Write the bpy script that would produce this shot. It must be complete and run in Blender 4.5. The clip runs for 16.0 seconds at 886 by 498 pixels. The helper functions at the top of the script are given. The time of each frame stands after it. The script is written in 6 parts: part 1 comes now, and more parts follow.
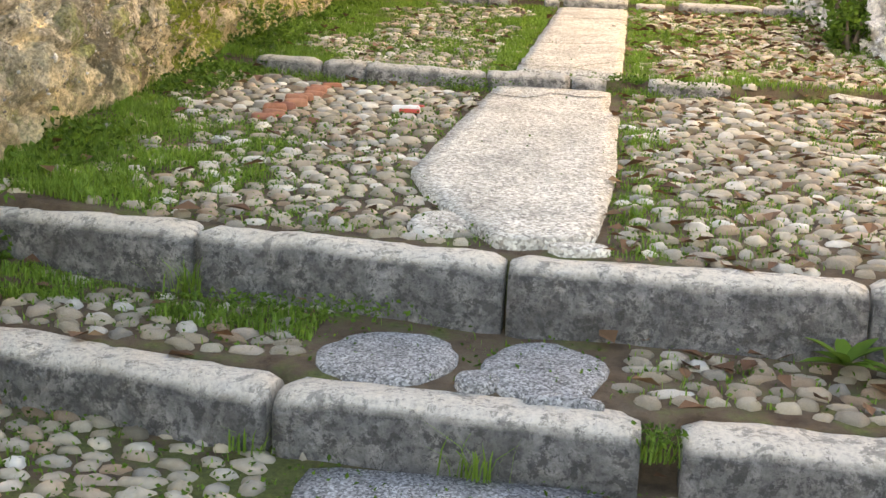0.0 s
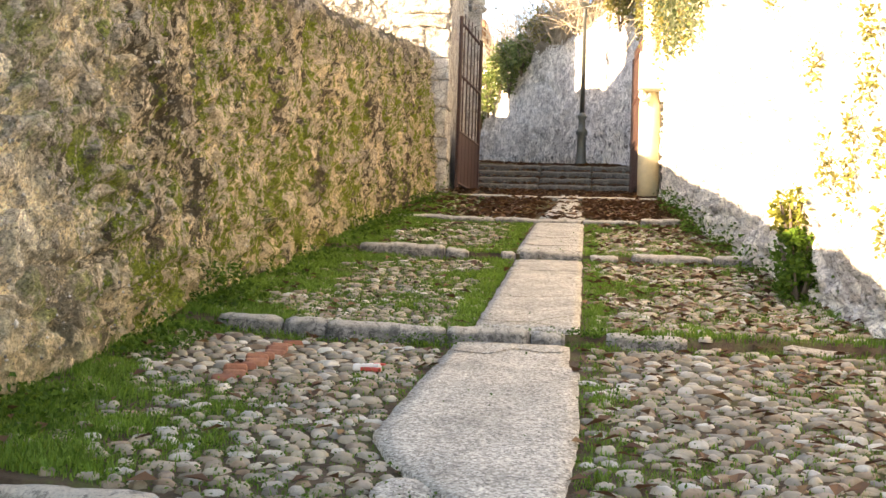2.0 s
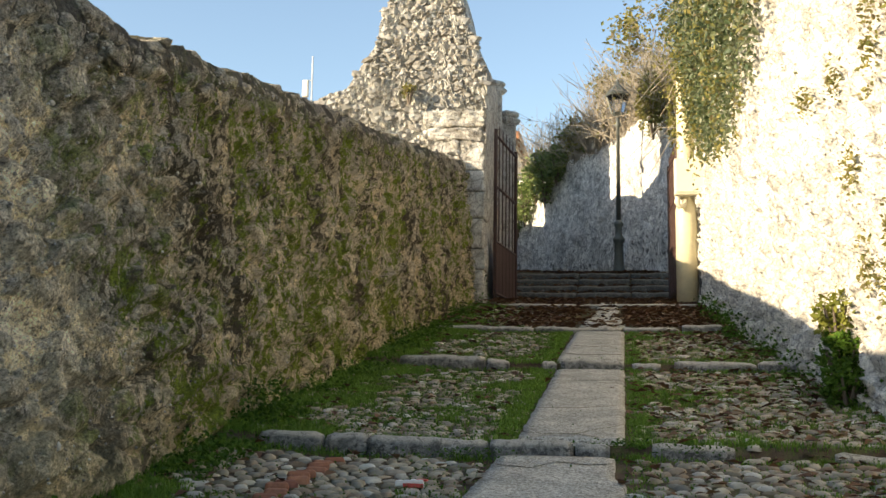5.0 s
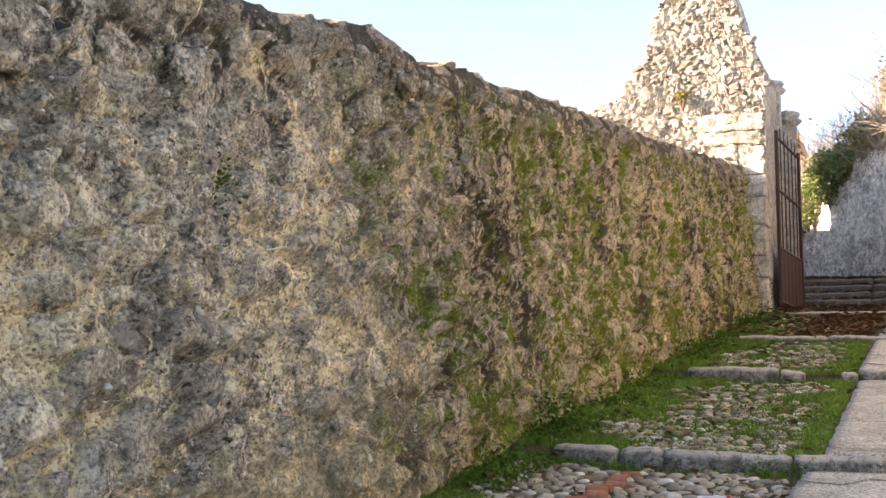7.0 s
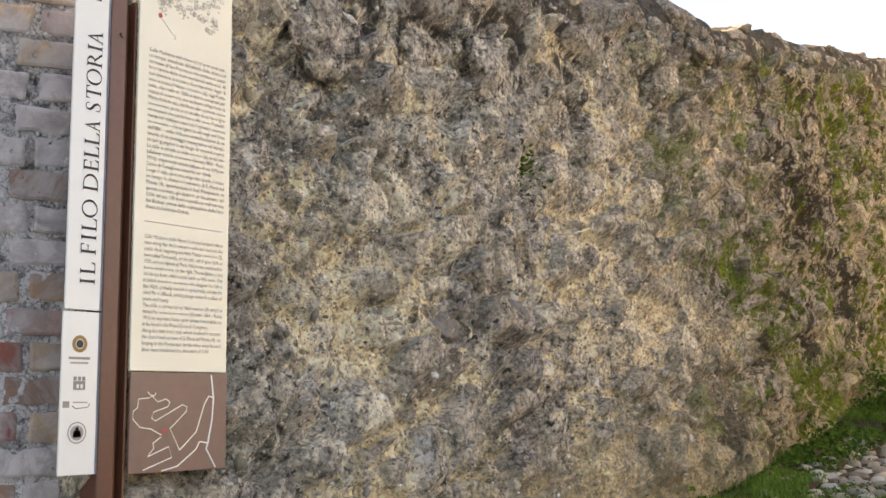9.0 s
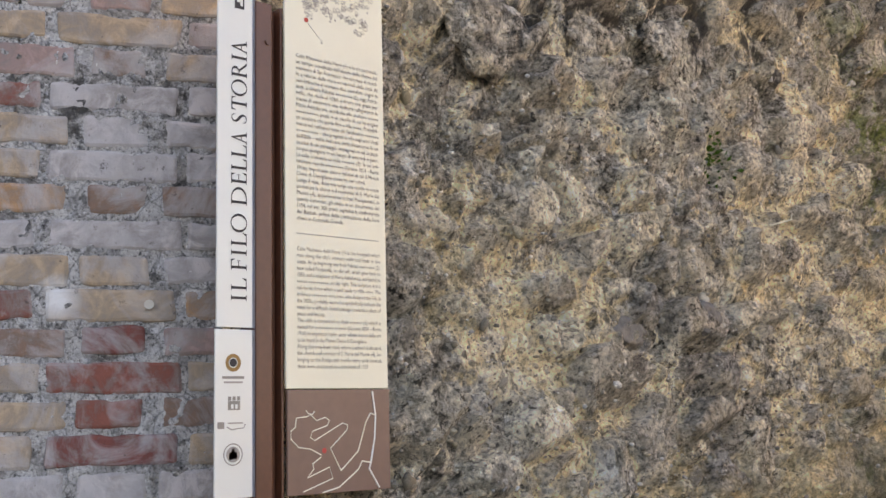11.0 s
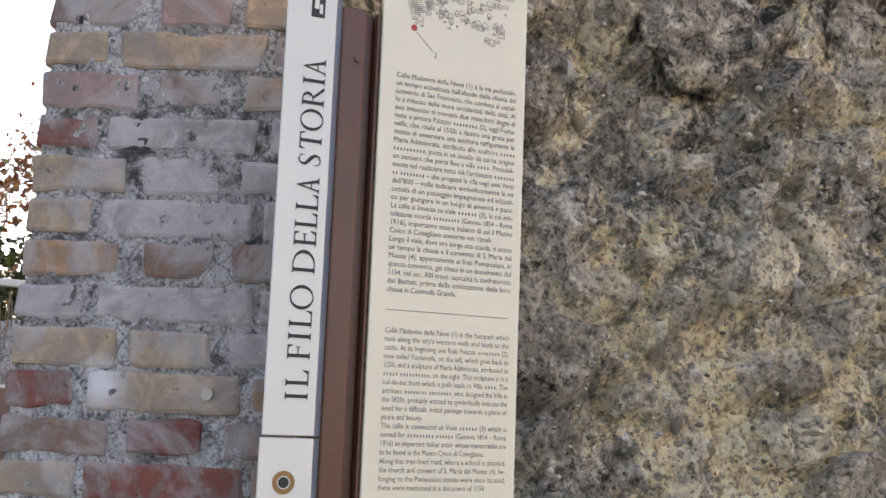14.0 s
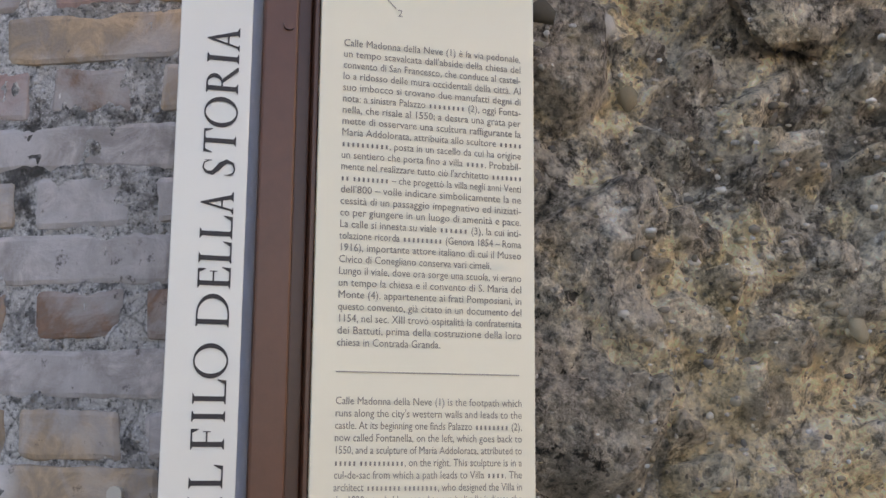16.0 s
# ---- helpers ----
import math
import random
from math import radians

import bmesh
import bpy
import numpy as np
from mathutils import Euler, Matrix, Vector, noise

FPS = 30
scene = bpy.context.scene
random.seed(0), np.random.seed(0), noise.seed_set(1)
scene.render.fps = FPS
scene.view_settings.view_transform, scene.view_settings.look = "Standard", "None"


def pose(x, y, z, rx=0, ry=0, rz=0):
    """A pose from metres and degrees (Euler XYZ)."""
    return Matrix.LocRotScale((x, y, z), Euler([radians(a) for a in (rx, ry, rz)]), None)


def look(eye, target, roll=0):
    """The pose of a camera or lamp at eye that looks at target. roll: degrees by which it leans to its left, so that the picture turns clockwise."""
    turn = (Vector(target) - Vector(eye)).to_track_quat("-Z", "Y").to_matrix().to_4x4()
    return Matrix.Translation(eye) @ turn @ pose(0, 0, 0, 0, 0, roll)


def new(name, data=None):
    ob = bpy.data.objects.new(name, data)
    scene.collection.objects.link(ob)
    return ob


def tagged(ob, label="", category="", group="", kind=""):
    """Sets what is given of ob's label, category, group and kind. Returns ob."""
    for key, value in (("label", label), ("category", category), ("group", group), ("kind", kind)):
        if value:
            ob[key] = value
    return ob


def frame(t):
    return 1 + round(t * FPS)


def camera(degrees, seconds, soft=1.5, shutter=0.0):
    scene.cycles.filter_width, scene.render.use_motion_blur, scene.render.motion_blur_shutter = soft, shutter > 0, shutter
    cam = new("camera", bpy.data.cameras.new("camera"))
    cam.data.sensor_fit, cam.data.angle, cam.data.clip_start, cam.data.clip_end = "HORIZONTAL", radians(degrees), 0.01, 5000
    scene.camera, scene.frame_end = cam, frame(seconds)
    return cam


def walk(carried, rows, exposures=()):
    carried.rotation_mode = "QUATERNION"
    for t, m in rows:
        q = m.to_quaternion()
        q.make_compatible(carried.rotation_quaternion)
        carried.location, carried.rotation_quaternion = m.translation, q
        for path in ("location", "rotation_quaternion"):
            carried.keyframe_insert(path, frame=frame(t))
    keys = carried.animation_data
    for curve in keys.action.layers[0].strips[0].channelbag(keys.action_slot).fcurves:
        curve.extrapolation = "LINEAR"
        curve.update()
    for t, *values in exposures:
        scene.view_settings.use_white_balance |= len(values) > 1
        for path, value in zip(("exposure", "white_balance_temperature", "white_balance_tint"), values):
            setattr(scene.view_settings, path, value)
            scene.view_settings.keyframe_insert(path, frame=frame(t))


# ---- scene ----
cam = camera(43.1, 16.0)
METRES, EYE, TILT, LEAN, TURN = 2.1, 1.5, 0.0, 0.0, 8.7
ROWS = [
    (0.0, 0.0, 0.0, 0.0, 0.44, -9.38, -2.66),
    (0.5, -0.0013, -0.0022, 0.0082, 0.07, -6.9, -2.39),
    (1.0, -0.0058, -0.003, 0.0225, -0.57, -3.62, -2.82),
    (1.5, -0.0079, -0.0039, 0.0314, -1.14, -0.43, -2.77),
    (2.0, -0.0057, -0.0009, 0.0384, -1.66, 2.98, -2.02),
    (2.5, -0.0032, 0.0007, 0.0429, -2.02, 5.87, -1.66),
    (3.0, 0.0005, -0.0029, 0.0438, -2.26, 7.49, -1.45),
    (5.5, -0.0141, -0.001, 0.0439, 2.77, 8.73, -0.51),
    (6.0, -0.027, -0.0045, 0.0435, 6.51, 8.86, -0.61),
    (6.5, -0.0389, -0.0054, 0.0442, 10.43, 9.02, -0.73),
    (7.0, -0.0529, -0.0054, 0.0445, 14.33, 8.98, -1.02),
    (7.5, -0.0673, -0.0044, 0.0439, 18.45, 8.82, -1.17),
    (8.0, -0.0804, -0.0046, 0.046, 22.5, 8.55, -1.12),
    (8.5, -0.0838, -0.0058, 0.0467, 26.45, 8.25, -0.28),
    (11.0, -0.0957, 0.0971, 0.06, 40.25, 8.27, 1.39),
    (11.5, -0.0879, 0.1567, 0.0694, 44.92, 9.07, 0.68),
    (12.0, -0.1332, 0.2239, 0.0758, 48.24, 8.89, -0.29),
    (12.5, -0.1667, 0.2658, 0.0872, 47.73, 7.4, -0.3),
    (13.0, -0.1959, 0.3264, 0.0917, 49.19, 8.15, -0.35),
    (13.5, -0.1847, 0.4125, 0.1236, 53.67, 9.07, -1.19),
    (14.0, -0.1835, 0.4666, 0.1695, 57.89, 8.52, -2.18),
    (14.5, -0.2391, 0.5024, 0.1727, 59.51, 7.69, -2.03),
    (15.0, -0.2853, 0.5286, 0.1795, 59.5, 7.52, -0.88),
    (15.5, -0.3246, 0.5891, 0.1815, 61.38, 7.71, -0.02),
    (16.0, -0.3636, 0.704, 0.2177, 66.17, 9.54, -0.46),
]
EXPOSURES = [(0.0, 3.1, 11200, 23), (1.0, 3.0, 11000, 24), (2.0, 2.6, 10500, 24), (2.5, 2.25, 9800, 23), (3.0, 1.6, 9200, 20), (3.4, 1.25, 8500, 16), (5.3, 1.15, 8350, 11), (6.0, 1.6, 8800, 18), (6.5, 1.77, 8900, 22), (7.0, 2.05, 9000, 28), (8.5, 2.2, 9700, 29), (11.0, 2.05, 9300, 31), (13.5, 1.9, 8900, 31), (16.0, 1.75, 8800, 31)]
walk(cam, [(t, pose(0, 0, EYE, TILT, LEAN, TURN) @ pose(METRES * x, METRES * y, METRES * z, 90 + pitch, roll, yaw)) for t, x, y, z, yaw, pitch, roll in ROWS], EXPOSURES)

# ---- light: a low winter sun from behind and to the left, clear sky ----
SUN_FROM = Vector((-0.83, -0.5, 0.305)).normalized()
world = bpy.data.worlds.new("world")
scene.world = world
world.use_nodes = True
sky = world.node_tree.nodes.new("ShaderNodeTexSky")
sky.sky_type = "NISHITA"
sky.sun_disc = False
sky.sun_elevation = math.asin(SUN_FROM.z)
sky.sun_rotation = math.atan2(SUN_FROM.x, SUN_FROM.y)
sky.air_density, sky.dust_density, sky.ozone_density = 1.0, 0.45, 3.0
background = world.node_tree.nodes["Background"]
background.inputs["Strength"].default_value = 0.15
world.node_tree.links.new(sky.outputs[0], background.inputs["Color"])
sun_data = bpy.data.lights.new("sun", "SUN")
sun_data.energy, sun_data.angle, sun_data.color = 4.5, radians(0.5), (1.0, 0.92, 0.78)
sun = new("sun", sun_data)
sun.matrix_world = look(SUN_FROM * 50, (0, 0, 0))


# ---- materials ----
def nodes_of(name):
    m = bpy.data.materials.new(name)
    m.use_nodes = True
    t = m.node_tree
    return m, t, t.nodes["Principled BSDF"]


def add(t, kind, **values):
    n = t.nodes.new(kind)
    for k, v in values.items():
        n.inputs[k].default_value = v
    return n


def ramp(t, source, stops, smooth=False):
    r = t.nodes.new("ShaderNodeValToRGB")
    r.color_ramp.interpolation = "EASE" if smooth else "LINEAR"
    els = r.color_ramp.elements
    while len(els) < len(stops):
        els.new(0.5)
    for e, (p, c) in zip(els, stops):
        e.position = p
        e.color = (*c, 1) if len(c) == 3 else (c[0],) * 3 + (1,)
    t.links.new(source, r.inputs[0])
    return r.outputs[0]


def mix(t, fac, a, b, mode="MIX"):
    n = t.nodes.new("ShaderNodeMix")
    n.data_type, n.blend_type = "RGBA", mode
    for sock, v in ((n.inputs[0], fac), (n.inputs[6], a), (n.inputs[7], b)):
        if isinstance(v, (int, float)):
            sock.default_value = v
        elif isinstance(v, tuple):
            sock.default_value = (*v, 1)
        else:
            t.links.new(v, sock)
    return n.outputs[2]


def calc(t, op, a, b=0.0, clamp=False):
    n = t.nodes.new("ShaderNodeMath")
    n.operation, n.use_clamp = op, clamp
    for sock, v in zip(n.inputs, (a, b)):
        if isinstance(v, (int, float)):
            sock.default_value = v
        else:
            t.links.new(v, sock)
    return n.outputs[0]


def coords(t, stretch=(1, 1, 1)):
    c = t.nodes.new("ShaderNodeTexCoord")
    m = add(t, "ShaderNodeMapping", Scale=stretch)
    t.links.new(c.outputs["Object"], m.inputs[0])
    return m.outputs[0]


def noisy(t, at, scale, detail=6.0, rough=0.6, distort=0.0):
    n = add(t, "ShaderNodeTexNoise", Scale=scale, Detail=detail, Roughness=rough, Distortion=distort)
    t.links.new(at, n.inputs["Vector"])
    return n.outputs["Fac"]


def cells(t, at, scale, feature="F1", out="Distance"):
    n = add(t, "ShaderNodeTexVoronoi", Scale=scale)
    n.feature = feature
    t.links.new(at, n.inputs["Vector"])
    return n.outputs[out]


def relief(t, shader, height, strength, distance=0.01):
    b = add(t, "ShaderNodeBump", Strength=strength, Distance=distance)
    t.links.new(height, b.inputs["Height"])
    t.links.new(b.outputs[0], shader.inputs["Normal"])


def plain(name, colour, rough=0.7, metal=0.0, vary=0.25, scale=20.0, bump=0.15, each=0.0, spec=0.5):
    """Paint, metal, leaf or plaster with mottling at two scales; each: how far one piece differs from the next."""
    m, t, s = nodes_of(name)
    at = coords(t)
    n1, n2 = noisy(t, at, scale), noisy(t, at, scale * 0.12, 3.0)
    f = calc(t, "ADD", calc(t, "MULTIPLY", n1, 0.6), calc(t, "MULTIPLY", n2, 0.4))
    dark, light = tuple(c * (1 - vary) for c in colour), tuple(min(1, c * (1 + vary)) for c in colour)
    c = ramp(t, f, [(0.3, dark), (0.7, light)])
    if each:
        o = t.nodes.new("ShaderNodeObjectInfo")
        g = t.nodes.new("ShaderNodeNewGeometry")
        r = calc(t, "FRACT", calc(t, "ADD", o.outputs["Random"], g.outputs["Random Per Island"]))
        c = mix(t, 1.0, c, ramp(t, r, [(0.0, (1 - each,) * 3), (1.0, (1.0,) * 3)]), "MULTIPLY")
    t.links.new(c, s.inputs["Base Color"])
    s.inputs["Roughness"].default_value, s.inputs["Metallic"].default_value = rough, metal
    s.inputs["Specular IOR Level"].default_value = spec
    if bump:
        relief(t, s, n1, bump, 0.01)
    return m


def palette(name, colours, rough=0.75, scale=30.0, bump=0.3, vary=0.35, spec=0.3, through_light=0.0):
    """Pieces whose base colour is picked by chance from a row of colours."""
    m, t, s = nodes_of(name)
    at = coords(t)
    o, g = t.nodes.new("ShaderNodeObjectInfo"), t.nodes.new("ShaderNodeNewGeometry")
    r = calc(t, "FRACT", calc(t, "ADD", o.outputs["Random"], g.outputs["Random Per Island"]))
    stops = [(i / (len(colours) - 1), c) for i, c in enumerate(colours)]
    n = noisy(t, at, scale)
    c = mix(t, 1.0, ramp(t, r, stops), ramp(t, n, [(0.25, (1 - vary,) * 3), (0.75, (1.0,) * 3)]), "MULTIPLY")
    t.links.new(c, s.inputs["Base Color"])
    s.inputs["Roughness"].default_value = rough
    s.inputs["Specular IOR Level"].default_value = spec
    if through_light:
        s.inputs["Subsurface Weight"].default_value = 0.0
        tl = t.nodes.new("ShaderNodeBsdfTranslucent")
        t.links.new(c, tl.inputs[0])
        mx = add(t, "ShaderNodeMixShader", Fac=through_light)
        t.links.new(s.outputs[0], mx.inputs[1])
        t.links.new(tl.outputs[0], mx.inputs[2])
        t.links.new(mx.outputs[0], t.nodes["Material Output"].inputs[0])
    if bump:
        relief(t, s, n, bump, 0.006)
    return m


def rubble(name, tan, grey, dark, pale, scale=1.0, crevice_shade=0.38, depth=0.03, soot=None):
    """Old rubble masonry in crumbling mortar: pebbles, stains and pits with painted shade."""
    m, t, s = nodes_of(name)
    at = coords(t)
    big, mid, fine = noisy(t, at, 2.3 * scale, 4, 0.6, 0.3), noisy(t, at, 10 * scale, 7, 0.65, 0.15), noisy(t, at, 75 * scale, 4, 0.65)
    grit = noisy(t, at, 30 * scale, 5, 0.65)
    drive = calc(t, "ADD", calc(t, "MULTIPLY", big, 0.45), calc(t, "ADD", calc(t, "MULTIPLY", mid, 0.35), calc(t, "MULTIPLY", grit, 0.2)))
    c = ramp(t, drive, [(0.42, pale), (0.485, tan), (0.535, grey), (0.61, dark)])
    wobble = add(t, "ShaderNodeVectorMath")
    wobble.operation = "MULTIPLY_ADD"
    wob = add(t, "ShaderNodeTexNoise", Scale=30 * scale, Detail=3.0)
    t.links.new(at, wob.inputs["Vector"])
    t.links.new(wob.outputs["Color"], wobble.inputs[0])
    wobble.inputs[1].default_value = (0.03 / scale,) * 3
    t.links.new(at, wobble.inputs[2])
    bent = wobble.outputs[0]
    domes = []
    for size, share, show in ((26, 0.55, 0.7), (78, 0.45, 0.8), (170, 0.6, 0.75)):
        tint, dist = cells(t, bent, size * scale, "F1", "Color"), cells(t, bent, size * scale)
        sep = t.nodes.new("ShaderNodeSeparateColor")
        t.links.new(tint, sep.inputs[0])
        isle = calc(t, "MULTIPLY", ramp(t, sep.outputs[0], [(share, (0,)), (share + 0.04, (1,))]), ramp(t, dist, [(0.3, (1,)), (0.45, (0,))]))
        c = mix(t, calc(t, "MULTIPLY", isle, show), c, ramp(t, sep.outputs[1], [(0.0, dark), (0.3, grey), (0.6, tan), (0.85, pale), (1.0, tuple(min(0.8, v * 1.25) for v in pale))]))
        domes.append(calc(t, "MULTIPLY", isle, ramp(t, dist, [(0.0, (1,)), (0.5, (0,))])))
    # Shade of crevices, multiplied into the colour at random spots
    c = mix(t, 1.0, c, ramp(t, noisy(t, at, 13 * scale, 6, 0.7), [(0.39, (crevice_shade,) * 3), (0.455, (1.0,) * 3)]), "MULTIPLY")
    c = mix(t, 1.0, c, ramp(t, cells(t, bent, 7.5 * scale, "DISTANCE_TO_EDGE"), [(0.0, (0.5,) * 3), (0.05, (1.0,) * 3)]), "MULTIPLY")
    blotch = ramp(t, noisy(t, at, 5 * scale, 9, 0.72, 0.3), [(0.52, (0,)), (0.57, (0.55,))])
    c = mix(t, blotch, c, dark)
    c = mix(t, 1.0, c, ramp(t, fine, [(0.34, (0.35,) * 3), (0.42, (1.05,) * 3), (0.6, (1.4,) * 3)]), "MULTIPLY")
    if soot:
        xyz = t.nodes.new("ShaderNodeSeparateXYZ")
        t.links.new(at, xyz.inputs[0])
        band = ramp(t, calc(t, "DIVIDE", calc(t, "SUBTRACT", xyz.outputs[2], soot[0]), soot[1] - soot[0]), [(0.0, (0,)), (0.15, (1,)), (0.85, (1,)), (1.0, (0.2,))])
        c = mix(t, calc(t, "MULTIPLY", band, ramp(t, noisy(t, at, 9, 5, 0.65), [(0.56, (0,)), (0.62, (0.8,))])), c, (0.04, 0.038, 0.036))
    t.links.new(c, s.inputs["Base Color"])
    s.inputs["Roughness"].default_value = 0.92
    s.inputs["Specular IOR Level"].default_value = 0.2
    h = calc(t, "ADD", calc(t, "MULTIPLY", fine, 0.6), calc(t, "ADD", mid, calc(t, "ADD", calc(t, "MULTIPLY", domes[0], 0.35), calc(t, "MULTIPLY", domes[1], 0.18))))
    relief(t, s, h, 1.0, depth / scale)
    return m


def old_wall_material():
    """The old wall: tan crumbling mortar under a grey crust, set stones, pits, pale pebbles; stained and mossy up the lane."""
    m, t, s = nodes_of("old_rubble_wall")
    at = coords(t)
    warp = add(t, "ShaderNodeTexNoise", Scale=16.0, Detail=2.0, Roughness=0.5)
    t.links.new(at, warp.inputs["Vector"])
    wob = t.nodes.new("ShaderNodeVectorMath")
    wob.operation = "MULTIPLY_ADD"
    t.links.new(warp.outputs["Color"], wob.inputs[0])
    wob.inputs[1].default_value = (0.03,) * 3
    t.links.new(at, wob.inputs[2])
    bent = wob.outputs[0]
    xyz = t.nodes.new("ShaderNodeSeparateXYZ")
    t.links.new(at, xyz.inputs[0])
    y = xyz.outputs[1]
    high = calc(t, "SUBTRACT", calc(t, "SUBTRACT", xyz.outputs[2], calc(t, "MULTIPLY", y, 0.17)), 0.385)
    broad, patchy = noisy(t, at, 1.7, 12, 0.68, 0.5), noisy(t, at, 6.0, 10, 0.7, 0.3)
    mid, grit, fine = noisy(t, at, 19, 8, 0.7), noisy(t, at, 60, 6, 0.7), noisy(t, at, 150, 4, 0.6)
    # crust over mortar: thicker higher up
    crust = calc(t, "ADD", calc(t, "ADD", calc(t, "MULTIPLY", broad, 0.6), calc(t, "MULTIPLY", patchy, 0.4)), calc(t, "MULTIPLY", calc(t, "SUBTRACT", high, 1.0), 0.035))
    mortar = ramp(t, mid, [(0.36, (0.58, 0.46, 0.28)), (0.5, (0.84, 0.69, 0.45)), (0.62, (0.92, 0.81, 0.6))])
    grey = ramp(t, mid, [(0.38, (0.16, 0.145, 0.125)), (0.5, (0.4, 0.365, 0.315)), (0.6, (0.66, 0.62, 0.54))])
    c = mix(t, ramp(t, crust, [(0.497, (0,)), (0.528, (0.9,))]), mortar, grey)
    # pale bloom of lime and lichen
    c = mix(t, ramp(t, noisy(t, at, 3.3, 11, 0.72, 0.2), [(0.53, (0,)), (0.58, (0.5,))]), c, (0.74, 0.67, 0.53))
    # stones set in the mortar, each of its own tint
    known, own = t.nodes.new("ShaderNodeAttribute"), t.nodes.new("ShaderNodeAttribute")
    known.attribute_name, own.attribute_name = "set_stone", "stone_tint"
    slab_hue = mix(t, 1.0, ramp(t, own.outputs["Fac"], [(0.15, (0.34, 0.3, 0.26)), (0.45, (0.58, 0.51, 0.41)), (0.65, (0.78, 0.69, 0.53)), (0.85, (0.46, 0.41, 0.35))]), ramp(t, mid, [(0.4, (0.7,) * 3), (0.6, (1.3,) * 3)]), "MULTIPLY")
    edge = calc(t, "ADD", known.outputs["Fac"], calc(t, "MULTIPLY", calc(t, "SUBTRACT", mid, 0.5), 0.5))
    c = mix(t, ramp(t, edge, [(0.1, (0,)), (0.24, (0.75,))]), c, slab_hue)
    # pebbles bedded in the mortar
    domes = []
    for size, share, reach, show in ((8.5, 0.66, 0.42, 0.6), (34, 0.68, 0.36, 0.65), (85, 0.8, 0.34, 0.95)):
        tint, dist = cells(t, bent, size, "F1", "Color"), cells(t, bent, size)
        sep = t.nodes.new("ShaderNodeSeparateColor")
        t.links.new(tint, sep.inputs[0])
        isle = calc(t, "MULTIPLY", ramp(t, sep.outputs[0], [(share, (0,)), (share + 0.02, (1,))]), ramp(t, dist, [(reach - 0.06, (1,)), (reach, (0,))]))
        hue = ramp(t, sep.outputs[1], [(0.0, (0.13, 0.115, 0.1)), (0.35, (0.36, 0.315, 0.26)), (0.65, (0.58, 0.5, 0.38)), (1.0, (0.85, 0.82, 0.75))])
        c = mix(t, calc(t, "MULTIPLY", isle, show), c, hue)
        domes.append(calc(t, "MULTIPLY", isle, ramp(t, dist, [(0.0, (1,)), (reach, (0,))])))
    # crevices and pits, with the shade inside them put into the colour
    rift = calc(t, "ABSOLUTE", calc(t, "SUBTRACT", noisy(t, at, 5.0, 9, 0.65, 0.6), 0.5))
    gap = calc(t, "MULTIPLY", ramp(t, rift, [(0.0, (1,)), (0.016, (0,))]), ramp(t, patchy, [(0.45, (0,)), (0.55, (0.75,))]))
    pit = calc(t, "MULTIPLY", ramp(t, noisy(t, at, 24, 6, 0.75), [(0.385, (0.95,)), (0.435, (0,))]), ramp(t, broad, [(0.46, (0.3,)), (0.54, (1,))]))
    shaded_hole = calc(t, "MAXIMUM", gap, pit)
    c = mix(t, shaded_hole, c, (0.065, 0.054, 0.042))
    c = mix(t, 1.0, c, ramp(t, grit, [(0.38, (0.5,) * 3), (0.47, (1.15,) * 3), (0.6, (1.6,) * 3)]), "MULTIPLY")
    # the foot, rain-washed; bounced light from the wall opposite is put into its colour
    foot_bounce = ramp(t, calc(t, "ADD", high, calc(t, "MULTIPLY", calc(t, "SUBTRACT", patchy, 0.5), 1.4)), [(0.15, (0.85,)), (0.6, (0,))])
    c = mix(t, foot_bounce, c, mix(t, 1.0, (0.9, 0.72, 0.43), ramp(t, grit, [(0.38, (0.6,) * 3), (0.6, (1.1,) * 3)]), "MULTIPLY"))
    # dark stains of old damp
    c = mix(t, ramp(t, noisy(t, at, 2.7, 11, 0.7, 0.3), [(0.53, (0,)), (0.59, (0.3,))]), c, (0.16, 0.14, 0.11))
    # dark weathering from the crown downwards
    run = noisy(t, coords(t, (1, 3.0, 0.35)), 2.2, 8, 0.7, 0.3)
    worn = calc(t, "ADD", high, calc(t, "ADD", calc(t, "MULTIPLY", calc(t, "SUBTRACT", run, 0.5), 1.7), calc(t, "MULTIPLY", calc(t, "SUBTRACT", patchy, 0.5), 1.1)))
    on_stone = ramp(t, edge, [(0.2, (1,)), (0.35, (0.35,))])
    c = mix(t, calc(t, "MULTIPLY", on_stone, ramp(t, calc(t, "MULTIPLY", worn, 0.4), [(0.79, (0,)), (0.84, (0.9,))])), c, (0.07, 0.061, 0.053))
    # up the lane: dark damp ground coat and moss behind pale flakes of plaster
    lane_way = calc(t, "ADD", calc(t, "DIVIDE", y, 20.0), calc(t, "MULTIPLY", calc(t, "SUBTRACT", broad, 0.5), 0.22))
    zone = ramp(t, lane_way, [(0.2, (0,)), (0.29, (1,))])
    flake = calc(t, "ADD", calc(t, "MULTIPLY", noisy(t, coords(t, (1, 1.5, 0.85)), 13.0, 9, 0.78, 0.0), 0.66), calc(t, "MULTIPLY", noisy(t, coords(t, (1, 1.3, 0.7)), 2.4, 6, 0.65, 0.0), 0.34))
    bare = calc(t, "MULTIPLY", ramp(t, flake, [(0.497, (1,)), (0.507, (0,))]), calc(t, "MULTIPLY", zone, ramp(t, calc(t, "MULTIPLY", high, 0.4), [(0.83, (1,)), (0.89, (0.15,))])))
    skin = mix(t, ramp(t, broad, [(0.4, (0,)), (0.6, (1,))]), (0.72, 0.585, 0.385), (0.5, 0.44, 0.335))
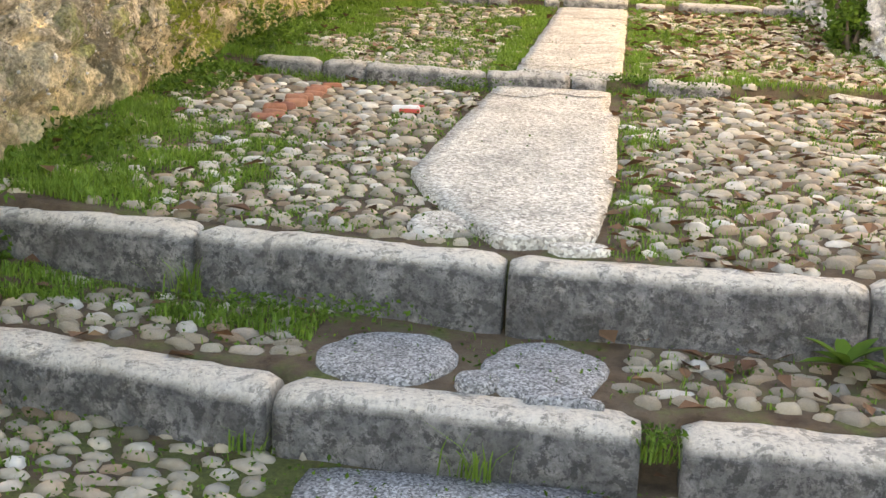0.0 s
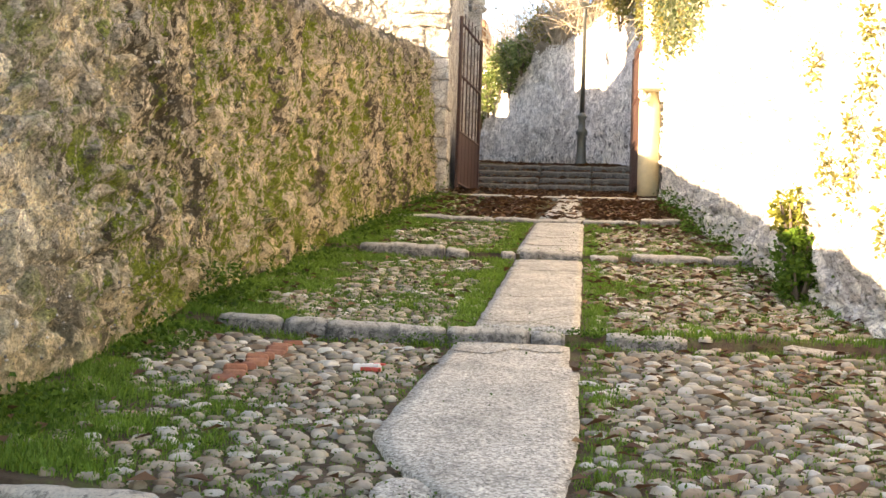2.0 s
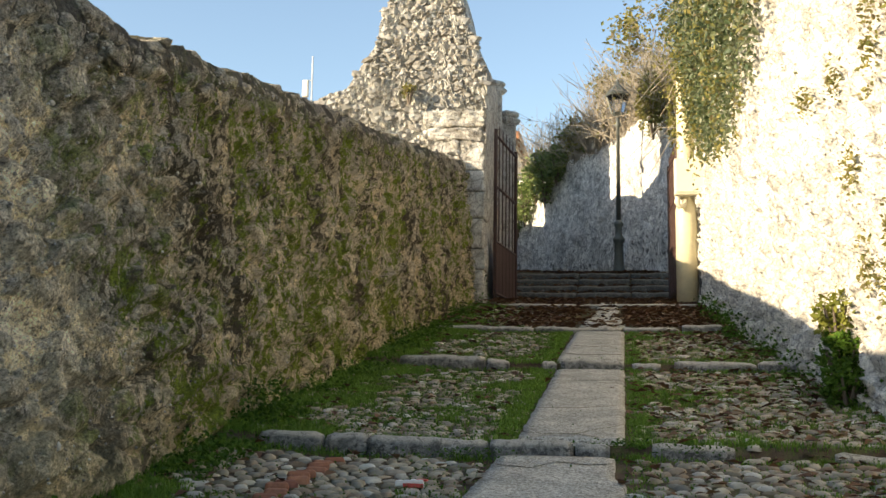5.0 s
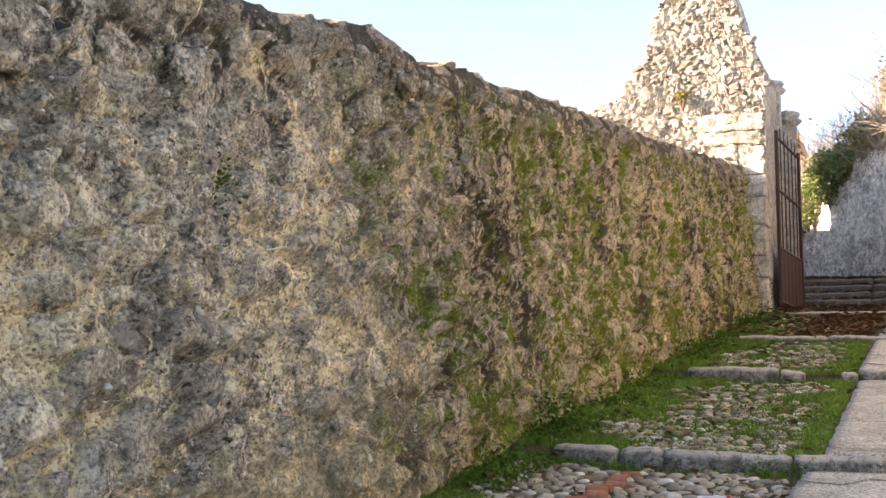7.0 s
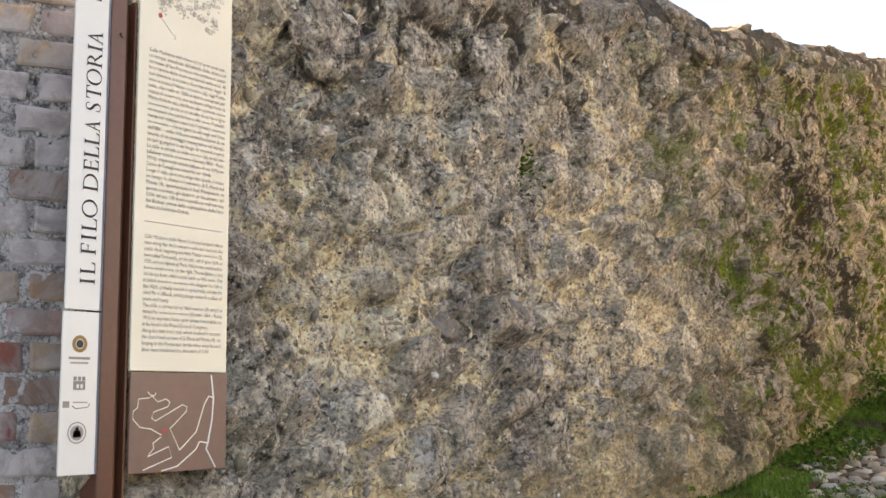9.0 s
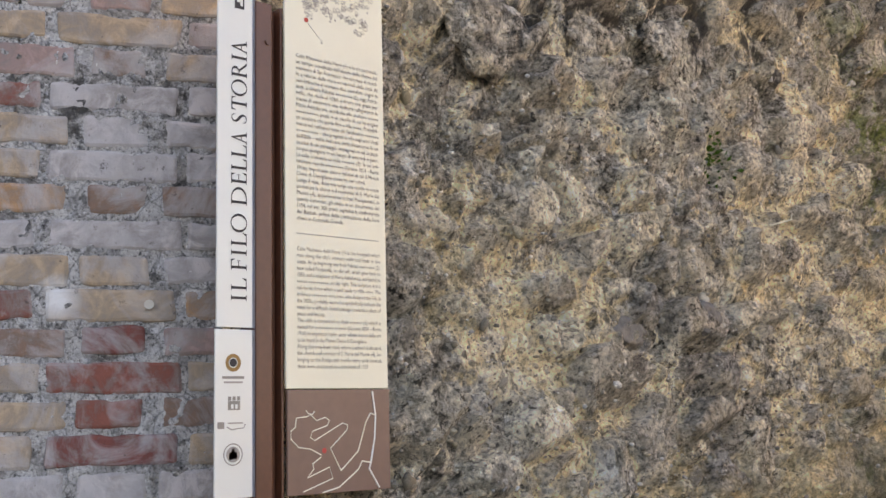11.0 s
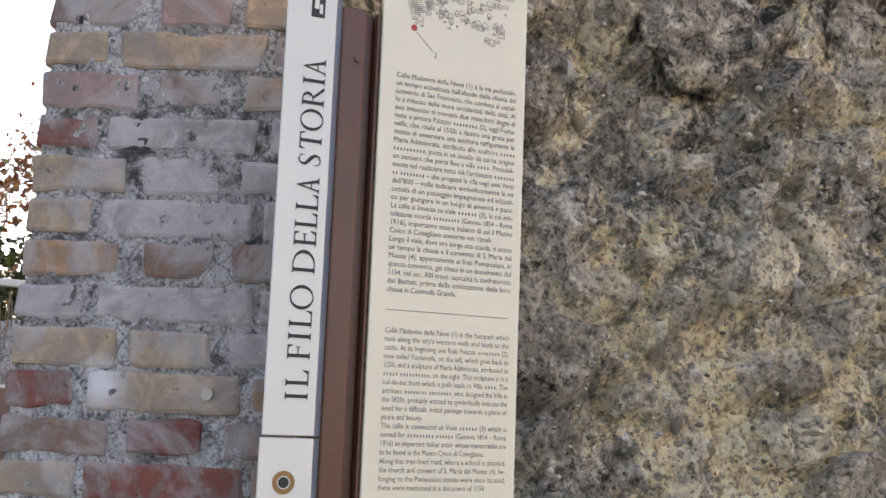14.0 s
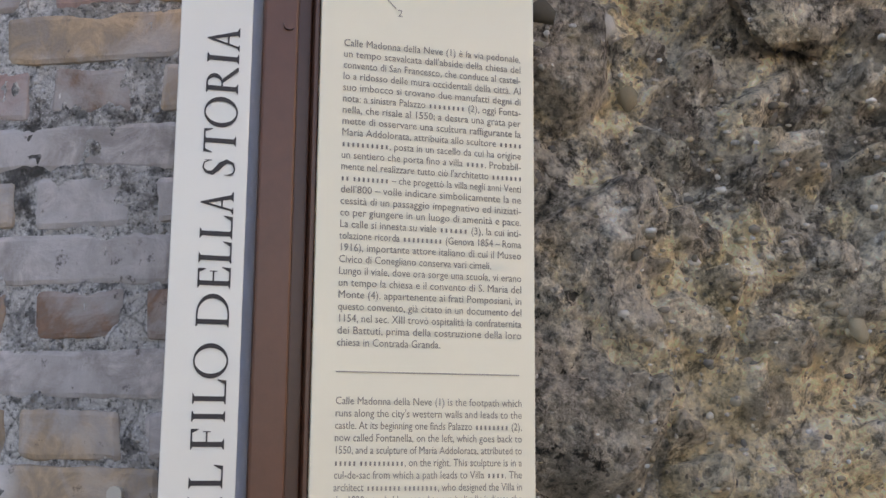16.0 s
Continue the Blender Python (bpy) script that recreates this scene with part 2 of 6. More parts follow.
    c = mix(t, calc(t, "MULTIPLY", zone, ramp(t, calc(t, "MULTIPLY", high, 0.4), [(0.81, (0.5,)), (0.87, (0.05,))])), c, mix(t, 1.0, skin, ramp(t, grit, [(0.3, (0.55,) * 3), (0.65, (1.25,) * 3)]), "MULTIPLY"))
    green_at = noisy(t, coords(t, (1, 1.0, 0.6)), 1.5, 8, 0.7, 0.1)
    moss = mix(t, ramp(t, grit, [(0.35, (0,)), (0.65, (1,))]), (0.06, 0.085, 0.008), (0.28, 0.38, 0.025))
    coat = mix(t, ramp(t, calc(t, "ADD", green_at, calc(t, "MULTIPLY", calc(t, "SUBTRACT", patchy, 0.5), 0.5)), [(0.462, (0,)), (0.51, (1,))]), (0.075, 0.06, 0.038), moss)
    c = mix(t, calc(t, "MULTIPLY", bare, 0.93), c, coat)
    t.links.new(c, s.inputs["Base Color"])
    s.inputs["Roughness"].default_value = 0.93
    s.inputs["Specular IOR Level"].default_value = 0.18
    h = calc(t, "ADD", calc(t, "MULTIPLY", mid, 0.75), calc(t, "ADD", calc(t, "MULTIPLY", patchy, 0.9), calc(t, "ADD", calc(t, "MULTIPLY", grit, 0.42), calc(t, "MULTIPLY", fine, 0.16))))
    h = calc(t, "ADD", h, calc(t, "ADD", calc(t, "MULTIPLY", domes[0], 0.3), calc(t, "ADD", calc(t, "MULTIPLY", domes[1], 0.22), calc(t, "MULTIPLY", domes[2], 0.12))))
    h = calc(t, "SUBTRACT", h, calc(t, "ADD", calc(t, "MULTIPLY", shaded_hole, 0.35), calc(t, "MULTIPLY", bare, 0.3)))
    relief(t, s, h, 1.0, 0.054)
    return m


def concrete(name, sand, chip, dark, scale=1.0):
    """Exposed-aggregate concrete: small pale and grey stones in a worn cement."""
    m, t, s = nodes_of(name)
    at = coords(t)
    cell = cells(t, at, 105 * scale, "F1", "Color")
    sp = t.nodes.new("ShaderNodeSeparateColor")
    t.links.new(cell, sp.inputs[0])
    c = ramp(t, sp.outputs[0], [(0.0, dark), (0.35, sand), (0.8, chip), (1.0, tuple(min(0.8, v * 1.3) for v in chip))])
    blotch, fine = noisy(t, at, 3.5 * scale, 5), noisy(t, at, 40 * scale)
    c = mix(t, 0.22, c, sand)
    c = mix(t, 1.0, c, ramp(t, blotch, [(0.35, (0.72,) * 3), (0.6, (1.05,) * 3)]), "MULTIPLY")
    c = mix(t, 1.0, c, ramp(t, fine, [(0.3, (0.75,) * 3), (0.6, (1.05,) * 3)]), "MULTIPLY")
    t.links.new(c, s.inputs["Base Color"])
    s.inputs["Roughness"].default_value = 0.9
    relief(t, s, calc(t, "ADD", fine, calc(t, "MULTIPLY", cells(t, at, 85 * scale), -0.8)), 0.6, 0.006)
    return m


def kerb_material(name, shade, lit_tread_tone=1.0):
    m, t, s = nodes_of(name)
    at = coords(t)
    mid, fine = noisy(t, at, 9, 8, 0.7, 0.5), noisy(t, at, 70, 5, 0.7)
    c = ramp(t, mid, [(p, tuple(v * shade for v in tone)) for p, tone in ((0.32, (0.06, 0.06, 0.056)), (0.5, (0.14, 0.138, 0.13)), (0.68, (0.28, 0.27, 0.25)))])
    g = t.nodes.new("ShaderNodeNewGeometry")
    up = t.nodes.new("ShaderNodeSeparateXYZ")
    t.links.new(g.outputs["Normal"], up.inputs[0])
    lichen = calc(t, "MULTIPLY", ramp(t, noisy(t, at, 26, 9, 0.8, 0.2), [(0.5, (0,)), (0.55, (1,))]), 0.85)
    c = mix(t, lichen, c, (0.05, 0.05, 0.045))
    # Tops worn paler; the brightness gap to the sides is put into the colour
    lit_tread = ramp(t, up.outputs[2], [(0.3, (0,)), (0.7, (0.85,))])
    c = mix(t, lit_tread, c, mix(t, fine, tuple(v * lit_tread_tone for v in (0.5, 0.46, 0.385)), tuple(v * lit_tread_tone for v in (0.79, 0.735, 0.62))))
    c = mix(t, ramp(t, noisy(t, at, 15, 9, 0.8, 0.3), [(0.53, (0,)), (0.57, (0.6,))]), c, (0.09, 0.088, 0.08))
    c = mix(t, ramp(t, noisy(t, at, 48, 6, 0.75), [(0.36, (0.7,)), (0.4, (0,))]), c, (0.06, 0.058, 0.052))
    c = mix(t, 1.0, c, ramp(t, fine, [(0.3, (0.7,) * 3), (0.55, (1.0,) * 3)]), "MULTIPLY")
    t.links.new(c, s.inputs["Base Color"])
    s.inputs["Roughness"].default_value = 0.88
    relief(t, s, calc(t, "ADD", mid, calc(t, "MULTIPLY", fine, 0.7)), 0.9, 0.024)
    return m


def brick_material():
    m, t, s = nodes_of("old_brick")
    at = coords(t)
    o = t.nodes.new("ShaderNodeObjectInfo")
    fine, mid, haze = noisy(t, at, 90, 6, 0.7), noisy(t, at, 16, 7, 0.7, 0.6), noisy(t, at, 5.5, 6, 0.65, 0.7)
    # the brick's own clay colour comes from its object colour
    c = mix(t, 1.0, o.outputs["Color"], ramp(t, mid, [(0.38, (0.5,) * 3), (0.6, (1.3,) * 3)]), "MULTIPLY")
    c = mix(t, ramp(t, mid, [(0.38, (0.4,)), (0.55, (0.02,))]), c, (0.43, 0.38, 0.35))
    c = mix(t, ramp(t, haze, [(0.47, (0.03,)), (0.56, (0.5,)), (0.64, (0.75,))]), c, (0.45, 0.425, 0.42))
    c = mix(t, ramp(t, noisy(t, at, 28, 7, 0.75), [(0.62, (0,)), (0.68, (0.8,))]), c, (0.06, 0.05, 0.045))
    # one splash of spilt lime
    far = add(t, "ShaderNodeVectorMath")
    far.operation = "DISTANCE"
    t.links.new(at, far.inputs[0])
    far.inputs[1].default_value = (-2.64, 1.152, 1.89)
    splash = calc(t, "ADD", far.outputs["Value"], calc(t, "MULTIPLY", calc(t, "SUBTRACT", haze, 0.5), 0.12))
    c = mix(t, ramp(t, splash, [(0.015, (0.85,)), (0.055, (0,))]), c, (0.74, 0.74, 0.74))
    t.links.new(c, s.inputs["Base Color"])
    s.inputs["Roughness"].default_value = 0.9
    s.inputs["Specular IOR Level"].default_value = 0.25
    relief(t, s, calc(t, "ADD", mid, calc(t, "MULTIPLY", fine, 0.5)), 0.55, 0.01)
    return m


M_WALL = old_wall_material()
M_RUIN = rubble("ruin_masonry", (0.48, 0.46, 0.42), (0.4, 0.385, 0.35), (0.22, 0.2, 0.175), (0.58, 0.57, 0.53), scale=0.6, crevice_shade=0.8, depth=0.026)
M_LIME = rubble("limewashed_wall", (0.72, 0.68, 0.6), (0.6, 0.57, 0.52), (0.34, 0.32, 0.29), (0.8, 0.77, 0.7), scale=0.55, crevice_shade=0.9)
M_ALLEY = rubble("plastered_alley_wall", (0.76, 0.745, 0.71), (0.66, 0.65, 0.63), (0.3, 0.3, 0.29), (0.85, 0.835, 0.8), scale=0.45, crevice_shade=0.7, soot=(4.0, 5.9))
M_PATH = concrete("path_concrete", (0.41, 0.38, 0.315), (0.65, 0.61, 0.52), (0.14, 0.125, 0.105), 1.0)
M_PATCH = concrete("patch_concrete", (0.18, 0.18, 0.17), (0.4, 0.4, 0.385), (0.05, 0.05, 0.05), 1.7)
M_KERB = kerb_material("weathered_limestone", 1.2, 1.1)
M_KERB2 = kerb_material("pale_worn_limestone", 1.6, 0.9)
# Darker copy of the kerb stone, used for the steps
M_STEP = kerb_material("dark_step_stone", 0.8, 0.32)
M_BRICK = brick_material()
M_MORTAR = rubble("grey_mortar", (0.43, 0.415, 0.4), (0.37, 0.355, 0.345), (0.17, 0.16, 0.15), (0.5, 0.49, 0.48), scale=2.0, soot=(1.98, 2.5))
M_COBBLE = palette("river_cobble", [(0.2, 0.17, 0.12), (0.48, 0.4, 0.28), (0.27, 0.25, 0.21), (0.56, 0.49, 0.37), (0.33, 0.22, 0.14), (0.74, 0.7, 0.6), (0.36, 0.3, 0.22), (0.62, 0.54, 0.4)], 0.85, 16, 0.9, 0.5)
M_WALLSTONE = palette("wall_stone", [(0.13, 0.12, 0.105), (0.4, 0.33, 0.22), (0.24, 0.22, 0.195), (0.5, 0.43, 0.3), (0.33, 0.29, 0.23), (0.78, 0.74, 0.66), (0.2, 0.18, 0.16), (0.85, 0.82, 0.76)], 0.9, 40, 0.6, 0.45)
M_RUINSTONE = palette("ruin_stone", [(0.4, 0.385, 0.35), (0.52, 0.51, 0.48), (0.27, 0.25, 0.22), (0.45, 0.435, 0.4), (0.57, 0.565, 0.54), (0.36, 0.34, 0.31)], 0.92, 14, 1.0, 0.6)
M_DARKSTONE = plain("dark_set_stone", (0.19, 0.17, 0.15), 0.9, 0, 0.5, 40, 1.0, 0, 0.2)
M_TILE = palette("red_brick_tile", [(0.36, 0.14, 0.08), (0.44, 0.2, 0.12), (0.3, 0.12, 0.08)], 0.85, 40, 0.4)
M_GRASS = palette("grass", [(0.1, 0.2, 0.022), (0.15, 0.29, 0.035), (0.21, 0.36, 0.06), (0.11, 0.24, 0.025)], 0.6, 3, 0, 0.3, 0.3, 0.35)
M_WEED = palette("broadleaf_weed", [(0.04, 0.09, 0.012), (0.07, 0.15, 0.018), (0.11, 0.21, 0.03)], 0.7, 8, 0, 0.3, 0.15, 0.3)
M_DRY = palette("dry_leaf", [(0.13, 0.06, 0.03), (0.2, 0.1, 0.05), (0.1, 0.045, 0.025), (0.26, 0.15, 0.07)], 0.7, 20, 0.2, 0.4, 0.3, 0.15)
M_IVY = palette("ivy_leaf", [(0.05, 0.085, 0.03), (0.12, 0.16, 0.07), (0.2, 0.23, 0.11), (0.2, 0.22, 0.13), (0.06, 0.1, 0.045), (0.24, 0.27, 0.17)], 0.4, 8, 0, 0.3, 0.5, 0.3)
# Ivy colours brightened to stand in for sun on the hanging clumps
M_HANG = palette("sunlit_tone_ivy_leaf", [(0.1, 0.17, 0.05), (0.2, 0.28, 0.09), (0.28, 0.34, 0.12), (0.15, 0.22, 0.07)], 0.45, 8, 0, 0.3, 0.5, 0.35)
M_YELLOW = palette("autumn_leaf", [(0.2, 0.19, 0.05), (0.32, 0.28, 0.08), (0.14, 0.17, 0.05), (0.38, 0.33, 0.11), (0.2, 0.16, 0.09)], 0.55, 8, 0, 0.3, 0.4, 0.4)
M_SHRUB = palette("sunlit_shrub_leaf", [(0.2, 0.22, 0.04), (0.3, 0.3, 0.06), (0.14, 0.17, 0.035)], 0.6, 8, 0, 0.3, 0.3, 0.35)
M_BUSH = palette("dark_bush_leaf", [(0.015, 0.03, 0.01), (0.03, 0.055, 0.015), (0.05, 0.075, 0.02)], 0.5, 8, 0, 0.3, 0.4, 0.2)
M_BARK = plain("bark", (0.14, 0.11, 0.085), 0.9, 0, 0.4, 40, 0.6)
M_TWIG = plain("twig", (0.3, 0.26, 0.205), 0.9, 0, 0.3, 40, 0.2)
M_RUST = plain("rust_red_gate_paint", (0.05, 0.021, 0.016), 0.6, 0.0, 0.45, 30, 0.2)
M_BROWN = plain("brown_powder_coat", (0.115, 0.04, 0.02), 0.38, 0.0, 0.15, 60, 0.04)
M_CREAM = plain("cream_panel_print", (0.77, 0.72, 0.56), 0.35, 0.0, 0.03, 6, 0.0)
M_PALE = plain("pale_strip_print", (0.71, 0.705, 0.645), 0.3, 0.0, 0.03, 6, 0.0)
M_EDGE = plain("aluminium_edge", (0.5, 0.52, 0.54), 0.4, 0.6, 0.1, 40, 0.0)
M_INK = plain("black_ink", (0.03, 0.025, 0.025), 0.6, 0, 0.1, 20, 0)
M_INK2 = plain("brown_grey_ink", (0.28, 0.245, 0.21), 0.6, 0, 0.1, 20, 0)
M_INK4 = plain("pale_grey_ink", (0.52, 0.48, 0.42), 0.6, 0, 0.1, 20, 0)
M_TEXT = plain("dark_text_ink", (0.2, 0.175, 0.155), 0.6, 0, 0.1, 20, 0)
M_INK3 = plain("grey_ink", (0.36, 0.32, 0.28), 0.6, 0, 0.1, 20, 0)
M_GOLD = plain("gold_brown_ink", (0.32, 0.17, 0.05), 0.6, 0, 0.1, 20, 0)
M_RED = plain("red_ink", (0.55, 0.07, 0.05), 0.6, 0, 0.1, 20, 0)
M_MAP = plain("brown_map_print", (0.2, 0.115, 0.085), 0.4, 0, 0.12, 30, 0)
M_WHITE = plain("white_print", (0.78, 0.77, 0.74), 0.5, 0, 0.04, 10, 0)
M_POLE = plain("cream_pole_paint", (0.62, 0.55, 0.37), 0.55, 0, 0.12, 14, 0.08)
M_BOX = plain("grey_cabinet_plastic", (0.62, 0.58, 0.46), 0.5, 0, 0.08, 10, 0.04)
M_IRON = plain("grey_green_iron", (0.1, 0.11, 0.1), 0.5, 0.4, 0.3, 30, 0.1)
M_CABLE = plain("dark_cable", (0.03, 0.03, 0.03), 0.6, 0, 0.2, 20, 0)
M_ROOF = plain("terracotta_coping", (0.38, 0.17, 0.09), 0.85, 0, 0.3, 20, 0.3)
M_PLASTER = plain("white_plaster", (0.7, 0.68, 0.62), 0.9, 0, 0.1, 8, 0.2)
M_STRAWPALE = plain("pale_straw", (0.7, 0.65, 0.5), 0.8, 0, 0.1, 30, 0)
M_STRAW = plain("dry_stalks", (0.25, 0.2, 0.14), 0.9, 0, 0.4, 50, 0.3)


def glass_material():
    m, t, s = nodes_of("lantern_glass")
    s.inputs["Transmission Weight"].default_value = 1.0
    s.inputs["Roughness"].default_value = 0.08
    s.inputs["Base Color"].default_value = (0.95, 0.95, 0.92, 1)
    return m


def soil_material():
    m, t, s = nodes_of("soil_and_moss")
    at = coords(t)
    big, mid, fine = noisy(t, at, 1.1, 5), noisy(t, at, 9, 7, 0.65), noisy(t, at, 60, 5, 0.7)
    soil = ramp(t, mid, [(0.3, (0.055, 0.035, 0.022)), (0.55, (0.12, 0.085, 0.055)), (0.75, (0.19, 0.15, 0.1))])
    green = ramp(t, fine, [(0.3, (0.03, 0.045, 0.01)), (0.7, (0.1, 0.13, 0.03))])
    c = mix(t, ramp(t, calc(t, "ADD", calc(t, "MULTIPLY", big, 0.5), calc(t, "MULTIPLY", mid, 0.5)), [(0.5, (0,)), (0.58, (0.8,))]), soil, green)
    t.links.new(c, s.inputs["Base Color"])
    s.inputs["Roughness"].default_value = 0.95
    s.inputs["Specular IOR Level"].default_value = 0.2
    relief(t, s, calc(t, "ADD", mid, calc(t, "MULTIPLY", fine, 0.4)), 0.8, 0.03)
    return m


M_SOIL = soil_material()
M_GLASS = glass_material()


# ---- mesh helpers ----
def mesh_of(name, verts, faces, smooth=False):
    me = bpy.data.meshes.new(name)
    me.from_pydata([tuple(v) for v in verts], [], [tuple(f) for f in faces])
    if smooth:
        me.polygons.foreach_set("use_smooth", [True] * len(me.polygons))
    me.update()
    return me


def empty(name, at=(0, 0, 0)):
    e = new(name)
    e.empty_display_size = 0.1
    e.location = at
    return e


def child(ob, parent):
    if parent is not None:
        ob.parent = parent
        ob.matrix_parent_inverse = Matrix.Translation(-parent.location) if parent.parent is None else Matrix.Identity(4)
    return ob


def link_mesh(name, me, material, parent=None, label=""):
    if material is not None and not me.materials:
        me.materials.append(material)
    ob = new(name, me)
    child(ob, parent)
    return tagged(ob, label) if label else ob


def part(name, bm, material, parent=None, label="", smooth=False):
    me = bpy.data.meshes.new(name)
    bmesh.ops.recalc_face_normals(bm, faces=bm.faces)
    bm.to_mesh(me)
    bm.free()
    if smooth:
        me.polygons.foreach_set("use_smooth", [True] * len(me.polygons))
    return link_mesh(name, me, material, parent, label)


def box_bm(x0, x1, y0, y1, z0, z1, bevel=0.0, bm=None):
    bm = bm or bmesh.new()
    r = bmesh.ops.create_cube(bm, size=1, matrix=Matrix.Translation(((x0 + x1) / 2, (y0 + y1) / 2, (z0 + z1) / 2)) @ Matrix.Diagonal((x1 - x0, y1 - y0, z1 - z0, 1)))
    if bevel:
        edges = list({e for v in r["verts"] for e in v.link_edges})
        bmesh.ops.bevel(bm, geom=edges, offset=bevel, segments=2, affect="EDGES", profile=0.5)
    return bm


def lathe_bm(profile, at=(0, 0, 0), n=16, bm=None):
    """Turn (radius, height) pairs about an upright axis."""
    bm = bm or bmesh.new()
    rings = [[bm.verts.new((at[0] + r * math.cos(2 * math.pi * k / n), at[1] + r * math.sin(2 * math.pi * k / n), at[2] + h)) for k in range(n)] for r, h in profile]
    for a, b in zip(rings, rings[1:]):
        for k in range(n):
            bm.faces.new((a[k], a[(k + 1) % n], b[(k + 1) % n], b[k]))
    bm.faces.new(rings[0][::-1])
    bm.faces.new(rings[-1])
    return bm


def tube_bm(points, radius, n=6, bm=None, taper=1.0):
    bm = bm or bmesh.new()
    rings, pts = [], [Vector(p) for p in points]
    for i, p in enumerate(pts):
        d = (pts[min(i + 1, len(pts) - 1)] - pts[max(i - 1, 0)]).normalized()
        side = d.cross(Vector((0.31, 0.17, 0.93))).normalized()
        other = d.cross(side)
        r = radius * (1 + (taper - 1) * i / (len(pts) - 1))
        rings.append([bm.verts.new(p + r * (math.cos(2 * math.pi * k / n) * side + math.sin(2 * math.pi * k / n) * other)) for k in range(n)])
    for a, b in zip(rings, rings[1:]):
        for k in range(n):
            bm.faces.new((a[k], a[(k + 1) % n], b[(k + 1) % n], b[k]))
    bm.faces.new(rings[0][::-1])
    bm.faces.new(rings[-1])
    return bm


def lump(p, big, mid, small, seed=0.0):
    """Height of rough masonry at a place: lumps, stones, crumbs and pits."""
    q = Vector((p[0] + seed, p[1] - seed, p[2] + 2 * seed))
    a = noise.noise(q * 2.2)
    b = noise.noise(q * 6.0)
    c = noise.noise(q * 21.0)
    d = noise.noise(q * 50.0)
    bend = Vector((b, noise.noise(q * 9.0 + Vector((5, 5, 5))), c * 0.5))
    (n1, n2_, *_), (cell, *_) = noise.voronoi(q * 6.5 + 0.5 * bend)
    (m1, m2, *_), (crumb, *_) = noise.voronoi(q * 17.0 + 0.6 * bend)
    block = min(1.0, (n2_ - n1) * 4.0) * (0.9 + 0.9 * noise.noise(cell * 3.7))
    chip = min(1.0, (m2 - m1) * 3.5) * (0.7 + 1.1 * noise.noise(crumb * 5.3))
    pit = min(0.0, c + 0.25) * 1.2
    crag = 1.5 * abs(noise.noise(q * 10.0 + 0.4 * bend)) - 0.35
    return mid * crag + big * (a * 0.7 + b * 0.5 + block - 0.8) + mid * (chip + pit - 0.4) + small * (d + c)


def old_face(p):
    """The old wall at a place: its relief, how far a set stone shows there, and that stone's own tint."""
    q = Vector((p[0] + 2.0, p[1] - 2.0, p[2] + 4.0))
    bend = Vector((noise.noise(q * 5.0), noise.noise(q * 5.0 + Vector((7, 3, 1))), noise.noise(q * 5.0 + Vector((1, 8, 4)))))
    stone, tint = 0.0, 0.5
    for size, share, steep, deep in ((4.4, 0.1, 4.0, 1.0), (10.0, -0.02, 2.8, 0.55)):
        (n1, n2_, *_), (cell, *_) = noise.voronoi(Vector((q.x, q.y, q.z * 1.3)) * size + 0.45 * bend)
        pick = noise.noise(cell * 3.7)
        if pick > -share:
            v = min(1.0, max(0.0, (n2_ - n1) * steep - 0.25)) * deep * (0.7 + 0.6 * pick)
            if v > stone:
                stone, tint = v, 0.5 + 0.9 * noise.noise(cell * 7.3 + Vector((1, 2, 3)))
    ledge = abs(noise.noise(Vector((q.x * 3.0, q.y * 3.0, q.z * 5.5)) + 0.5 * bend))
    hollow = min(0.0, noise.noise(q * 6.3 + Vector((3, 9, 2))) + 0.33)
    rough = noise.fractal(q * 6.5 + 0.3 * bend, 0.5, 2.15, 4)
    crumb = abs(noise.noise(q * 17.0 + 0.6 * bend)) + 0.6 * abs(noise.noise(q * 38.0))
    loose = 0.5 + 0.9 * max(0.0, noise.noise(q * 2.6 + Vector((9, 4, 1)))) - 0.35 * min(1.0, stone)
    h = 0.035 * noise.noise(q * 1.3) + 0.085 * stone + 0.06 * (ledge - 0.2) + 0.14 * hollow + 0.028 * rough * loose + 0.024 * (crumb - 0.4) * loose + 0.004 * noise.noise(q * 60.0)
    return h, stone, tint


def lerp_path(path, y):
    for (a, va), (b, vb) in zip(path, path[1:]):
        if y <= b:
            f = max(0.0, (y - a) / (b - a))
            return va + (vb - va) * f
    return path[-1][1]


# ---- the lie of the ground: kerbed terraces climbing the lane ----
KERB_Y = [2.65, 3.26, 6.3, 10.1, 13.5, 17.5, 20.9, 21.3, 21.7, 22.05]
TERRACES = [(-400, -1.5), (-40, -1.5), (-6, -0.5), (2.75, 0.5), (2.751, 0.645), (3.36, 0.725), (3.361, 0.915), (6.4, 1.385), (6.401, 1.45), (10.2, 2.03), (10.201, 2.1), (13.6, 2.63),
            (13.601, 2.665), (17.6, 3.32), (17.601, 3.35), (21.0, 3.8), (21.001, 3.93), (21.4, 3.95), (21.401, 4.1), (21.8, 4.12), (21.801, 4.28), (22.15, 4.29), (22.151, 4.44), (36, 6.3), (60, 8.0), (400, 9.0)]


def skew(x, y):
    """How far the lower kerbs bend up the lane towards the old wall."""
    fade = max(0.0, min(1.0, (5.0 - y) / 1.6)) if y > 0 else 0.0
    return fade * 0.17 * max(0.0, -0.35 - x)


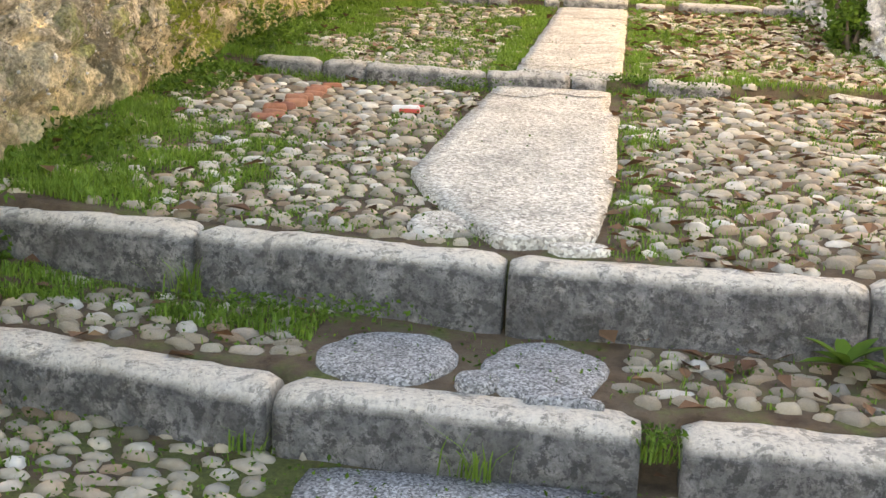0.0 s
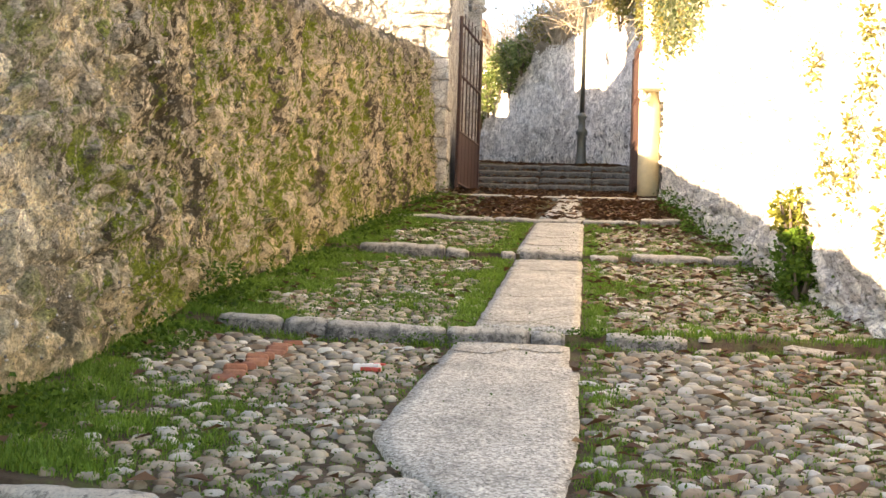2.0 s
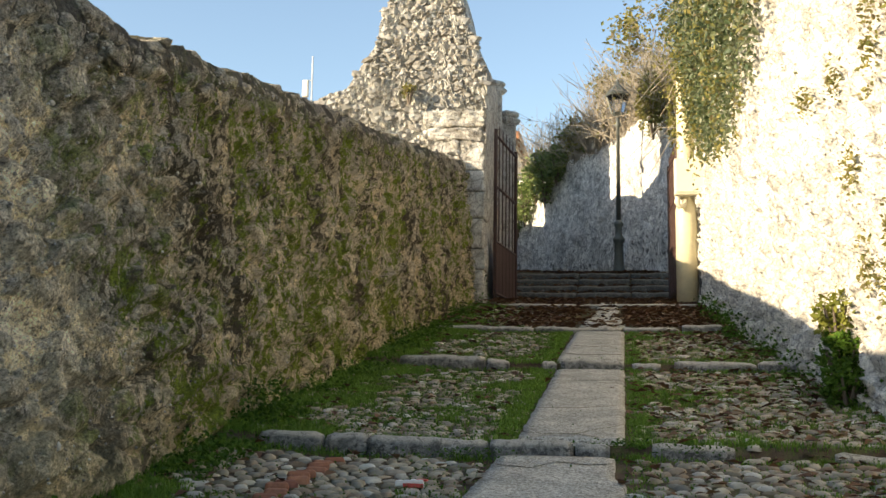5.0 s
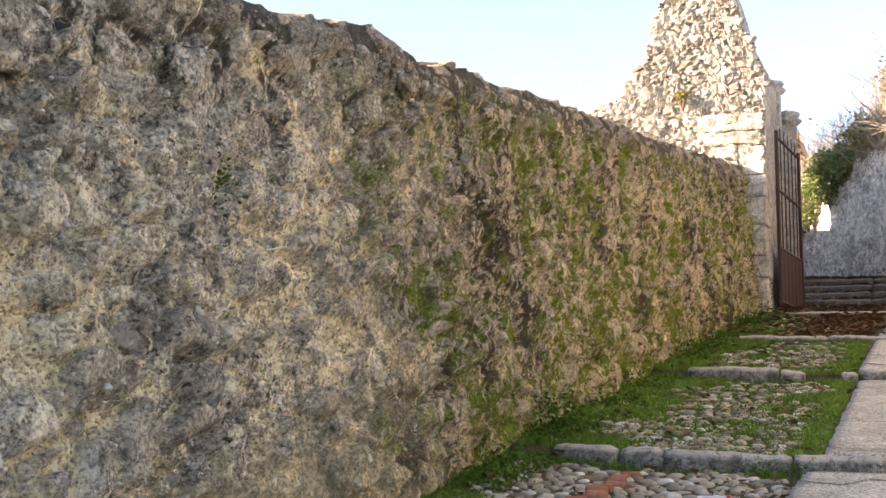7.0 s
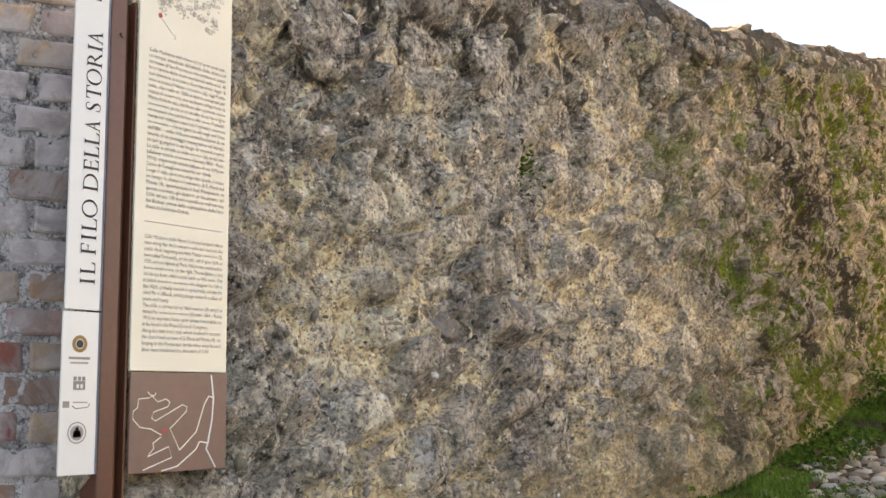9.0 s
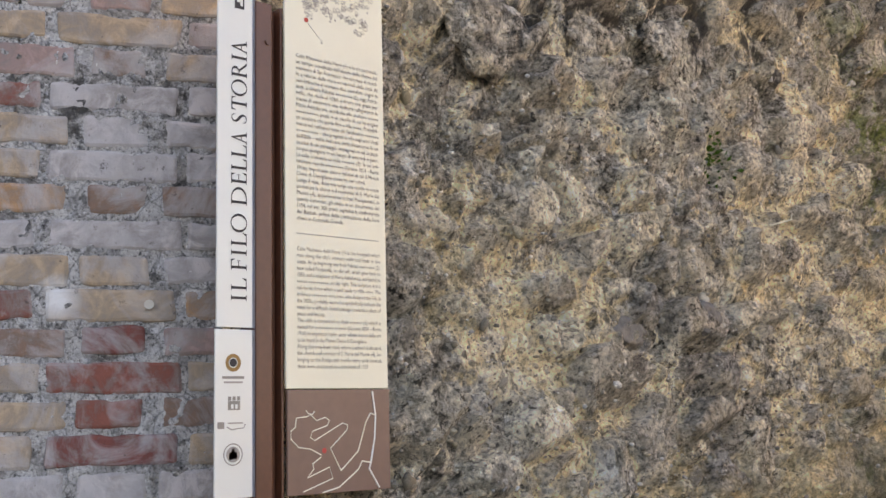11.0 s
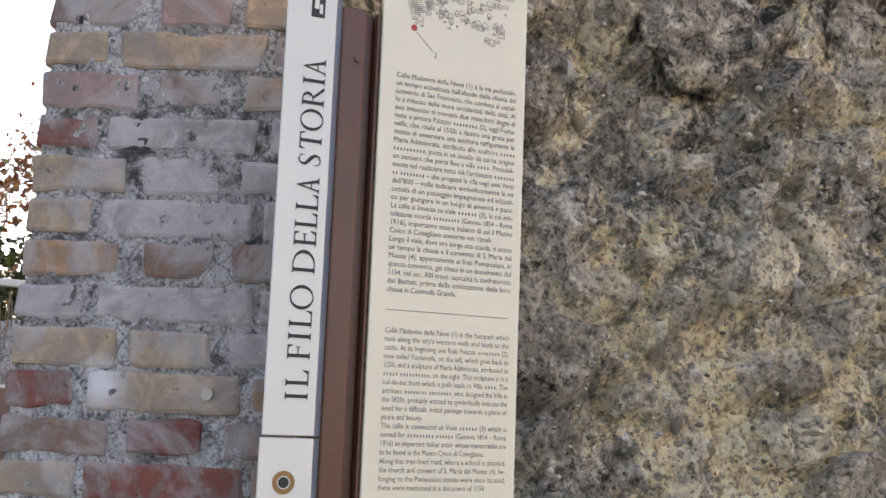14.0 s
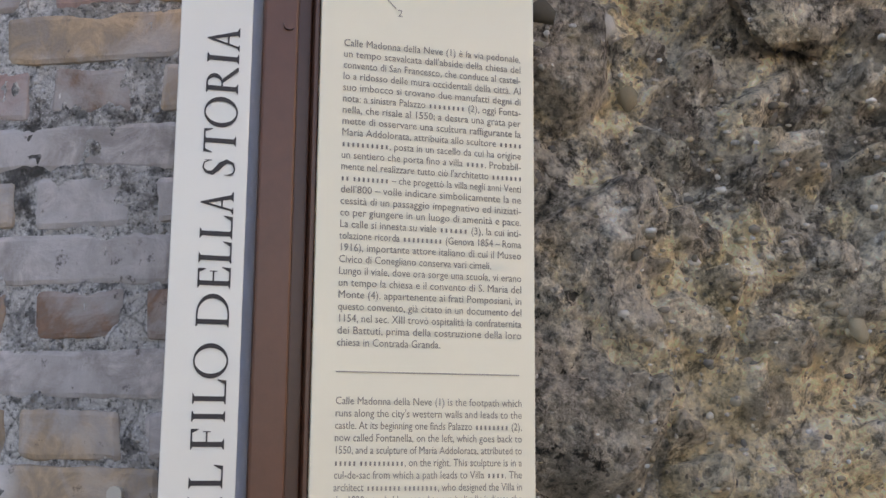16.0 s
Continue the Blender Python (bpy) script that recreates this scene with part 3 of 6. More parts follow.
def ground_z(x, y, rough=True):
    z = lerp_path(TERRACES, y - skew(x, y))
    if rough and -3 < x < 2.6 and -3 < y < 40:
        z += 0.018 * noise.noise(Vector((x * 1.7, y * 1.7, 3.1))) + 0.006 * noise.noise(Vector((x * 9, y * 9, 7.7)))
        if x < -1.5 and y > 3.4:
            z += 0.05 * min(1.0, (-1.5 - x) / 0.8)
    return z


def axis_steps(pieces):
    out = []
    for a, b, step in pieces:
        n = max(1, round((b - a) / step))
        out += [a + (b - a) * i / n for i in range(n)]
    return out + [pieces[-1][1]]


def build_ground():
    xs = axis_steps([(-300, -40, 65), (-40, -6, 8), (-6, -2.9, 0.8), (-2.9, 2.4, 0.05), (2.4, 8, 1.4), (8, 40, 8), (40, 300, 65)])
    ys = axis_steps([(-300, -40, 65), (-40, -4, 6), (-4, 2, 0.3), (2, 8, 0.035), (8, 23, 0.05), (23, 40, 0.5), (40, 300, 65)])
    verts = [(x, y, ground_z(x, y)) for y in ys for x in xs]
    w = len(xs)
    faces = [(j * w + i, j * w + i + 1, (j + 1) * w + i + 1, (j + 1) * w + i) for j in range(len(ys) - 1) for i in range(w - 1)]
    g = link_mesh("ground", mesh_of("ground", verts, faces, True), M_SOIL)
    tagged(g, "mossy brown soil lane climbing between two old walls", "ground", kind="structure")
    return g


def rough_wall(name, path, low, high, thick, ds, dh, big, mid, small, material, label, seed=0.0, lean=0.0, crown=0.08, side=1, tall=2.5, grain=1.0, soft=True, face=None):
    """A thick old wall along a plan path of (x, y). side: which hand of the path its seen face is on (1: right)."""
    legs = [math.dist(a, b) for a, b in zip(path, path[1:])]
    total = sum(legs)
    marks = axis_steps([(a, min(b, total), step) for a, b, step in ds if a < total])
    count = len(marks) - 1
    stations = []
    for i in range(count + 1):
        s, k = marks[i], 0
        while k < len(legs) - 1 and s > legs[k]:
            s -= legs[k]
            k += 1
        a, b = Vector(path[k]), Vector(path[k + 1])
        p = a.lerp(b, min(1, s / legs[k]))
        stations.append(p)
    up = max(3, round(tall / dh))
    verts, width, traits = [], None, {}
    for i, p in enumerate(stations):
        d = (stations[min(i + 2, count)] - stations[max(i - 2, 0)]).normalized()
        nrm = Vector((d.y, -d.x)) * side
        lo, hi = low(p.x, p.y) - 0.25, high(p.x, p.y)
        hi += crown * (noise.noise(Vector((p.x * 1.3 + seed, p.y * 1.3, seed))) + 0.6 * noise.noise(Vector((p.x * 4.1, p.y * 4.1 + seed, 1))))
        ring = []
        for j in range(up + 1):
            f = j / up
            z = lo + (hi - lo) * f
            out = lean * (0.5 - f) - (0.05 * max(0, f - 0.96) / 0.04)
            q = Vector((p.x + nrm.x * out, p.y + nrm.y * out, z))
            if face:
                h, shows, tint = face(q)
                traits[len(verts) + j] = (shows, tint)
            else:
                h = lump(q * grain, big, mid, small, seed)
            h *= 1.0 if f < 0.93 else 0.5
            ring.append((q.x + nrm.x * h, q.y + nrm.y * h, z + 0.4 * h))
        for j in range(1, 7):
            f = j / 6
            q = Vector((p.x - nrm.x * (0.06 + f * (thick - 0.06) + lean / 2), p.y - nrm.y * (0.06 + f * (thick - 0.06) + lean / 2), hi + 0.05 * math.sin(math.pi * f)))
            ring.append((q.x, q.y, q.z + 0.35 * lump(q * grain, big, mid, small, seed)))
        ring.append((p.x - nrm.x * (thick + lean / 2), p.y - nrm.y * (thick + lean / 2), lo))
        width = len(ring)
        verts += ring
    faces = []
    for i in range(count):
        for j in range(width - 1):
            quad = (i * width + j, (i + 1) * width + j, (i + 1) * width + j + 1, i * width + j + 1)
            faces.append(quad if side > 0 else quad[::-1])
    faces.append(tuple(range(width)) if side > 0 else tuple(range(width))[::-1])
    end = tuple(count * width + j for j in range(width))
    faces.append(end[::-1] if side > 0 else end)
    ob = link_mesh(name, mesh_of(name, verts, faces, soft), material)
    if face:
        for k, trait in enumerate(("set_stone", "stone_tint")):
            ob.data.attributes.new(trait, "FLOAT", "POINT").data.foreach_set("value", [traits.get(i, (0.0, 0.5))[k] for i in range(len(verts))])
    return tagged(ob, label, "wall", kind="structure")


def lane(x, y):
    return 0.385 + 0.17 * y


# ---- kerbs ----
def kerb_stone(bm, x0, y0, x1, y1, top0, top1, high, deep, seed, worn=0.015):
    n = max(6, int(abs(x1 - x0) / 0.045))
    shape = [(0.0, -high), (0.0, -high * 0.5), (-0.004, -0.06), (0.006, -0.028), (0.03, -0.006), (0.07, 0.0), (deep * 0.6, 0.0), (deep - 0.03, -0.006), (deep, -0.035), (deep, -high)]
    rings = []
    for i in range(n + 1):
        f = i / n
        x, y, top = x0 + (x1 - x0) * f, y0 + (y1 - y0) * f, top0 + (top1 - top0) * f
        end = 0.014 if i in (0, n) else 0.0
        ring = []
        for dy, dz in shape:
            q = Vector((x, y + dy, top + dz))
            h = worn * (noise.noise(q * 4 + Vector((seed, 0, 0))) + 0.5 * noise.noise(q * 13)) + 0.004 * noise.noise(q * 40)
            ring.append(bm.verts.new((x, y + dy - h + end * (1 if dy < 0.05 else -1), top + dz + (h if dz > -0.1 else 0) - end)))
        rings.append(ring)
    for a, b in zip(rings, rings[1:]):
        for k in range(len(shape) - 1):
            bm.faces.new((a[k], b[k], b[k + 1], a[k + 1]))
    bm.faces.new(rings[0])
    bm.faces.new(rings[-1][::-1])
    return bm


def kerb(label, stones, high, deep, seed, stuff=None):
    e = tagged(empty("kerb"), label, "kerb", kind="structure")
    for k, (x0, y0, x1, y1, z0, z1) in enumerate(stones):
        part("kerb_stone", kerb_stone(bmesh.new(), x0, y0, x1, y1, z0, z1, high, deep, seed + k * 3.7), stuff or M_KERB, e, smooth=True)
    return e


build_ground()
kerb("long grey weathered limestone kerb with a broken gap", [(-2.35, 3.0, -0.85, 2.66, 0.665, 0.665), (-0.83, 2.655, 0.1, 2.62, 0.665, 0.66), (0.2, 2.61, 1.5, 2.6, 0.655, 0.66), (1.52, 2.6, 2.2, 2.6, 0.66, 0.66)], 0.3, 0.2, 1.0)
kerb("tall grey limestone kerb of long worn blocks", [(-2.35, 3.62, -1.36, 3.44, 0.935, 0.935), (-1.345, 3.44, -0.315, 3.255, 0.935, 0.935), (-0.3, 3.25, 0.735, 3.27, 0.935, 0.935), (0.75, 3.27, 2.2, 3.3, 0.935, 0.94)], 0.36, 0.2, 5.0)
kerb("pale worn limestone kerb sunk in grass", [(-2.12, 6.34, -1.74, 6.32, 1.515, 1.5), (-1.72, 6.33, -1.47, 6.31, 1.5, 1.5), (-1.46, 6.3, -0.78, 6.3, 1.49, 1.47), (-0.76, 6.28, -0.3, 6.28, 1.485, 1.475), (-0.29, 6.3, -0.1, 6.3, 1.46, 1.45), (0.13, 6.28, 0.57, 6.28, 1.475, 1.46), (1.1, 6.34, 1.45, 6.35, 1.43, 1.42)], 0.24, 0.14, 9.0, M_KERB2)
kerb("sagging pale limestone kerb among grass", [(-2.06, 10.15, -1.27, 10.1, 2.17, 2.15), (-1.25, 10.1, -1.05, 10.1, 2.13, 2.12), (-0.75, 10.1, -0.62, 10.1, 2.11, 2.1), (-0.58, 10.08, -0.02, 10.08, 2.135, 2.12), (0.05, 10.12, 0.3, 10.12, 2.11, 2.1), (0.42, 10.1, 1.12, 10.1, 2.12, 2.11), (1.14, 10.1, 1.5, 10.1, 2.13, 2.13)], 0.24, 0.14, 13.0, M_KERB2)
kerb("pale kerb across leaf-strewn lane", [(-2.3, 13.5, -1.1, 13.5, 2.72, 2.7), (-1.08, 13.5, -0.05, 13.5, 2.7, 2.69), (-0.03, 13.5, 0.62, 13.5, 2.7, 2.69), (0.66, 13.48, 1.12, 13.48, 2.73, 2.73)], 0.2, 0.13, 17.0, M_KERB2)
kerb("low kerb half hidden by dry leaves", [(-2.0, 17.5, -0.75, 17.5, 3.385, 3.38), (-0.7, 17.5, 1.1, 17.5, 3.37, 3.38)], 0.2, 0.12, 21.0, M_KERB2)
for k, (y, z) in enumerate([(20.9, 3.945), (21.3, 4.115), (21.7, 4.29), (22.05, 4.45)]):
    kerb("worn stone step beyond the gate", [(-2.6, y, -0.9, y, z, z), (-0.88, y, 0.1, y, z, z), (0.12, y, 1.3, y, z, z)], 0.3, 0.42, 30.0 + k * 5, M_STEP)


# ---- concrete path and patches ----
def slab(name, left, right, y0, y1, step, rise, material, label, ragged=0.02, seed=0.0):
    n, m = max(3, round((y1 - y0) / step)), 10
    verts, faces = [], []
    for j in range(n + 1):
        y = y0 + (y1 - y0) * j / n
        l, r = lerp_path(left, y), lerp_path(right, y)
        l += ragged * (noise.noise(Vector((y * 6, seed, 0))) + 0.6 * noise.noise(Vector((y * 21, seed, 0))))
        r += ragged * (noise.noise(Vector((y * 6, seed, 9))) + 0.6 * noise.noise(Vector((y * 21, seed, 9))))
        z = [ground_z(l + (r - l) * i / m, y, False) + rise + 0.004 * noise.noise(Vector((l + (r - l) * i / m, y, seed)) * 5) for i in range(m + 1)]
        verts.append((l - 0.006, y, z[0] - 0.08))
        verts += [(l + (r - l) * i / m, y, z[i] - (0.008 if i in (0, m) else 0)) for i in range(m + 1)]
        verts.append((r + 0.006, y, z[m] - 0.08))
    w = m + 3
    for j in range(n):
        for i in range(w - 1):
            faces.append((j * w + i, j * w + i + 1, (j + 1) * w + i + 1, (j + 1) * w + i))
    faces.append(tuple(range(w))[::-1])
    faces.append(tuple(n * w + i for i in range(w)))
    ob = link_mesh(name, mesh_of(name, verts, faces, True), material)
    return tagged(ob, label, "pavement", kind="structure")


slab("path_slab", [(3.5, -0.36), (3.7, -0.5), (4.0, -0.68), (4.3, -0.8), (5.2, -0.76), (6.1, -0.71)], [(3.5, -0.3), (3.56, -0.06), (4.3, -0.01), (5.6, -0.02), (5.7, -0.07), (6.25, -0.07)], 3.5, 6.24, 0.05, 0.035, M_PATH, "pale exposed-aggregate concrete path, broken to a point", 0.012, 1.0)
slab("path_slab", [(6.4, -0.62), (10, -0.61)], [(6.4, -0.02), (10, -0.02)], 6.44, 9.2, 0.08, 0.03, M_PATH, "pale smooth concrete path strip with cracks", 0.015, 2.0)
slab("path_slab", [(6.4, -0.62), (10, -0.61)], [(6.4, -0.02), (10, -0.02)], 9.215, 10.06, 0.08, 0.03, M_PATH, "pale smooth concrete path strip with cracks", 0.012, 3.0)
slab("path_slab", [(10, -0.62), (13.5, -0.58)], [(10, -0.02), (13.5, -0.02)], 10.24, 13.46, 0.1, 0.03, M_PATH, "pale smooth concrete path strip with cracks", 0.015, 4.0)
slab("path_slab", [(13.5, -0.55), (15, -0.5), (17, -0.42)], [(13.5, 0.0), (15, -0.05), (17, -0.1)], 13.66, 15.3, 0.1, 0.03, M_PATH, "broken pale concrete path end among leaves", 0.08, 5.0)
slab("path_slab", [(13.5, -0.5), (17, -0.4), (20, -0.4)], [(13.5, -0.1), (20, -0.15)], 15.6, 17.45, 0.1, 0.03, M_PATH, "broken pale concrete path end among leaves", 0.07, 6.0)
slab("path_slab", [(17.5, -0.42), (20, -0.4)], [(17.5, -0.1), (20, -0.15)], 17.7, 19.6, 0.1, 0.03, M_PATH, "broken pale concrete path end among leaves", 0.06, 7.0)
slab("path_slab", [(-4, -0.74), (3, -0.72)], [(-4, 0.0), (3, 0.02)], -4.0, 2.6, 0.1, 0.02, M_PATCH, "grey aggregate concrete path below the kerbs", 0.03, 8.0)


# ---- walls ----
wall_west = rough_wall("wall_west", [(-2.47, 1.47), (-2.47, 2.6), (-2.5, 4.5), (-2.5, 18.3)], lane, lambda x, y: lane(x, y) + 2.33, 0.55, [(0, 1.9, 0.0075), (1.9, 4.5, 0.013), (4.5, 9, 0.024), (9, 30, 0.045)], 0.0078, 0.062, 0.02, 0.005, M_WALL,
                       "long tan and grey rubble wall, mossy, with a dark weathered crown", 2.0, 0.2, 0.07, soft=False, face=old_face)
RUIN_TOP = [(-9, 6.85), (-5.7, 6.95), (-5.1, 7.15), (-4.75, 7.25), (-4.6, 7.5), (-4.4, 7.78), (-4.24, 8.0), (-4.18, 8.4), (-4.08, 8.65), (-3.98, 9.0), (-3.7, 9.7), (-3.1, 9.8), (-2.78, 9.0), (-2.61, 8.3), (-2.49, 7.98), (-2.3, 7.55)]
ruin = rough_wall("ruined_wall", [(-9, 18.35), (-2.3, 18.35)], lane, lambda x, y: lerp_path(RUIN_TOP, x), 1.7, [(0, 3, 0.1), (3, 30, 0.03)], 0.03, 0.05, 0.05, 0.02, M_RUIN, "jagged remnant of a tall pale rubble wall", 5.0, 0.0, 0.1, 1, 6.0, 0.8, False)
rough_wall("wall_east", [(2.2, -6), (2.02, 2), (1.83, 5.5), (1.6, 8), (1.38, 12), (1.22, 18.7)], lane, lambda x, y: lane(x, y) + lerp_path([(-6, 0.9), (5.2, 0.9), (5.4, 4.4), (30, 4.4)], y), 0.6, [(0, 10, 0.08), (10, 40, 0.05)], 0.04, 0.07, 0.05, 0.014, M_LIME,
           "high sunlit limewashed rubble wall", 8.0, 0.1, 0.1, -1, 4.6)
rough_wall("wall_alley", [(1.3, 19.2), (1.05, 21.5), (0.35, 24.2), (-0.9, 27.5), (-2.6, 31), (-6, 36)], lane, lambda x, y: 8.0 + 0.03 * (y - 20), 0.6, [(0, 40, 0.09)], 0.05, 0.05, 0.02, 0.006, M_ALLEY,
           "curving grey plastered wall along the upper alley", 11.0, 0.1, 0.15, -1, 3.8, 0.4)
# Unseen wall, its height stepped to cast shadow on the wall across the alley
rough_wall("wall_alley_west", [(-2.7, 19.4), (-3.3, 26), (-5.6, 34), (-9, 38)], lane, lambda x, y: lane(x, y) + lerp_path([(19, 4.4), (20.8, 4.1), (22.2, 3.5), (24.3, 3.3), (24.5, 5.2), (28.5, 5.2), (28.8, 2.2), (40, 2.2)], y), 0.5, [(0, 40, 0.12)], 0.06, 0.06, 0.05, 0.012, M_ALLEY, "unseen wall shaped to cast shadow on the alley wall", 14.0, 0.1, 0.1)

# ---- gate ----
for label, x0, x1, y0, y1, z1, sd in (("squared pale stone gate pillar, weathered", -2.8, -2.25, 17.8, 18.32, 5.78, 0.0),):
    e = tagged(empty("gate_pillar", (x0, y0, 3.3)), label, "pillar", kind="structure")
    z, k = 3.35, 0
    while z < z1 - 0.05:
        h = (0.62, 0.34, 0.5, 0.44, 0.36)[k % 5]
        h = min(h, z1 - z)
        o = 0.02 * math.sin(k * 2.3)
        bm = box_bm(x0 + o, x1 + o, y0, y1, z + 0.006, z + h - 0.006, 0.025)
        bmesh.ops.subdivide_edges(bm, edges=bm.edges[:], cuts=3, use_grid_fill=True)
        for v in bm.verts:
            v.co += 0.02 * Vector((noise.noise(v.co * 5), noise.noise(v.co * 5 + Vector((3, 3, 3))), 0))
        part("block", bm, M_RUIN, e)
        z, k = z + h, k + 1
for x, y, top in ((-2.42, 20.3, 7.85), (-2.24, 21.2, 7.5)):
    e = tagged(empty("gate_pier", (x, y, 3.5)), "slim grey stone gate pier with a moulded cap", "pier", kind="structure")
    part("shaft", box_bm(x - 0.16, x + 0.16, y - 0.16, y + 0.16, 3.4, top - 0.22, 0.02), M_RUIN, e)
    part("cap", lathe_bm([(0.2, 0), (0.26, 0.06), (0.26, 0.1), (0.2, 0.14), (0.24, 0.2), (0.2, 0.26)], (x, y, top - 0.25), 4), M_RUIN, e)


def gate_leaf(hinge, tip, z0, high, bars):
    e = tagged(empty("gate_leaf", (hinge[0], hinge[1], z0)), "open rust-red iron gate leaf", "gate", group="gate leaves")
    a, b = Vector((*hinge, 0)), Vector((*tip, 0))
    up = Vector((0, 0, 1))
    for f in (0.0, 1.0):
        p = a.lerp(b, f)
        part("stile", tube_bm([p + up * z0, p + up * (z0 + high)], 0.035, 4), M_RUST, e)
    for h in (0.08, high * 0.33, high * 0.66, high - 0.1):
        part("rail", tube_bm([a + up * (z0 + h), b + up * (z0 + h)], 0.028, 4), M_RUST, e)
    for k in range(1, bars):
        p = a.lerp(b, k / bars)
        part("bar", tube_bm([p + up * (z0 + 0.05), p + up * (z0 + high - 0.05), p + up * (z0 + high + 0.12)], 0.013, 6, None, 0.5), M_RUST, e)
    m = (b - a).normalized() * 0.02
    n = Vector((-m.y, m.x, 0)) * 0.4
    bm = bmesh.new()
    c = [a + up * (z0 + 0.1), b + up * (z0 + 0.1), b + up * (z0 + high * 0.33), a + up * (z0 + high * 0.33)]
    front, back = [bm.verts.new(p + n) for p in c], [bm.verts.new(p - n) for p in c]
    bm.faces.new(front), bm.faces.new(back[::-1])
    for k in range(4):
        bm.faces.new((front[k], back[k], back[(k + 1) % 4], front[(k + 1) % 4]))
    part("kick_plate", bm, M_RUST, e)
    return e


gate_leaf((-2.16, 18.6), (-1.98, 20.3), 3.6, 2.9, 6)
gate_leaf((0.88, 19.0), (0.8, 20.35), 3.68, 2.5, 10)

# ---- pole with its meter box ----
pole = tagged(empty("utility_pole", (1.0, 18.45, 3.5)), "round cream-yellow painted pole", "pole")
part("shaft", lathe_bm([(0.175, 0), (0.175, 1.6), (0.14, 1.75), (0.135, 3.9), (0.12, 3.95)], (1.0, 18.45, 3.4), 20), M_POLE, pole, smooth=True)
meter = tagged(empty("meter_box", (1.06, 18.22, 5.22)), "pale grey plastic meter box on the pole", "box")
part("body", box_bm(0.8, 1.33, 18.08, 18.32, 5.2, 5.8, 0.02), M_BOX, meter)
part("door", box_bm(0.83, 1.3, 18.06, 18.085, 5.24, 5.77, 0.006), M_BOX, meter)
part("conduit", tube_bm([(0.86, 18.2, 5.22), (0.84, 18.2, 5.1), (0.88, 18.2, 5.03), (0.95, 18.22, 5.05), (0.97, 18.25, 5.14)], 0.045, 8), M_BOX, meter, smooth=True)
conduit = tagged(link_mesh("wall_conduit", bpy.data.meshes.new("wall_conduit"), None), "thin dark cable conduit down the wall", "cable")
bm = tube_bm([(1.2, 18.3, 3.6), (1.2, 18.3, 7.4)], 0.02, 6)
bm.to_mesh(conduit.data)
bm.free()
conduit.data.materials.append(M_CABLE)

# ---- street lamp ----
LX, LY, LZ = -0.12, 23.9, 4.66
lamp = tagged(empty("street_lamp", (LX, LY, LZ)), "old cast-iron street lamp with a glazed lantern", "street lamp")
part("base", lathe_bm([(0.14, 0), (0.14, 0.08), (0.105, 0.14), (0.09, 0.66), (0.13, 0.72), (0.13, 0.76), (0.075, 0.84), (0.07, 1.0), (0.1, 1.06), (0.1, 1.1), (0.06, 1.16)], (LX, LY, LZ), 14), M_IRON, lamp, smooth=True)
part("shaft", lathe_bm([(0.05, 1.1), (0.036, 3.2), (0.08, 3.25), (0.04, 3.32), (0.04, 3.45)], (LX, LY, LZ), 12), M_IRON, lamp, smooth=True)
lantern = part("lantern", lathe_bm([(0.05, 3.42), (0.13, 3.5), (0.14, 3.52)], (LX, LY, LZ), 6), M_IRON, lamp)
part("roof", lathe_bm([(0.26, 3.9), (0.27, 3.94), (0.17, 4.05), (0.13, 4.08), (0.06, 4.16), (0.03, 4.22), (0.01, 4.27)], (LX, LY, LZ), 6), M_IRON, lamp)
part("glass", lathe_bm([(0.12, 3.53), (0.22, 3.9)], (LX, LY, LZ), 6), M_GLASS, lamp, "clear lantern panes")
for k in range(6):
    c, s = math.cos(math.pi / 3 * k), math.sin(math.pi / 3 * k)
    part("frame_bar", tube_bm([(LX + 0.13 * c, LY + 0.13 * s, LZ + 3.5), (LX + 0.235 * c, LY + 0.235 * s, LZ + 3.92)], 0.014, 4), M_IRON, lamp)

# ---- brick pier ----
PA, PU, PN = Vector((-2.552, 1.332, 0)), Vector((0.437, 0.8994, 0)), Vector((0.8994, -0.437, 0))


def pier_point(u, out, z):
    return PA + PU * (u + 0.03 * (z - 2.0) * (1 if u < -0.3 else 0)) + PN * out + Vector((0, 0, z))


pier = tagged(empty("brick_pier", (-2.7, 1.1, 0.3)), "weathered brick pier with lime-hazed mixed bricks", "pier", kind="structure")
bm = bmesh.new()
nu, nz = 70, 290
grid = []
for j in range(nz + 1):
    z = 0.25 + 2.45 * j / nz
    row = []
    for i in range(nu + 1):
        u = -0.36 + 0.6 * i / nu
        p = pier_point(u, 0, z)
        h = -0.002 + 0.004 * noise.noise(p * 30) + 0.005 * noise.noise(p * 11) + 0.003 * noise.noise(p * 70)
        row.append(bm.verts.new(pier_point(u, h, z)))
    row.append(bm.verts.new(pier_point(0.24, -0.4, z)))
    row.append(bm.verts.new(pier_point(-0.36, -0.4, z)))
    grid.append(row)
for a, b in zip(grid, grid[1:]):
    for i in range(len(a)):
        k = (i + 1) % len(a)
        bm.faces.new((a[i], a[k], b[k], b[i]))
bm.faces.new(grid[-1])
bm.faces.new(grid[0][::-1])
part("mortar", bm, M_MORTAR, pier, "grey gritty lime mortar", smooth=True)
BUFF, GREYB, REDB, BROWNB, ORANGE, PINK = (0.37, 0.265, 0.18), (0.4, 0.365, 0.355), (0.21, 0.06, 0.04), (0.2, 0.115, 0.08), (0.35, 0.19, 0.1), (0.3, 0.195, 0.175)
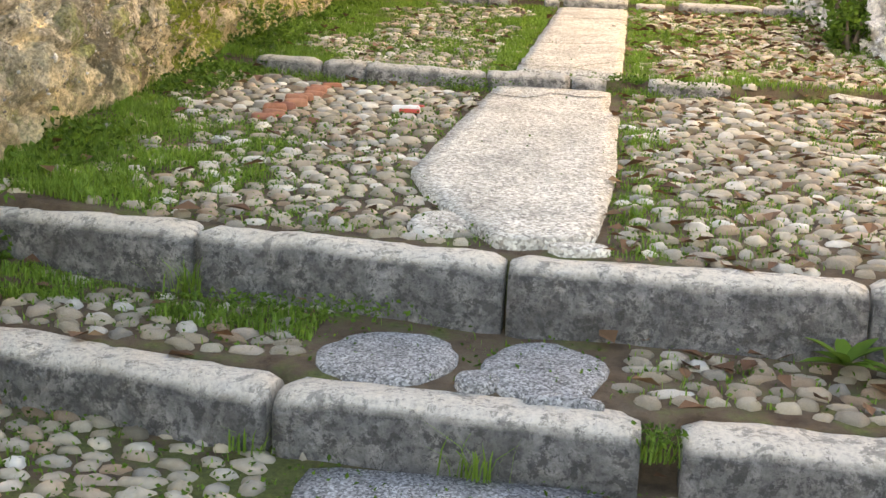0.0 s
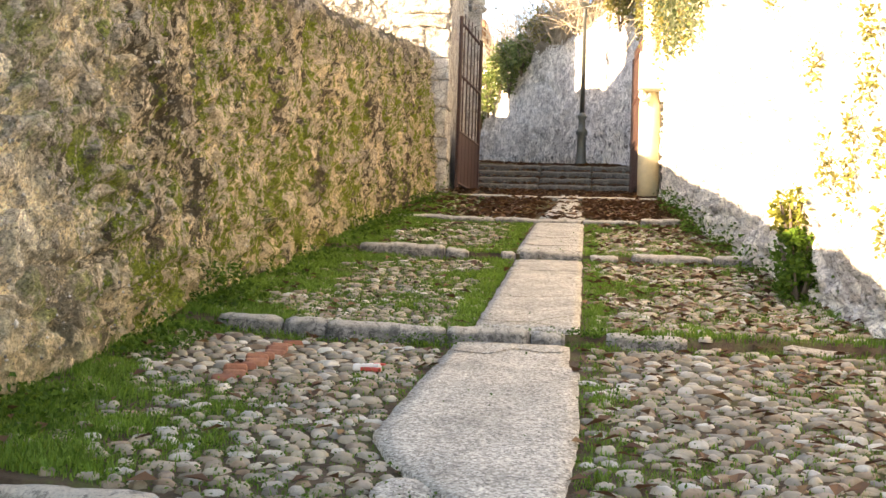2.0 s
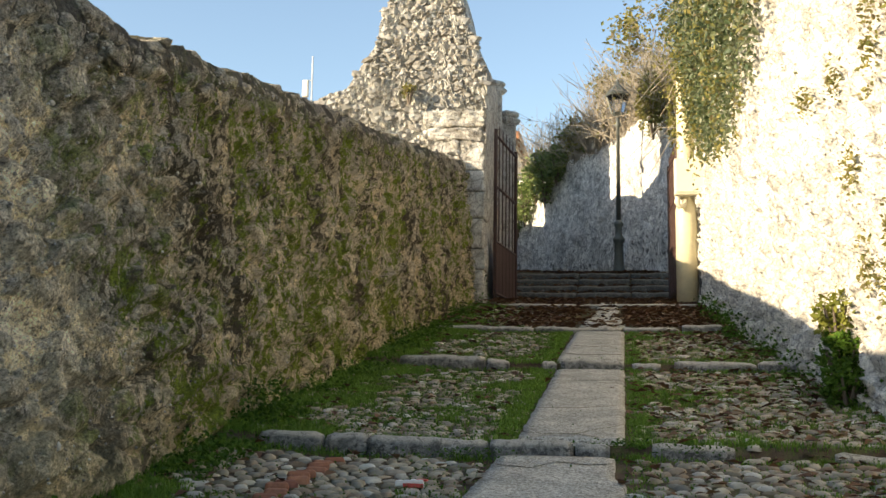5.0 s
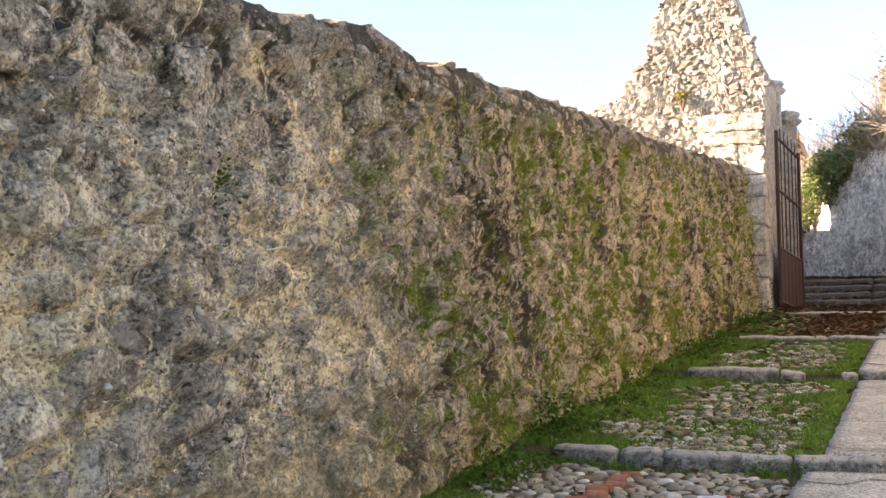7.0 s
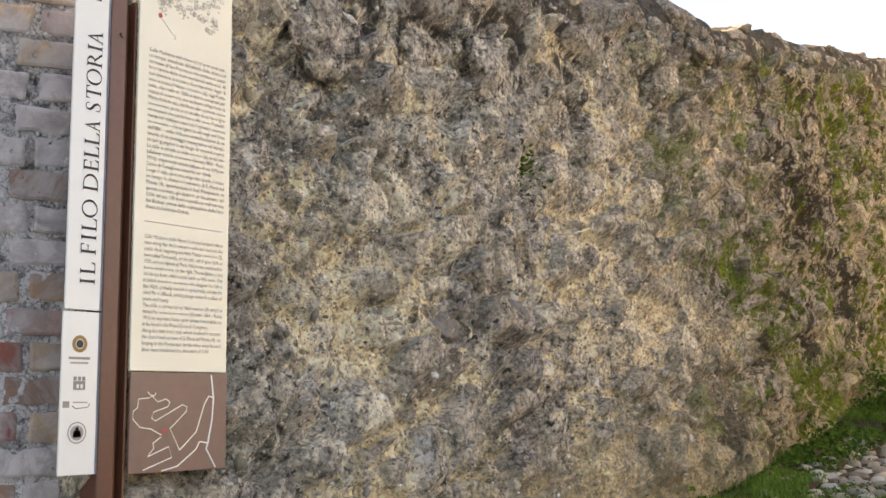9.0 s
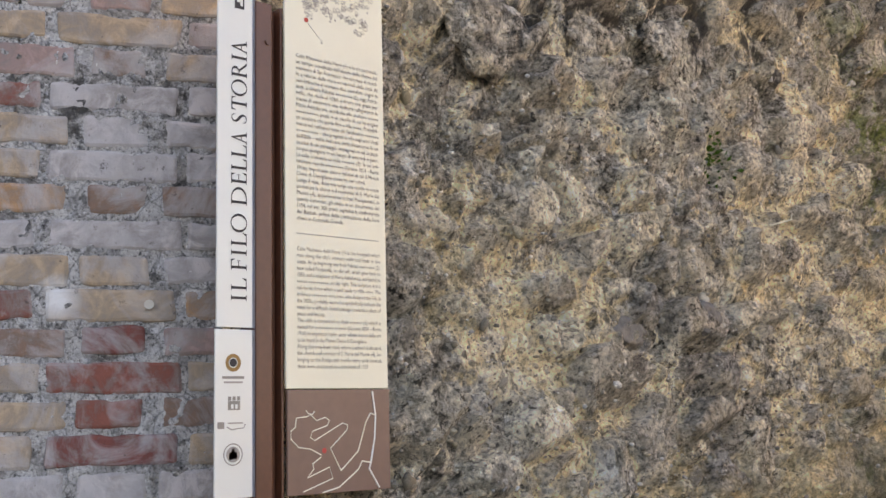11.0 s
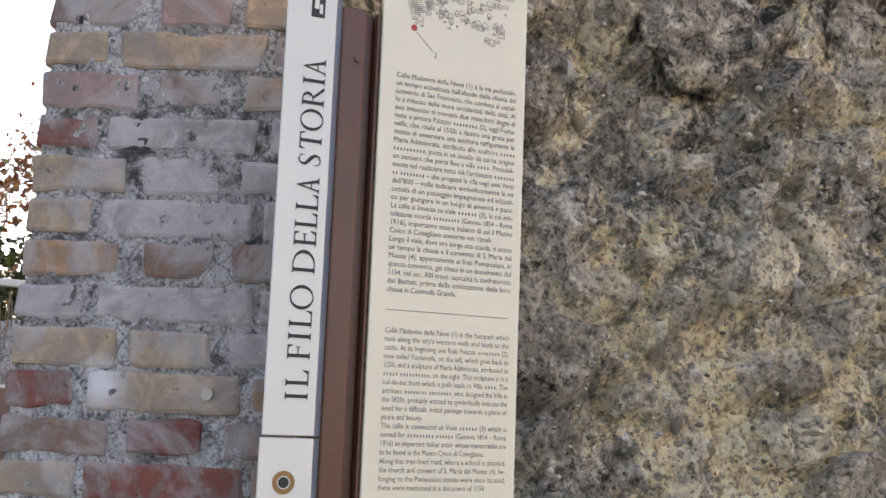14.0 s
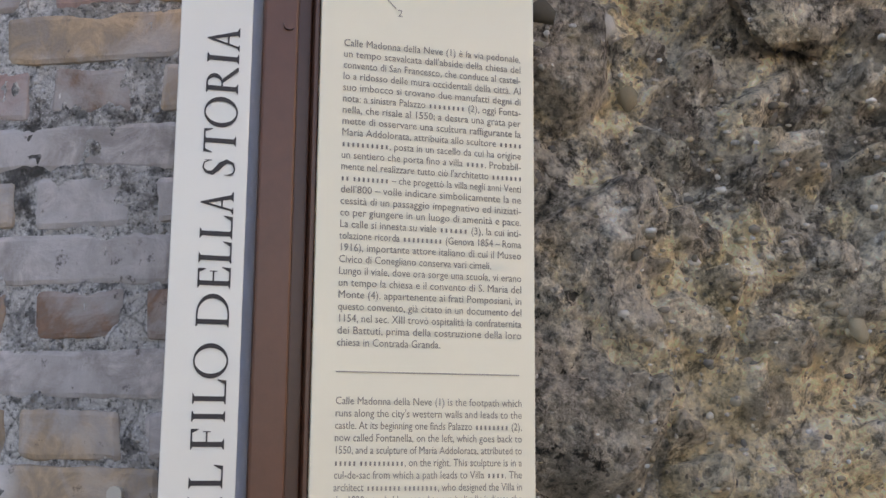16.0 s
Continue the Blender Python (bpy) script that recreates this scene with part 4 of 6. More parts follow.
SEEN = [(BUFF, DARKRED := (0.17, 0.042, 0.032), BUFF), (BUFF, REDB, BROWNB), (BUFF, REDB, BUFF), (BROWNB, DARKRED, PINK), (REDB, BUFF, ORANGE), (BUFF, BUFF, GREYB), (GREYB, GREYB, GREYB), (ORANGE, BROWNB, BROWNB),
        (BUFF, GREYB, GREYB), (BUFF, GREYB, GREYB), (REDB, GREYB, GREYB), (PINK, BROWNB, BUFF), (BUFF, BUFF, PINK)]
rng = random.Random(7)
course = 0
while True:
    zc = 1.56 + 0.0797 * (course - 16)
    if zc > 2.68:
        break
    k = course - 16
    colours = SEEN[k] if 0 <= k < len(SEEN) else [rng.choice((BUFF, GREYB, REDB, BROWNB, PINK)) for _ in range(3)]
    spans = [(-0.374, -0.243), (-0.224, 0.062), (0.08, 0.24)] if k % 2 == 0 else [(-0.374, -0.18), (-0.15, -0.01), (0.02, 0.24)]
    for (u0, u1), tint in zip(spans, colours):
        u0, u1 = u0 + rng.uniform(-0.008, 0.008) * (u0 > -0.3), u1 + rng.uniform(-0.01, 0.008) * (u1 < 0.2)
        hh, tilt, proud = 0.0345 + rng.uniform(-0.003, 0.003), rng.uniform(-0.004, 0.004), rng.uniform(0.0005, 0.0045)
        bm = bmesh.new()
        box_bm(u0, u1, -0.05, 0, -hh, hh, 0.009, bm)
        # ragged arrises
        bmesh.ops.subdivide_edges(bm, edges=[e for e in bm.edges if abs(e.verts[0].co.x - e.verts[1].co.x) > 0.05], cuts=5)
        for v in bm.verts:
            q = Vector((v.co.x * 20, course * 3.3, v.co.z * 20))
            v.co.z += 0.006 * noise.noise(q) + tilt * (v.co.x - u0) / (u1 - u0)
            v.co.x += 0.007 * noise.noise(q + Vector((9, 0, 0)))
            v.co.y += 0.004 * noise.noise(q * 1.5)
            v.co = pier_point(v.co.x, v.co.y + proud, zc + v.co.z)
        b = part("brick", bm, M_BRICK, pier)
        b.color = (*tint, 1)
    course += 1
PLUG = pier_point(-0.005, 0.012, 1.88)
part("wall_plug", tube_bm([PLUG - PN * 0.03, PLUG], 0.011, 10), M_INK4, pier, "grey round plug")

# ---- information sign ----
SX = -2.335
sign = tagged(empty("information_sign", (SX - 0.03, 1.51, 0.6)), "tall narrow brown-posted information sign with cream panels", "sign")
part("post", box_bm(SX - 0.075, SX - 0.01, 1.476, 1.521, 0.3, 2.567, 0.004), M_BROWN, sign, "dark brown painted steel post")
part("web", box_bm(SX - 0.075, SX - 0.032, 1.5215, 1.541, 0.3, 2.56, 0.002), M_BROWN, sign)
part("flange", box_bm(SX - 0.075, SX - 0.009, 1.5415, 1.5475, 0.3, 2.563, 0.001), M_BROWN, sign)
strip = part("title_strip", box_bm(SX - 0.006, SX, 1.374, 1.462, 1.8165, 2.95, 0.0015), M_PALE, sign, "pale strip with a vertical title")
logos = part("logo_strip", box_bm(SX - 0.006, SX, 1.371, 1.462, 1.457, 1.8125, 0.0015), M_PALE, sign, "pale strip with small emblems")
for z0, z1, s in ((1.8165, 2.95, strip), (1.457, 1.8125, logos)):
    bm = bmesh.new()
    cols = []
    for k in range(7):
        a = math.radians(13 * k)
        y, x = 1.4615 + 0.014 * math.sin(a), SX - 0.001 - 0.016 * (1 - math.cos(a))
        cols.append((bm.verts.new((x, y, z0)), bm.verts.new((x, y, z1))))
    for (a, b), (c, d) in zip(cols, cols[1:]):
        bm.faces.new((a, c, d, b))
    bmesh.ops.solidify(bm, geom=bm.faces[:], thickness=0.002)
    part("folded_edge", bm, M_EDGE, s, "grey rolled metal edge", smooth=True)
panel = part("text_panel", box_bm(SX - 0.008, SX, 1.548, 1.834, 1.685, 2.95, 0.0015), M_CREAM, sign, "cream panel with printed text")
mapp = part("map_panel", box_bm(SX - 0.008, SX, 1.551, 1.837, 1.452, 1.683, 0.0015), M_MAP, sign, "brown map panel")
for z in (2.473, 1.3):
    part("screw", tube_bm([(SX - 0.014, 1.508, z), (SX - 0.006, 1.508, z)], 0.007, 10), M_BROWN, sign)
READ = Matrix(((0, 0, 1, 0), (1, 0, 0, 0), (0, 1, 0, 0), (0, 0, 0, 1)))


def letters(text, size):
    cu = bpy.data.curves.new("letters", "FONT")
    cu.body, cu.size, cu.resolution_u = text, size, 2
    ob = bpy.data.objects.new("letters", cu)
    scene.collection.objects.link(ob)
    bpy.context.view_layer.update()
    me = bpy.data.meshes.new_from_object(ob.evaluated_get(bpy.context.evaluated_depsgraph_get()))
    bpy.data.objects.remove(ob)
    bpy.data.curves.remove(cu)
    return me


def text_line(text, size, width, place, ink, parent, turn=READ, name="text_line"):
    """One printed line. A run of ~ stands for a name and is drawn as a bar. width: justify to this, or None."""
    verts, faces, x = [], [], 0.0
    for piece in [p for p in text.replace("~", "\0~\0").replace("\0\0", "").split("\0") if p]:
        if piece.startswith("~"):
            for _ in piece:
                n = len(verts)
                verts += [(x + 0.14 * size, 0.03 * size, 0), (x + 0.34 * size, 0.03 * size, 0), (x + 0.34 * size, 0.42 * size, 0), (x + 0.14 * size, 0.42 * size, 0)]
                faces.append((n, n + 1, n + 2, n + 3))
                x += 0.52 * size
            continue
        if not piece.strip():
            x += 0.28 * size * len(piece)
            continue
        lead, tail = len(piece) - len(piece.lstrip()), len(piece) - len(piece.rstrip())
        x += 0.28 * size * lead
        me = letters(piece.strip(), size)
        n = len(verts)
        xs = [v.co.x for v in me.vertices]
        verts += [(v.co.x + x, v.co.y, 0) for v in me.vertices]
        faces += [tuple(n + i for i in p.vertices) for p in me.polygons]
        x += max(xs) + 0.06 * size + 0.28 * size * tail
        bpy.data.meshes.remove(me)
    wide = max(v[0] for v in verts)
    f = width / wide if width else 1.0
    m = Matrix.Translation(place) @ turn
    me = mesh_of(name, [m @ Vector((a * f, b, 0)) for a, b, _ in verts], faces)
    return link_mesh(name, me, ink, parent)


LINES_IT = ["Calle Madonna della Neve (1) è la via pedonale,", "un tempo scavalcata dall'abside della chiesa del", "convento di San Francesco, che conduce al castel-", "lo a ridosso delle mura occidentali della città. Al",
            "suo imbocco si trovano due manufatti degni di", "nota: a sinistra Palazzo ~~~~~~~~ (2), oggi Fonta-", "nella, che risale al 1550; a destra una grata per", "mette di osservare una scultura raffigurante la",
            "Maria Addolorata, attribuita allo scultore ~~~~~", "~~~~~~~~~~, posta in un sacello da cui ha origine", "un sentiero che porta fino a villa ~~~~. Probabil-", "mente nel realizzare tutto ciò l'architetto ~~~~~~~",
            "~~ ~~~~~~~~ – che progettò la villa negli anni Venti", "dell'800 – volle indicare simbolicamente la ne", "cessità di un passaggio impegnativo ed iniziati-", "co per giungere in un luogo di amenità e pace.",
            "La calle si innesta su viale ~~~~~~ (3), la cui inti-", "tolazione ricorda ~~~~~~~~~ (Genova 1854 – Roma", "1916), importante attore italiano di cui il Museo", "Civico di Conegliano conserva vari cimeli.",
            "Lungo il viale, dove ora sorge una scuola, vi erano", "un tempo la chiesa e il convento di S. Maria del", "Monte (4), appartenente ai frati Pomposiani, in", "questo convento, già citato in un documento del", "1154, nel sec. XIII trovò ospitalità la confraternita",
            "dei Battuti, prima della costruzione della loro", "chiesa in Contrada Granda."]
LINES_EN = ["Calle Madonna della Neve (1) is the footpath which", "runs along the city's western walls and leads to the", "castle. At its beginning one finds Palazzo ~~~~~~~~ (2),", "now called Fontanella, on the left, which goes back to",
            "1550, and a sculpture of Maria Addolorata, attributed to", "~~~~~ ~~~~~~~~~~, on the right. This sculpture is in a", "cul-de-sac from which a path leads to Villa ~~~~. The", "architect ~~~~~~~~ ~~~~~~~~, who designed the Villa in",
            "the 1820s, probably wanted to symbolically indicate the", "need for a difficult, initial passage towards a place of", "peace and beauty.", "The calle is connected ot Viale ~~~~~~ (3) which is", "named for ~~~~~~~~~ ~~~~~~ (Genova 1854 – Roma",
            "1916) an important Italian actor whose memorabilia are", "to be found in the Museo Civico di Conegliano.", "Along this tree-lined road, where a school is situated,", "the church and convent of S. Maria del Monte (4), be-", "longing to the Pomposian monks were once located,",
            "these were mentioned in a document of 1154"]
SHORT = {19: 0.83, 26: 0.55}
for k, text in enumerate(LINES_IT):
    text_line(text, 0.0136, 0.238 * SHORT.get(k, 1.0), (SX + 0.0012, 1.577, 2.4495 - 0.01472 * k), M_TEXT, panel)
SHORT = {10: 0.32, 14: 0.82, 18: 0.83}
for k, text in enumerate(LINES_EN):
    text_line(text, 0.0133, 0.238 * SHORT.get(k, 1.0), (SX + 0.0012, 1.577, 1.996 - 0.01475 * k), M_INK2, panel)
part("rule", box_bm(SX, SX + 0.0012, 1.577, 1.812, 2.0348, 2.0362), M_INK3, panel)
UPWARD = Matrix(((0, 0, 1, 0), (0, -1, 0, 0), (1, 0, 0, 0), (0, 0, 0, 1)))
# each letter of the title: start and end along the strip, in thousandths of the title's length
TITLE = zip("ILFILODELLASTORIA", (0, 40, 116, 170, 206, 257, 361, 440, 492, 543, 594, 675, 724, 779, 853, 918, 946), (26, 85, 159, 193, 254, 328, 429, 483, 536, 590, 644, 712, 776, 845, 912, 941, 1000))
T0, TL = 1.873, 0.586
STEM, HAIR, CAP = 0.15, 0.05, 0.0388


def band(outer, inner):
    return [(outer[k], outer[k + 1], inner[k + 1], inner[k]) for k in range(len(outer) - 1)]


def arc(cx, cy, rx, ry, a0, a1, n=18):
    return [(cx + rx * math.cos(a0 + (a1 - a0) * k / n), cy + ry * math.sin(a0 + (a1 - a0) * k / n)) for k in range(n + 1)]


def roman(ch, w):
    """A Roman capital with bracketed serifs, one high and w wide, as flat pieces."""
    def rect(x0, x1, y0, y1):
        return [(x0, y0), (x1, y0), (x1, y1), (x0, y1)]

    def foot(x0, x1, y, up):
        return [[(x0 - 0.085, y), (x1 + 0.085, y), (x1 + 0.085, y + 0.025 * up), (x1, y + 0.07 * up), (x0, y + 0.07 * up), (x0 - 0.085, y + 0.025 * up)]]

    def stem(x):
        return [rect(x, x + STEM, 0.02, 0.98)] + foot(x, x + STEM, 0, 1) + foot(x, x + STEM, 1, -1)

    x0 = 0.085
    if ch == "I":
        return stem(w / 2 - STEM / 2)
    if ch in "LFE":
        out = stem(x0)
        if ch in "LE":
            out += [rect(x0 + STEM, w, 0, HAIR), [(w - 0.13, HAIR), (w, HAIR), (w + 0.03, 0.27), (w, 0.27)]]
        if ch in "FE":
            k = w * 0.95
            out += [rect(x0 + STEM, k, 1 - HAIR, 1), [(k - 0.12, 1 - HAIR), (k, 1 - HAIR), (k, 0.76), (k - 0.025, 0.76)], rect(x0 + STEM, k * 0.84, 0.5, 0.5 + HAIR), rect(k * 0.84, k * 0.84 + 0.03, 0.41, 0.64)]
        return out
    if ch == "O":
        return band(arc(w / 2, 0.5, w / 2, 0.525, 0, 6.2832, 36), arc(w / 2, 0.5, w / 2 - STEM * 0.98, 0.475, 0.22, 6.5032, 36))
    if ch == "D":
        return stem(x0) + band(arc(w * 0.4, 0.5, w * 0.6, 0.5, -1.5708, 1.5708), arc(w * 0.4, 0.5, w * 0.6 - STEM, 0.5 - HAIR, -1.5708, 1.5708)) + [rect(x0 + STEM, w * 0.4, 0, HAIR), rect(x0 + STEM, w * 0.4, 1 - HAIR, 1)]
    if ch == "R":
        bowl = band(arc(w * 0.36, 0.74, w * 0.36, 0.26, -1.5708, 1.5708), arc(w * 0.36, 0.74, w * 0.36 - STEM * 0.95, 0.26 - HAIR, -1.5708, 1.5708))
        return stem(x0) + bowl + [rect(x0 + STEM, w * 0.36, 0.48, 0.48 + HAIR), rect(x0 + STEM, w * 0.36, 1 - HAIR, 1), [(w * 0.36, 0.5), (w * 0.36 + STEM, 0.5), (w, 0.03), (w, 0.0), (w * 0.84, 0.0)]]
    if ch == "T":
        return stem(w / 2 - STEM / 2) + [rect(0.02, w - 0.02, 1 - HAIR, 1), [(0, 0.74), (0.03, 0.74), (0.12, 1 - HAIR), (0.02, 1 - HAIR)], [(w - 0.03, 0.74), (w, 0.74), (w - 0.02, 1 - HAIR), (w - 0.12, 1 - HAIR)]]
    if ch == "A":
        top = w * 0.5
        return [[(0.1, 0), (0.1 + HAIR * 1.3, 0), (top + 0.02, 0.95), (top - 0.03, 1.03)], [(w - 0.1 - STEM, 0), (w - 0.1, 0), (top + 0.0, 1.03), (top - 0.05, 0.9)], rect(w * 0.27, w * 0.68, 0.33, 0.33 + HAIR)] + foot(0.1, 0.14, 0, 1) + foot(w - 0.1 - STEM, w - 0.1, 0, 1)
    spine = [(0.88, 0.8), (0.74, 0.95), (0.45, 0.985), (0.2, 0.88), (0.16, 0.7), (0.4, 0.55), (0.68, 0.42), (0.86, 0.25), (0.74, 0.06), (0.42, 0.01), (0.18, 0.06), (0.06, 0.24)]
    wide = [0.03, 0.04, 0.05, 0.09, 0.14, 0.17, 0.17, 0.14, 0.08, 0.05, 0.045, 0.03]
    left, right = [], []
    for k in range(len(spine)):
        p, q = spine[max(0, k - 1)], spine[min(len(spine) - 1, k + 1)]
        dx, dy = (q[0] - p[0]) * w, q[1] - p[1]
        d = math.hypot(dx, dy)
        left.append((spine[k][0] * w - dy / d * wide[k] / 2, spine[k][1] + dx / d * wide[k] / 2))
        right.append((spine[k][0] * w + dy / d * wide[k] / 2, spine[k][1] - dx / d * wide[k] / 2))
    ends = [[(0.86 * w, 0.72), (0.9 * w, 0.72), (0.9 * w, 0.97), (0.86 * w, 0.9)], [(0.04 * w, 0.02), (0.08 * w, 0.1), (0.08 * w, 0.32), (0.04 * w, 0.32)]]
    return band(left, right) + ends


for ch, a, b in TITLE:
    a, b = T0 + TL * a / 1000, T0 + TL * b / 1000
    bm = bmesh.new()
    for k, piece in enumerate(roman(ch, (b - a) / CAP)):
        lift = SX + 0.0012 + 0.00006 * (k % 3) + 0.0001 * (len(piece) > 4)
        bm.faces.new([bm.verts.new((lift, 1.4465 - v * CAP, a + u * CAP)) for u, v in piece])
    part("letter", bm, M_INK, strip)


def disc(y, z, r0, r1, ink, parent, name="emblem", n=24):
    bm = bmesh.new()
    a = [bm.verts.new((SX + 0.001, y + r0 * math.cos(2 * math.pi * k / n), z + r0 * math.sin(2 * math.pi * k / n))) for k in range(n)]
    b = [bm.verts.new((SX + 0.001, y + r1 * math.cos(2 * math.pi * k / n), z + r1 * math.sin(2 * math.pi * k / n))) for k in range(n)]
    for k in range(n):
        bm.faces.new((a[k], a[(k + 1) % n], b[(k + 1) % n], b[k]))
    return part(name, bm, ink, parent)


def mark(y0, y1, z0, z1, ink, parent, name="mark", lift=0.001):
    return part(name, box_bm(SX - 0.001, SX + lift, y0, y1, z0, z1), ink, parent)


mark(1.416, 1.44, 2.532, 2.578, M_INK, strip, name="emblem")
mark(1.421, 1.429, 2.547, 2.572, M_PALE, strip, lift=0.0014)
mark(1.43, 1.436, 2.539, 2.556, M_PALE, strip, lift=0.0014)
disc(1.414, 1.741, 0.0001, 0.009, M_INK, logos)
disc(1.414, 1.741, 0.011, 0.019, M_GOLD, logos)
mark(1.388, 1.441, 1.707, 1.7125, M_INK2, logos)
mark(1.392, 1.437, 1.6975, 1.7015, M_INK3, logos)
mark(1.402, 1.431, 1.641, 1.66, M_INK2, logos)
for k in range(3):
    mark(1.402 + 0.011 * k, 1.409 + 0.011 * k, 1.661, 1.6695, M_INK2, logos)
for k in range(2):
    mark(1.409 + 0.01 * k, 1.4145 + 0.01 * k, 1.644, 1.653, M_PALE, logos, lift=0.0016)
mark(1.377, 1.393, 1.602, 1.616, M_INK2, logos)
mark(1.402, 1.438, 1.612, 1.615, M_INK3, logos)
part("mark", tube_bm([(SX + 0.0004, 1.4, 1.606), (SX + 0.0004, 1.41, 1.6), (SX + 0.0004, 1.44, 1.603), (SX + 0.0004, 1.444, 1.611)], 0.0012, 4), M_INK2, logos)
disc(1.414, 1.548, 0.021, 0.0235, M_INK2, logos)
disc(1.414, 1.548, 0.0001, 0.0165, M_INK3, logos)
mark(1.404, 1.424, 1.538, 1.553, M_INK2, logos)
mark(1.411, 1.418, 1.553, 1.561, M_INK2, logos)


def road(points, r=0.0016, ink=None):
    pts = [(SX + 0.0002, 1.551 + 0.286 * a, 1.452 + 0.231 * b) for a, b in points]
    return part("road_line", tube_bm(pts, r, 4), ink or M_CREAM, mapp)


road([(0.17, 0.8), (0.19, 0.77), (0.23, 0.76), (0.25, 0.79)])
road([(0.31, 0.37), (0.21, 0.43), (0.1, 0.45), (0.03, 0.53), (0.03, 0.61), (0.07, 0.64), (0.08, 0.73), (0.18, 0.74), (0.21, 0.76), (0.27, 0.7), (0.35, 0.73), (0.39, 0.7), (0.37, 0.65), (0.23, 0.6), (0.21, 0.54), (0.25, 0.51), (0.52, 0.67), (0.57, 0.65), (0.56, 0.6), (0.4, 0.43), (0.5, 0.21)])
road([(0.5, 0.21), (0.67, 0.39), (0.75, 0.67), (0.8, 0.76), (0.85, 0.74)], 0.002)
road([(0.82, 0.98), (0.85, 0.74), (0.84, 0.51), (0.8, 0.28), (0.78, 0.21), (0.88, 0.02)], 0.0026, M_PALE)
road([(0.8, 0.27), (0.71, 0.29), (0.67, 0.21), (0.48, 0.05), (0.32, 0.01)], 0.002)
road([(0.31, 0.35), (0.23, 0.29), (0.24, 0.24), (0.18, 0.16), (0.39, 0.25), (0.42, 0.14), (0.14, 0.03)])
disc(1.551 + 0.286 * 0.34, 1.452 + 0.231 * 0.41, 0.0001, 0.006, M_RED, mapp, "map_pin")
# sketch of the old town at the head of the text panel
sk = random.Random(3)
verts, faces = [], []


def stroke(y0, z0, y1, z1, w=0.0006):
    d = math.hypot(y1 - y0, z1 - z0) or 1.0
    ny, nz, n = -(z1 - z0) / d * w, (y1 - y0) / d * w, len(verts)
    lift = SX + 0.0006 + 0.00005 * (n % 7)
    verts.extend([(lift, y0 - ny, z0 - nz), (lift, y1 - ny, z1 - nz), (lift, y1 + ny, z1 + nz), (lift, y0 + ny, z0 + nz)])
    faces.append((n, n + 1, n + 2, n + 3))


# hatched stairs, then rows of little gabled houses, then trees
for k in range(26):
    stroke(1.572 + 0.0011 * k, 2.66 - 0.0036 * k, 1.6 + 0.0011 * k, 2.668 - 0.0036 * k)
for k in range(150):
    y, z = 1.592 + 0.2 * sk.random(), 2.535 + 0.2 * sk.random()
    if z < 2.533 + 0.028 * abs(math.sin((y - 1.575) * 17)):
        continue
    w, h = sk.uniform(0.006, 0.014), sk.uniform(0.004, 0.009)
    stroke(y, z, y, z + h), stroke(y + w, z, y + w, z + h), stroke(y, z, y + w, z), stroke(y, z + h, y + w * 0.4, z + h * 1.6), stroke(y + w * 0.4, z + h * 1.6, y + w, z + h)
    for i in range(3):
        stroke(y + w * (0.2 + 0.25 * i), z + 0.3 * h, y + w * (0.2 + 0.25 * i), z + 0.6 * h, 0.0008)
for k in range(70):
    y, z = 1.6 + 0.19 * sk.random(), 2.55 + 0.18 * sk.random()
    for i in range(5):
        a = sk.uniform(0, 6.28)
        stroke(y, z, y + 0.004 * math.cos(a), z + 0.004 * math.sin(a), 0.0007)
tagged(link_mesh("town_sketch", mesh_of("town_sketch", verts, faces), M_INK3, panel), "fine ink drawing of an old town", kind="stuff")
for y in (1.655, 1.69, 1.735):
    part("leader_line", tube_bm([(SX + 0.0005, y, 2.62), (SX + 0.0005, y + 0.002, 2.8)], 0.0006, 4), M_INK3, panel)
disc(1.607, 2.545, 0.0001, 0.006, M_RED, panel, "map_pin")
part("leader_line", tube_bm([(SX + 0.0005, 1.612, 2.538), (SX + 0.0005, 1.645, 2.507)], 0.0006, 4), M_INK3, panel)
text_line("2", 0.014, None, (SX + 0.0012, 1.647, 2.496), M_INK2, panel)


# ---- cracks in the concrete path ----
def crack(points, width):
    pts = [Vector((x, y, ground_z(x, y, False) + 0.0375)) for x, y in points]
    fine = []
    for a, b in zip(pts, pts[1:]):
        for k in range(6):
            p = a.lerp(b, k / 6)
            fine.append(p + Vector((0.012 * noise.noise(p * 17), 0.02 * noise.noise(p * 13), 0)))
    verts, faces = [], []
    for k, p in enumerate(fine):
        w = width * (0.5 + 0.8 * abs(noise.noise(p * 31)))
        verts += [(p.x, p.y - w, p.z - 0.001), (p.x, p.y, p.z + 0.001), (p.x, p.y + w, p.z - 0.001)]
    for k in range(len(fine) - 1):
        faces += [(3 * k, 3 * k + 3, 3 * k + 4, 3 * k + 1), (3 * k + 1, 3 * k + 4, 3 * k + 5, 3 * k + 2)]
    return tagged(link_mesh("path_crack", mesh_of("path_crack", verts, faces), M_SOIL), "dark soil-filled crack across the concrete", "crack", kind="structure")


crack([(-0.62, 6.62), (-0.45, 6.56), (-0.3, 6.58), (-0.15, 6.78), (-0.02, 6.92)], 0.012)
crack([(-0.6, 7.6), (-0.3, 7.62), (-0.02, 7.78)], 0.006)
crack([(-0.3, 6.58), (-0.22, 6.5), (-0.16, 6.46)], 0.012)
crack([(-0.6, 10.75), (-0.4, 10.55), (-0.2, 10.62), (-0.02, 10.6)], 0.02)
crack([(-0.6, 11.6), (-0.35, 11.4), (-0.1, 11.5)], 0.014)
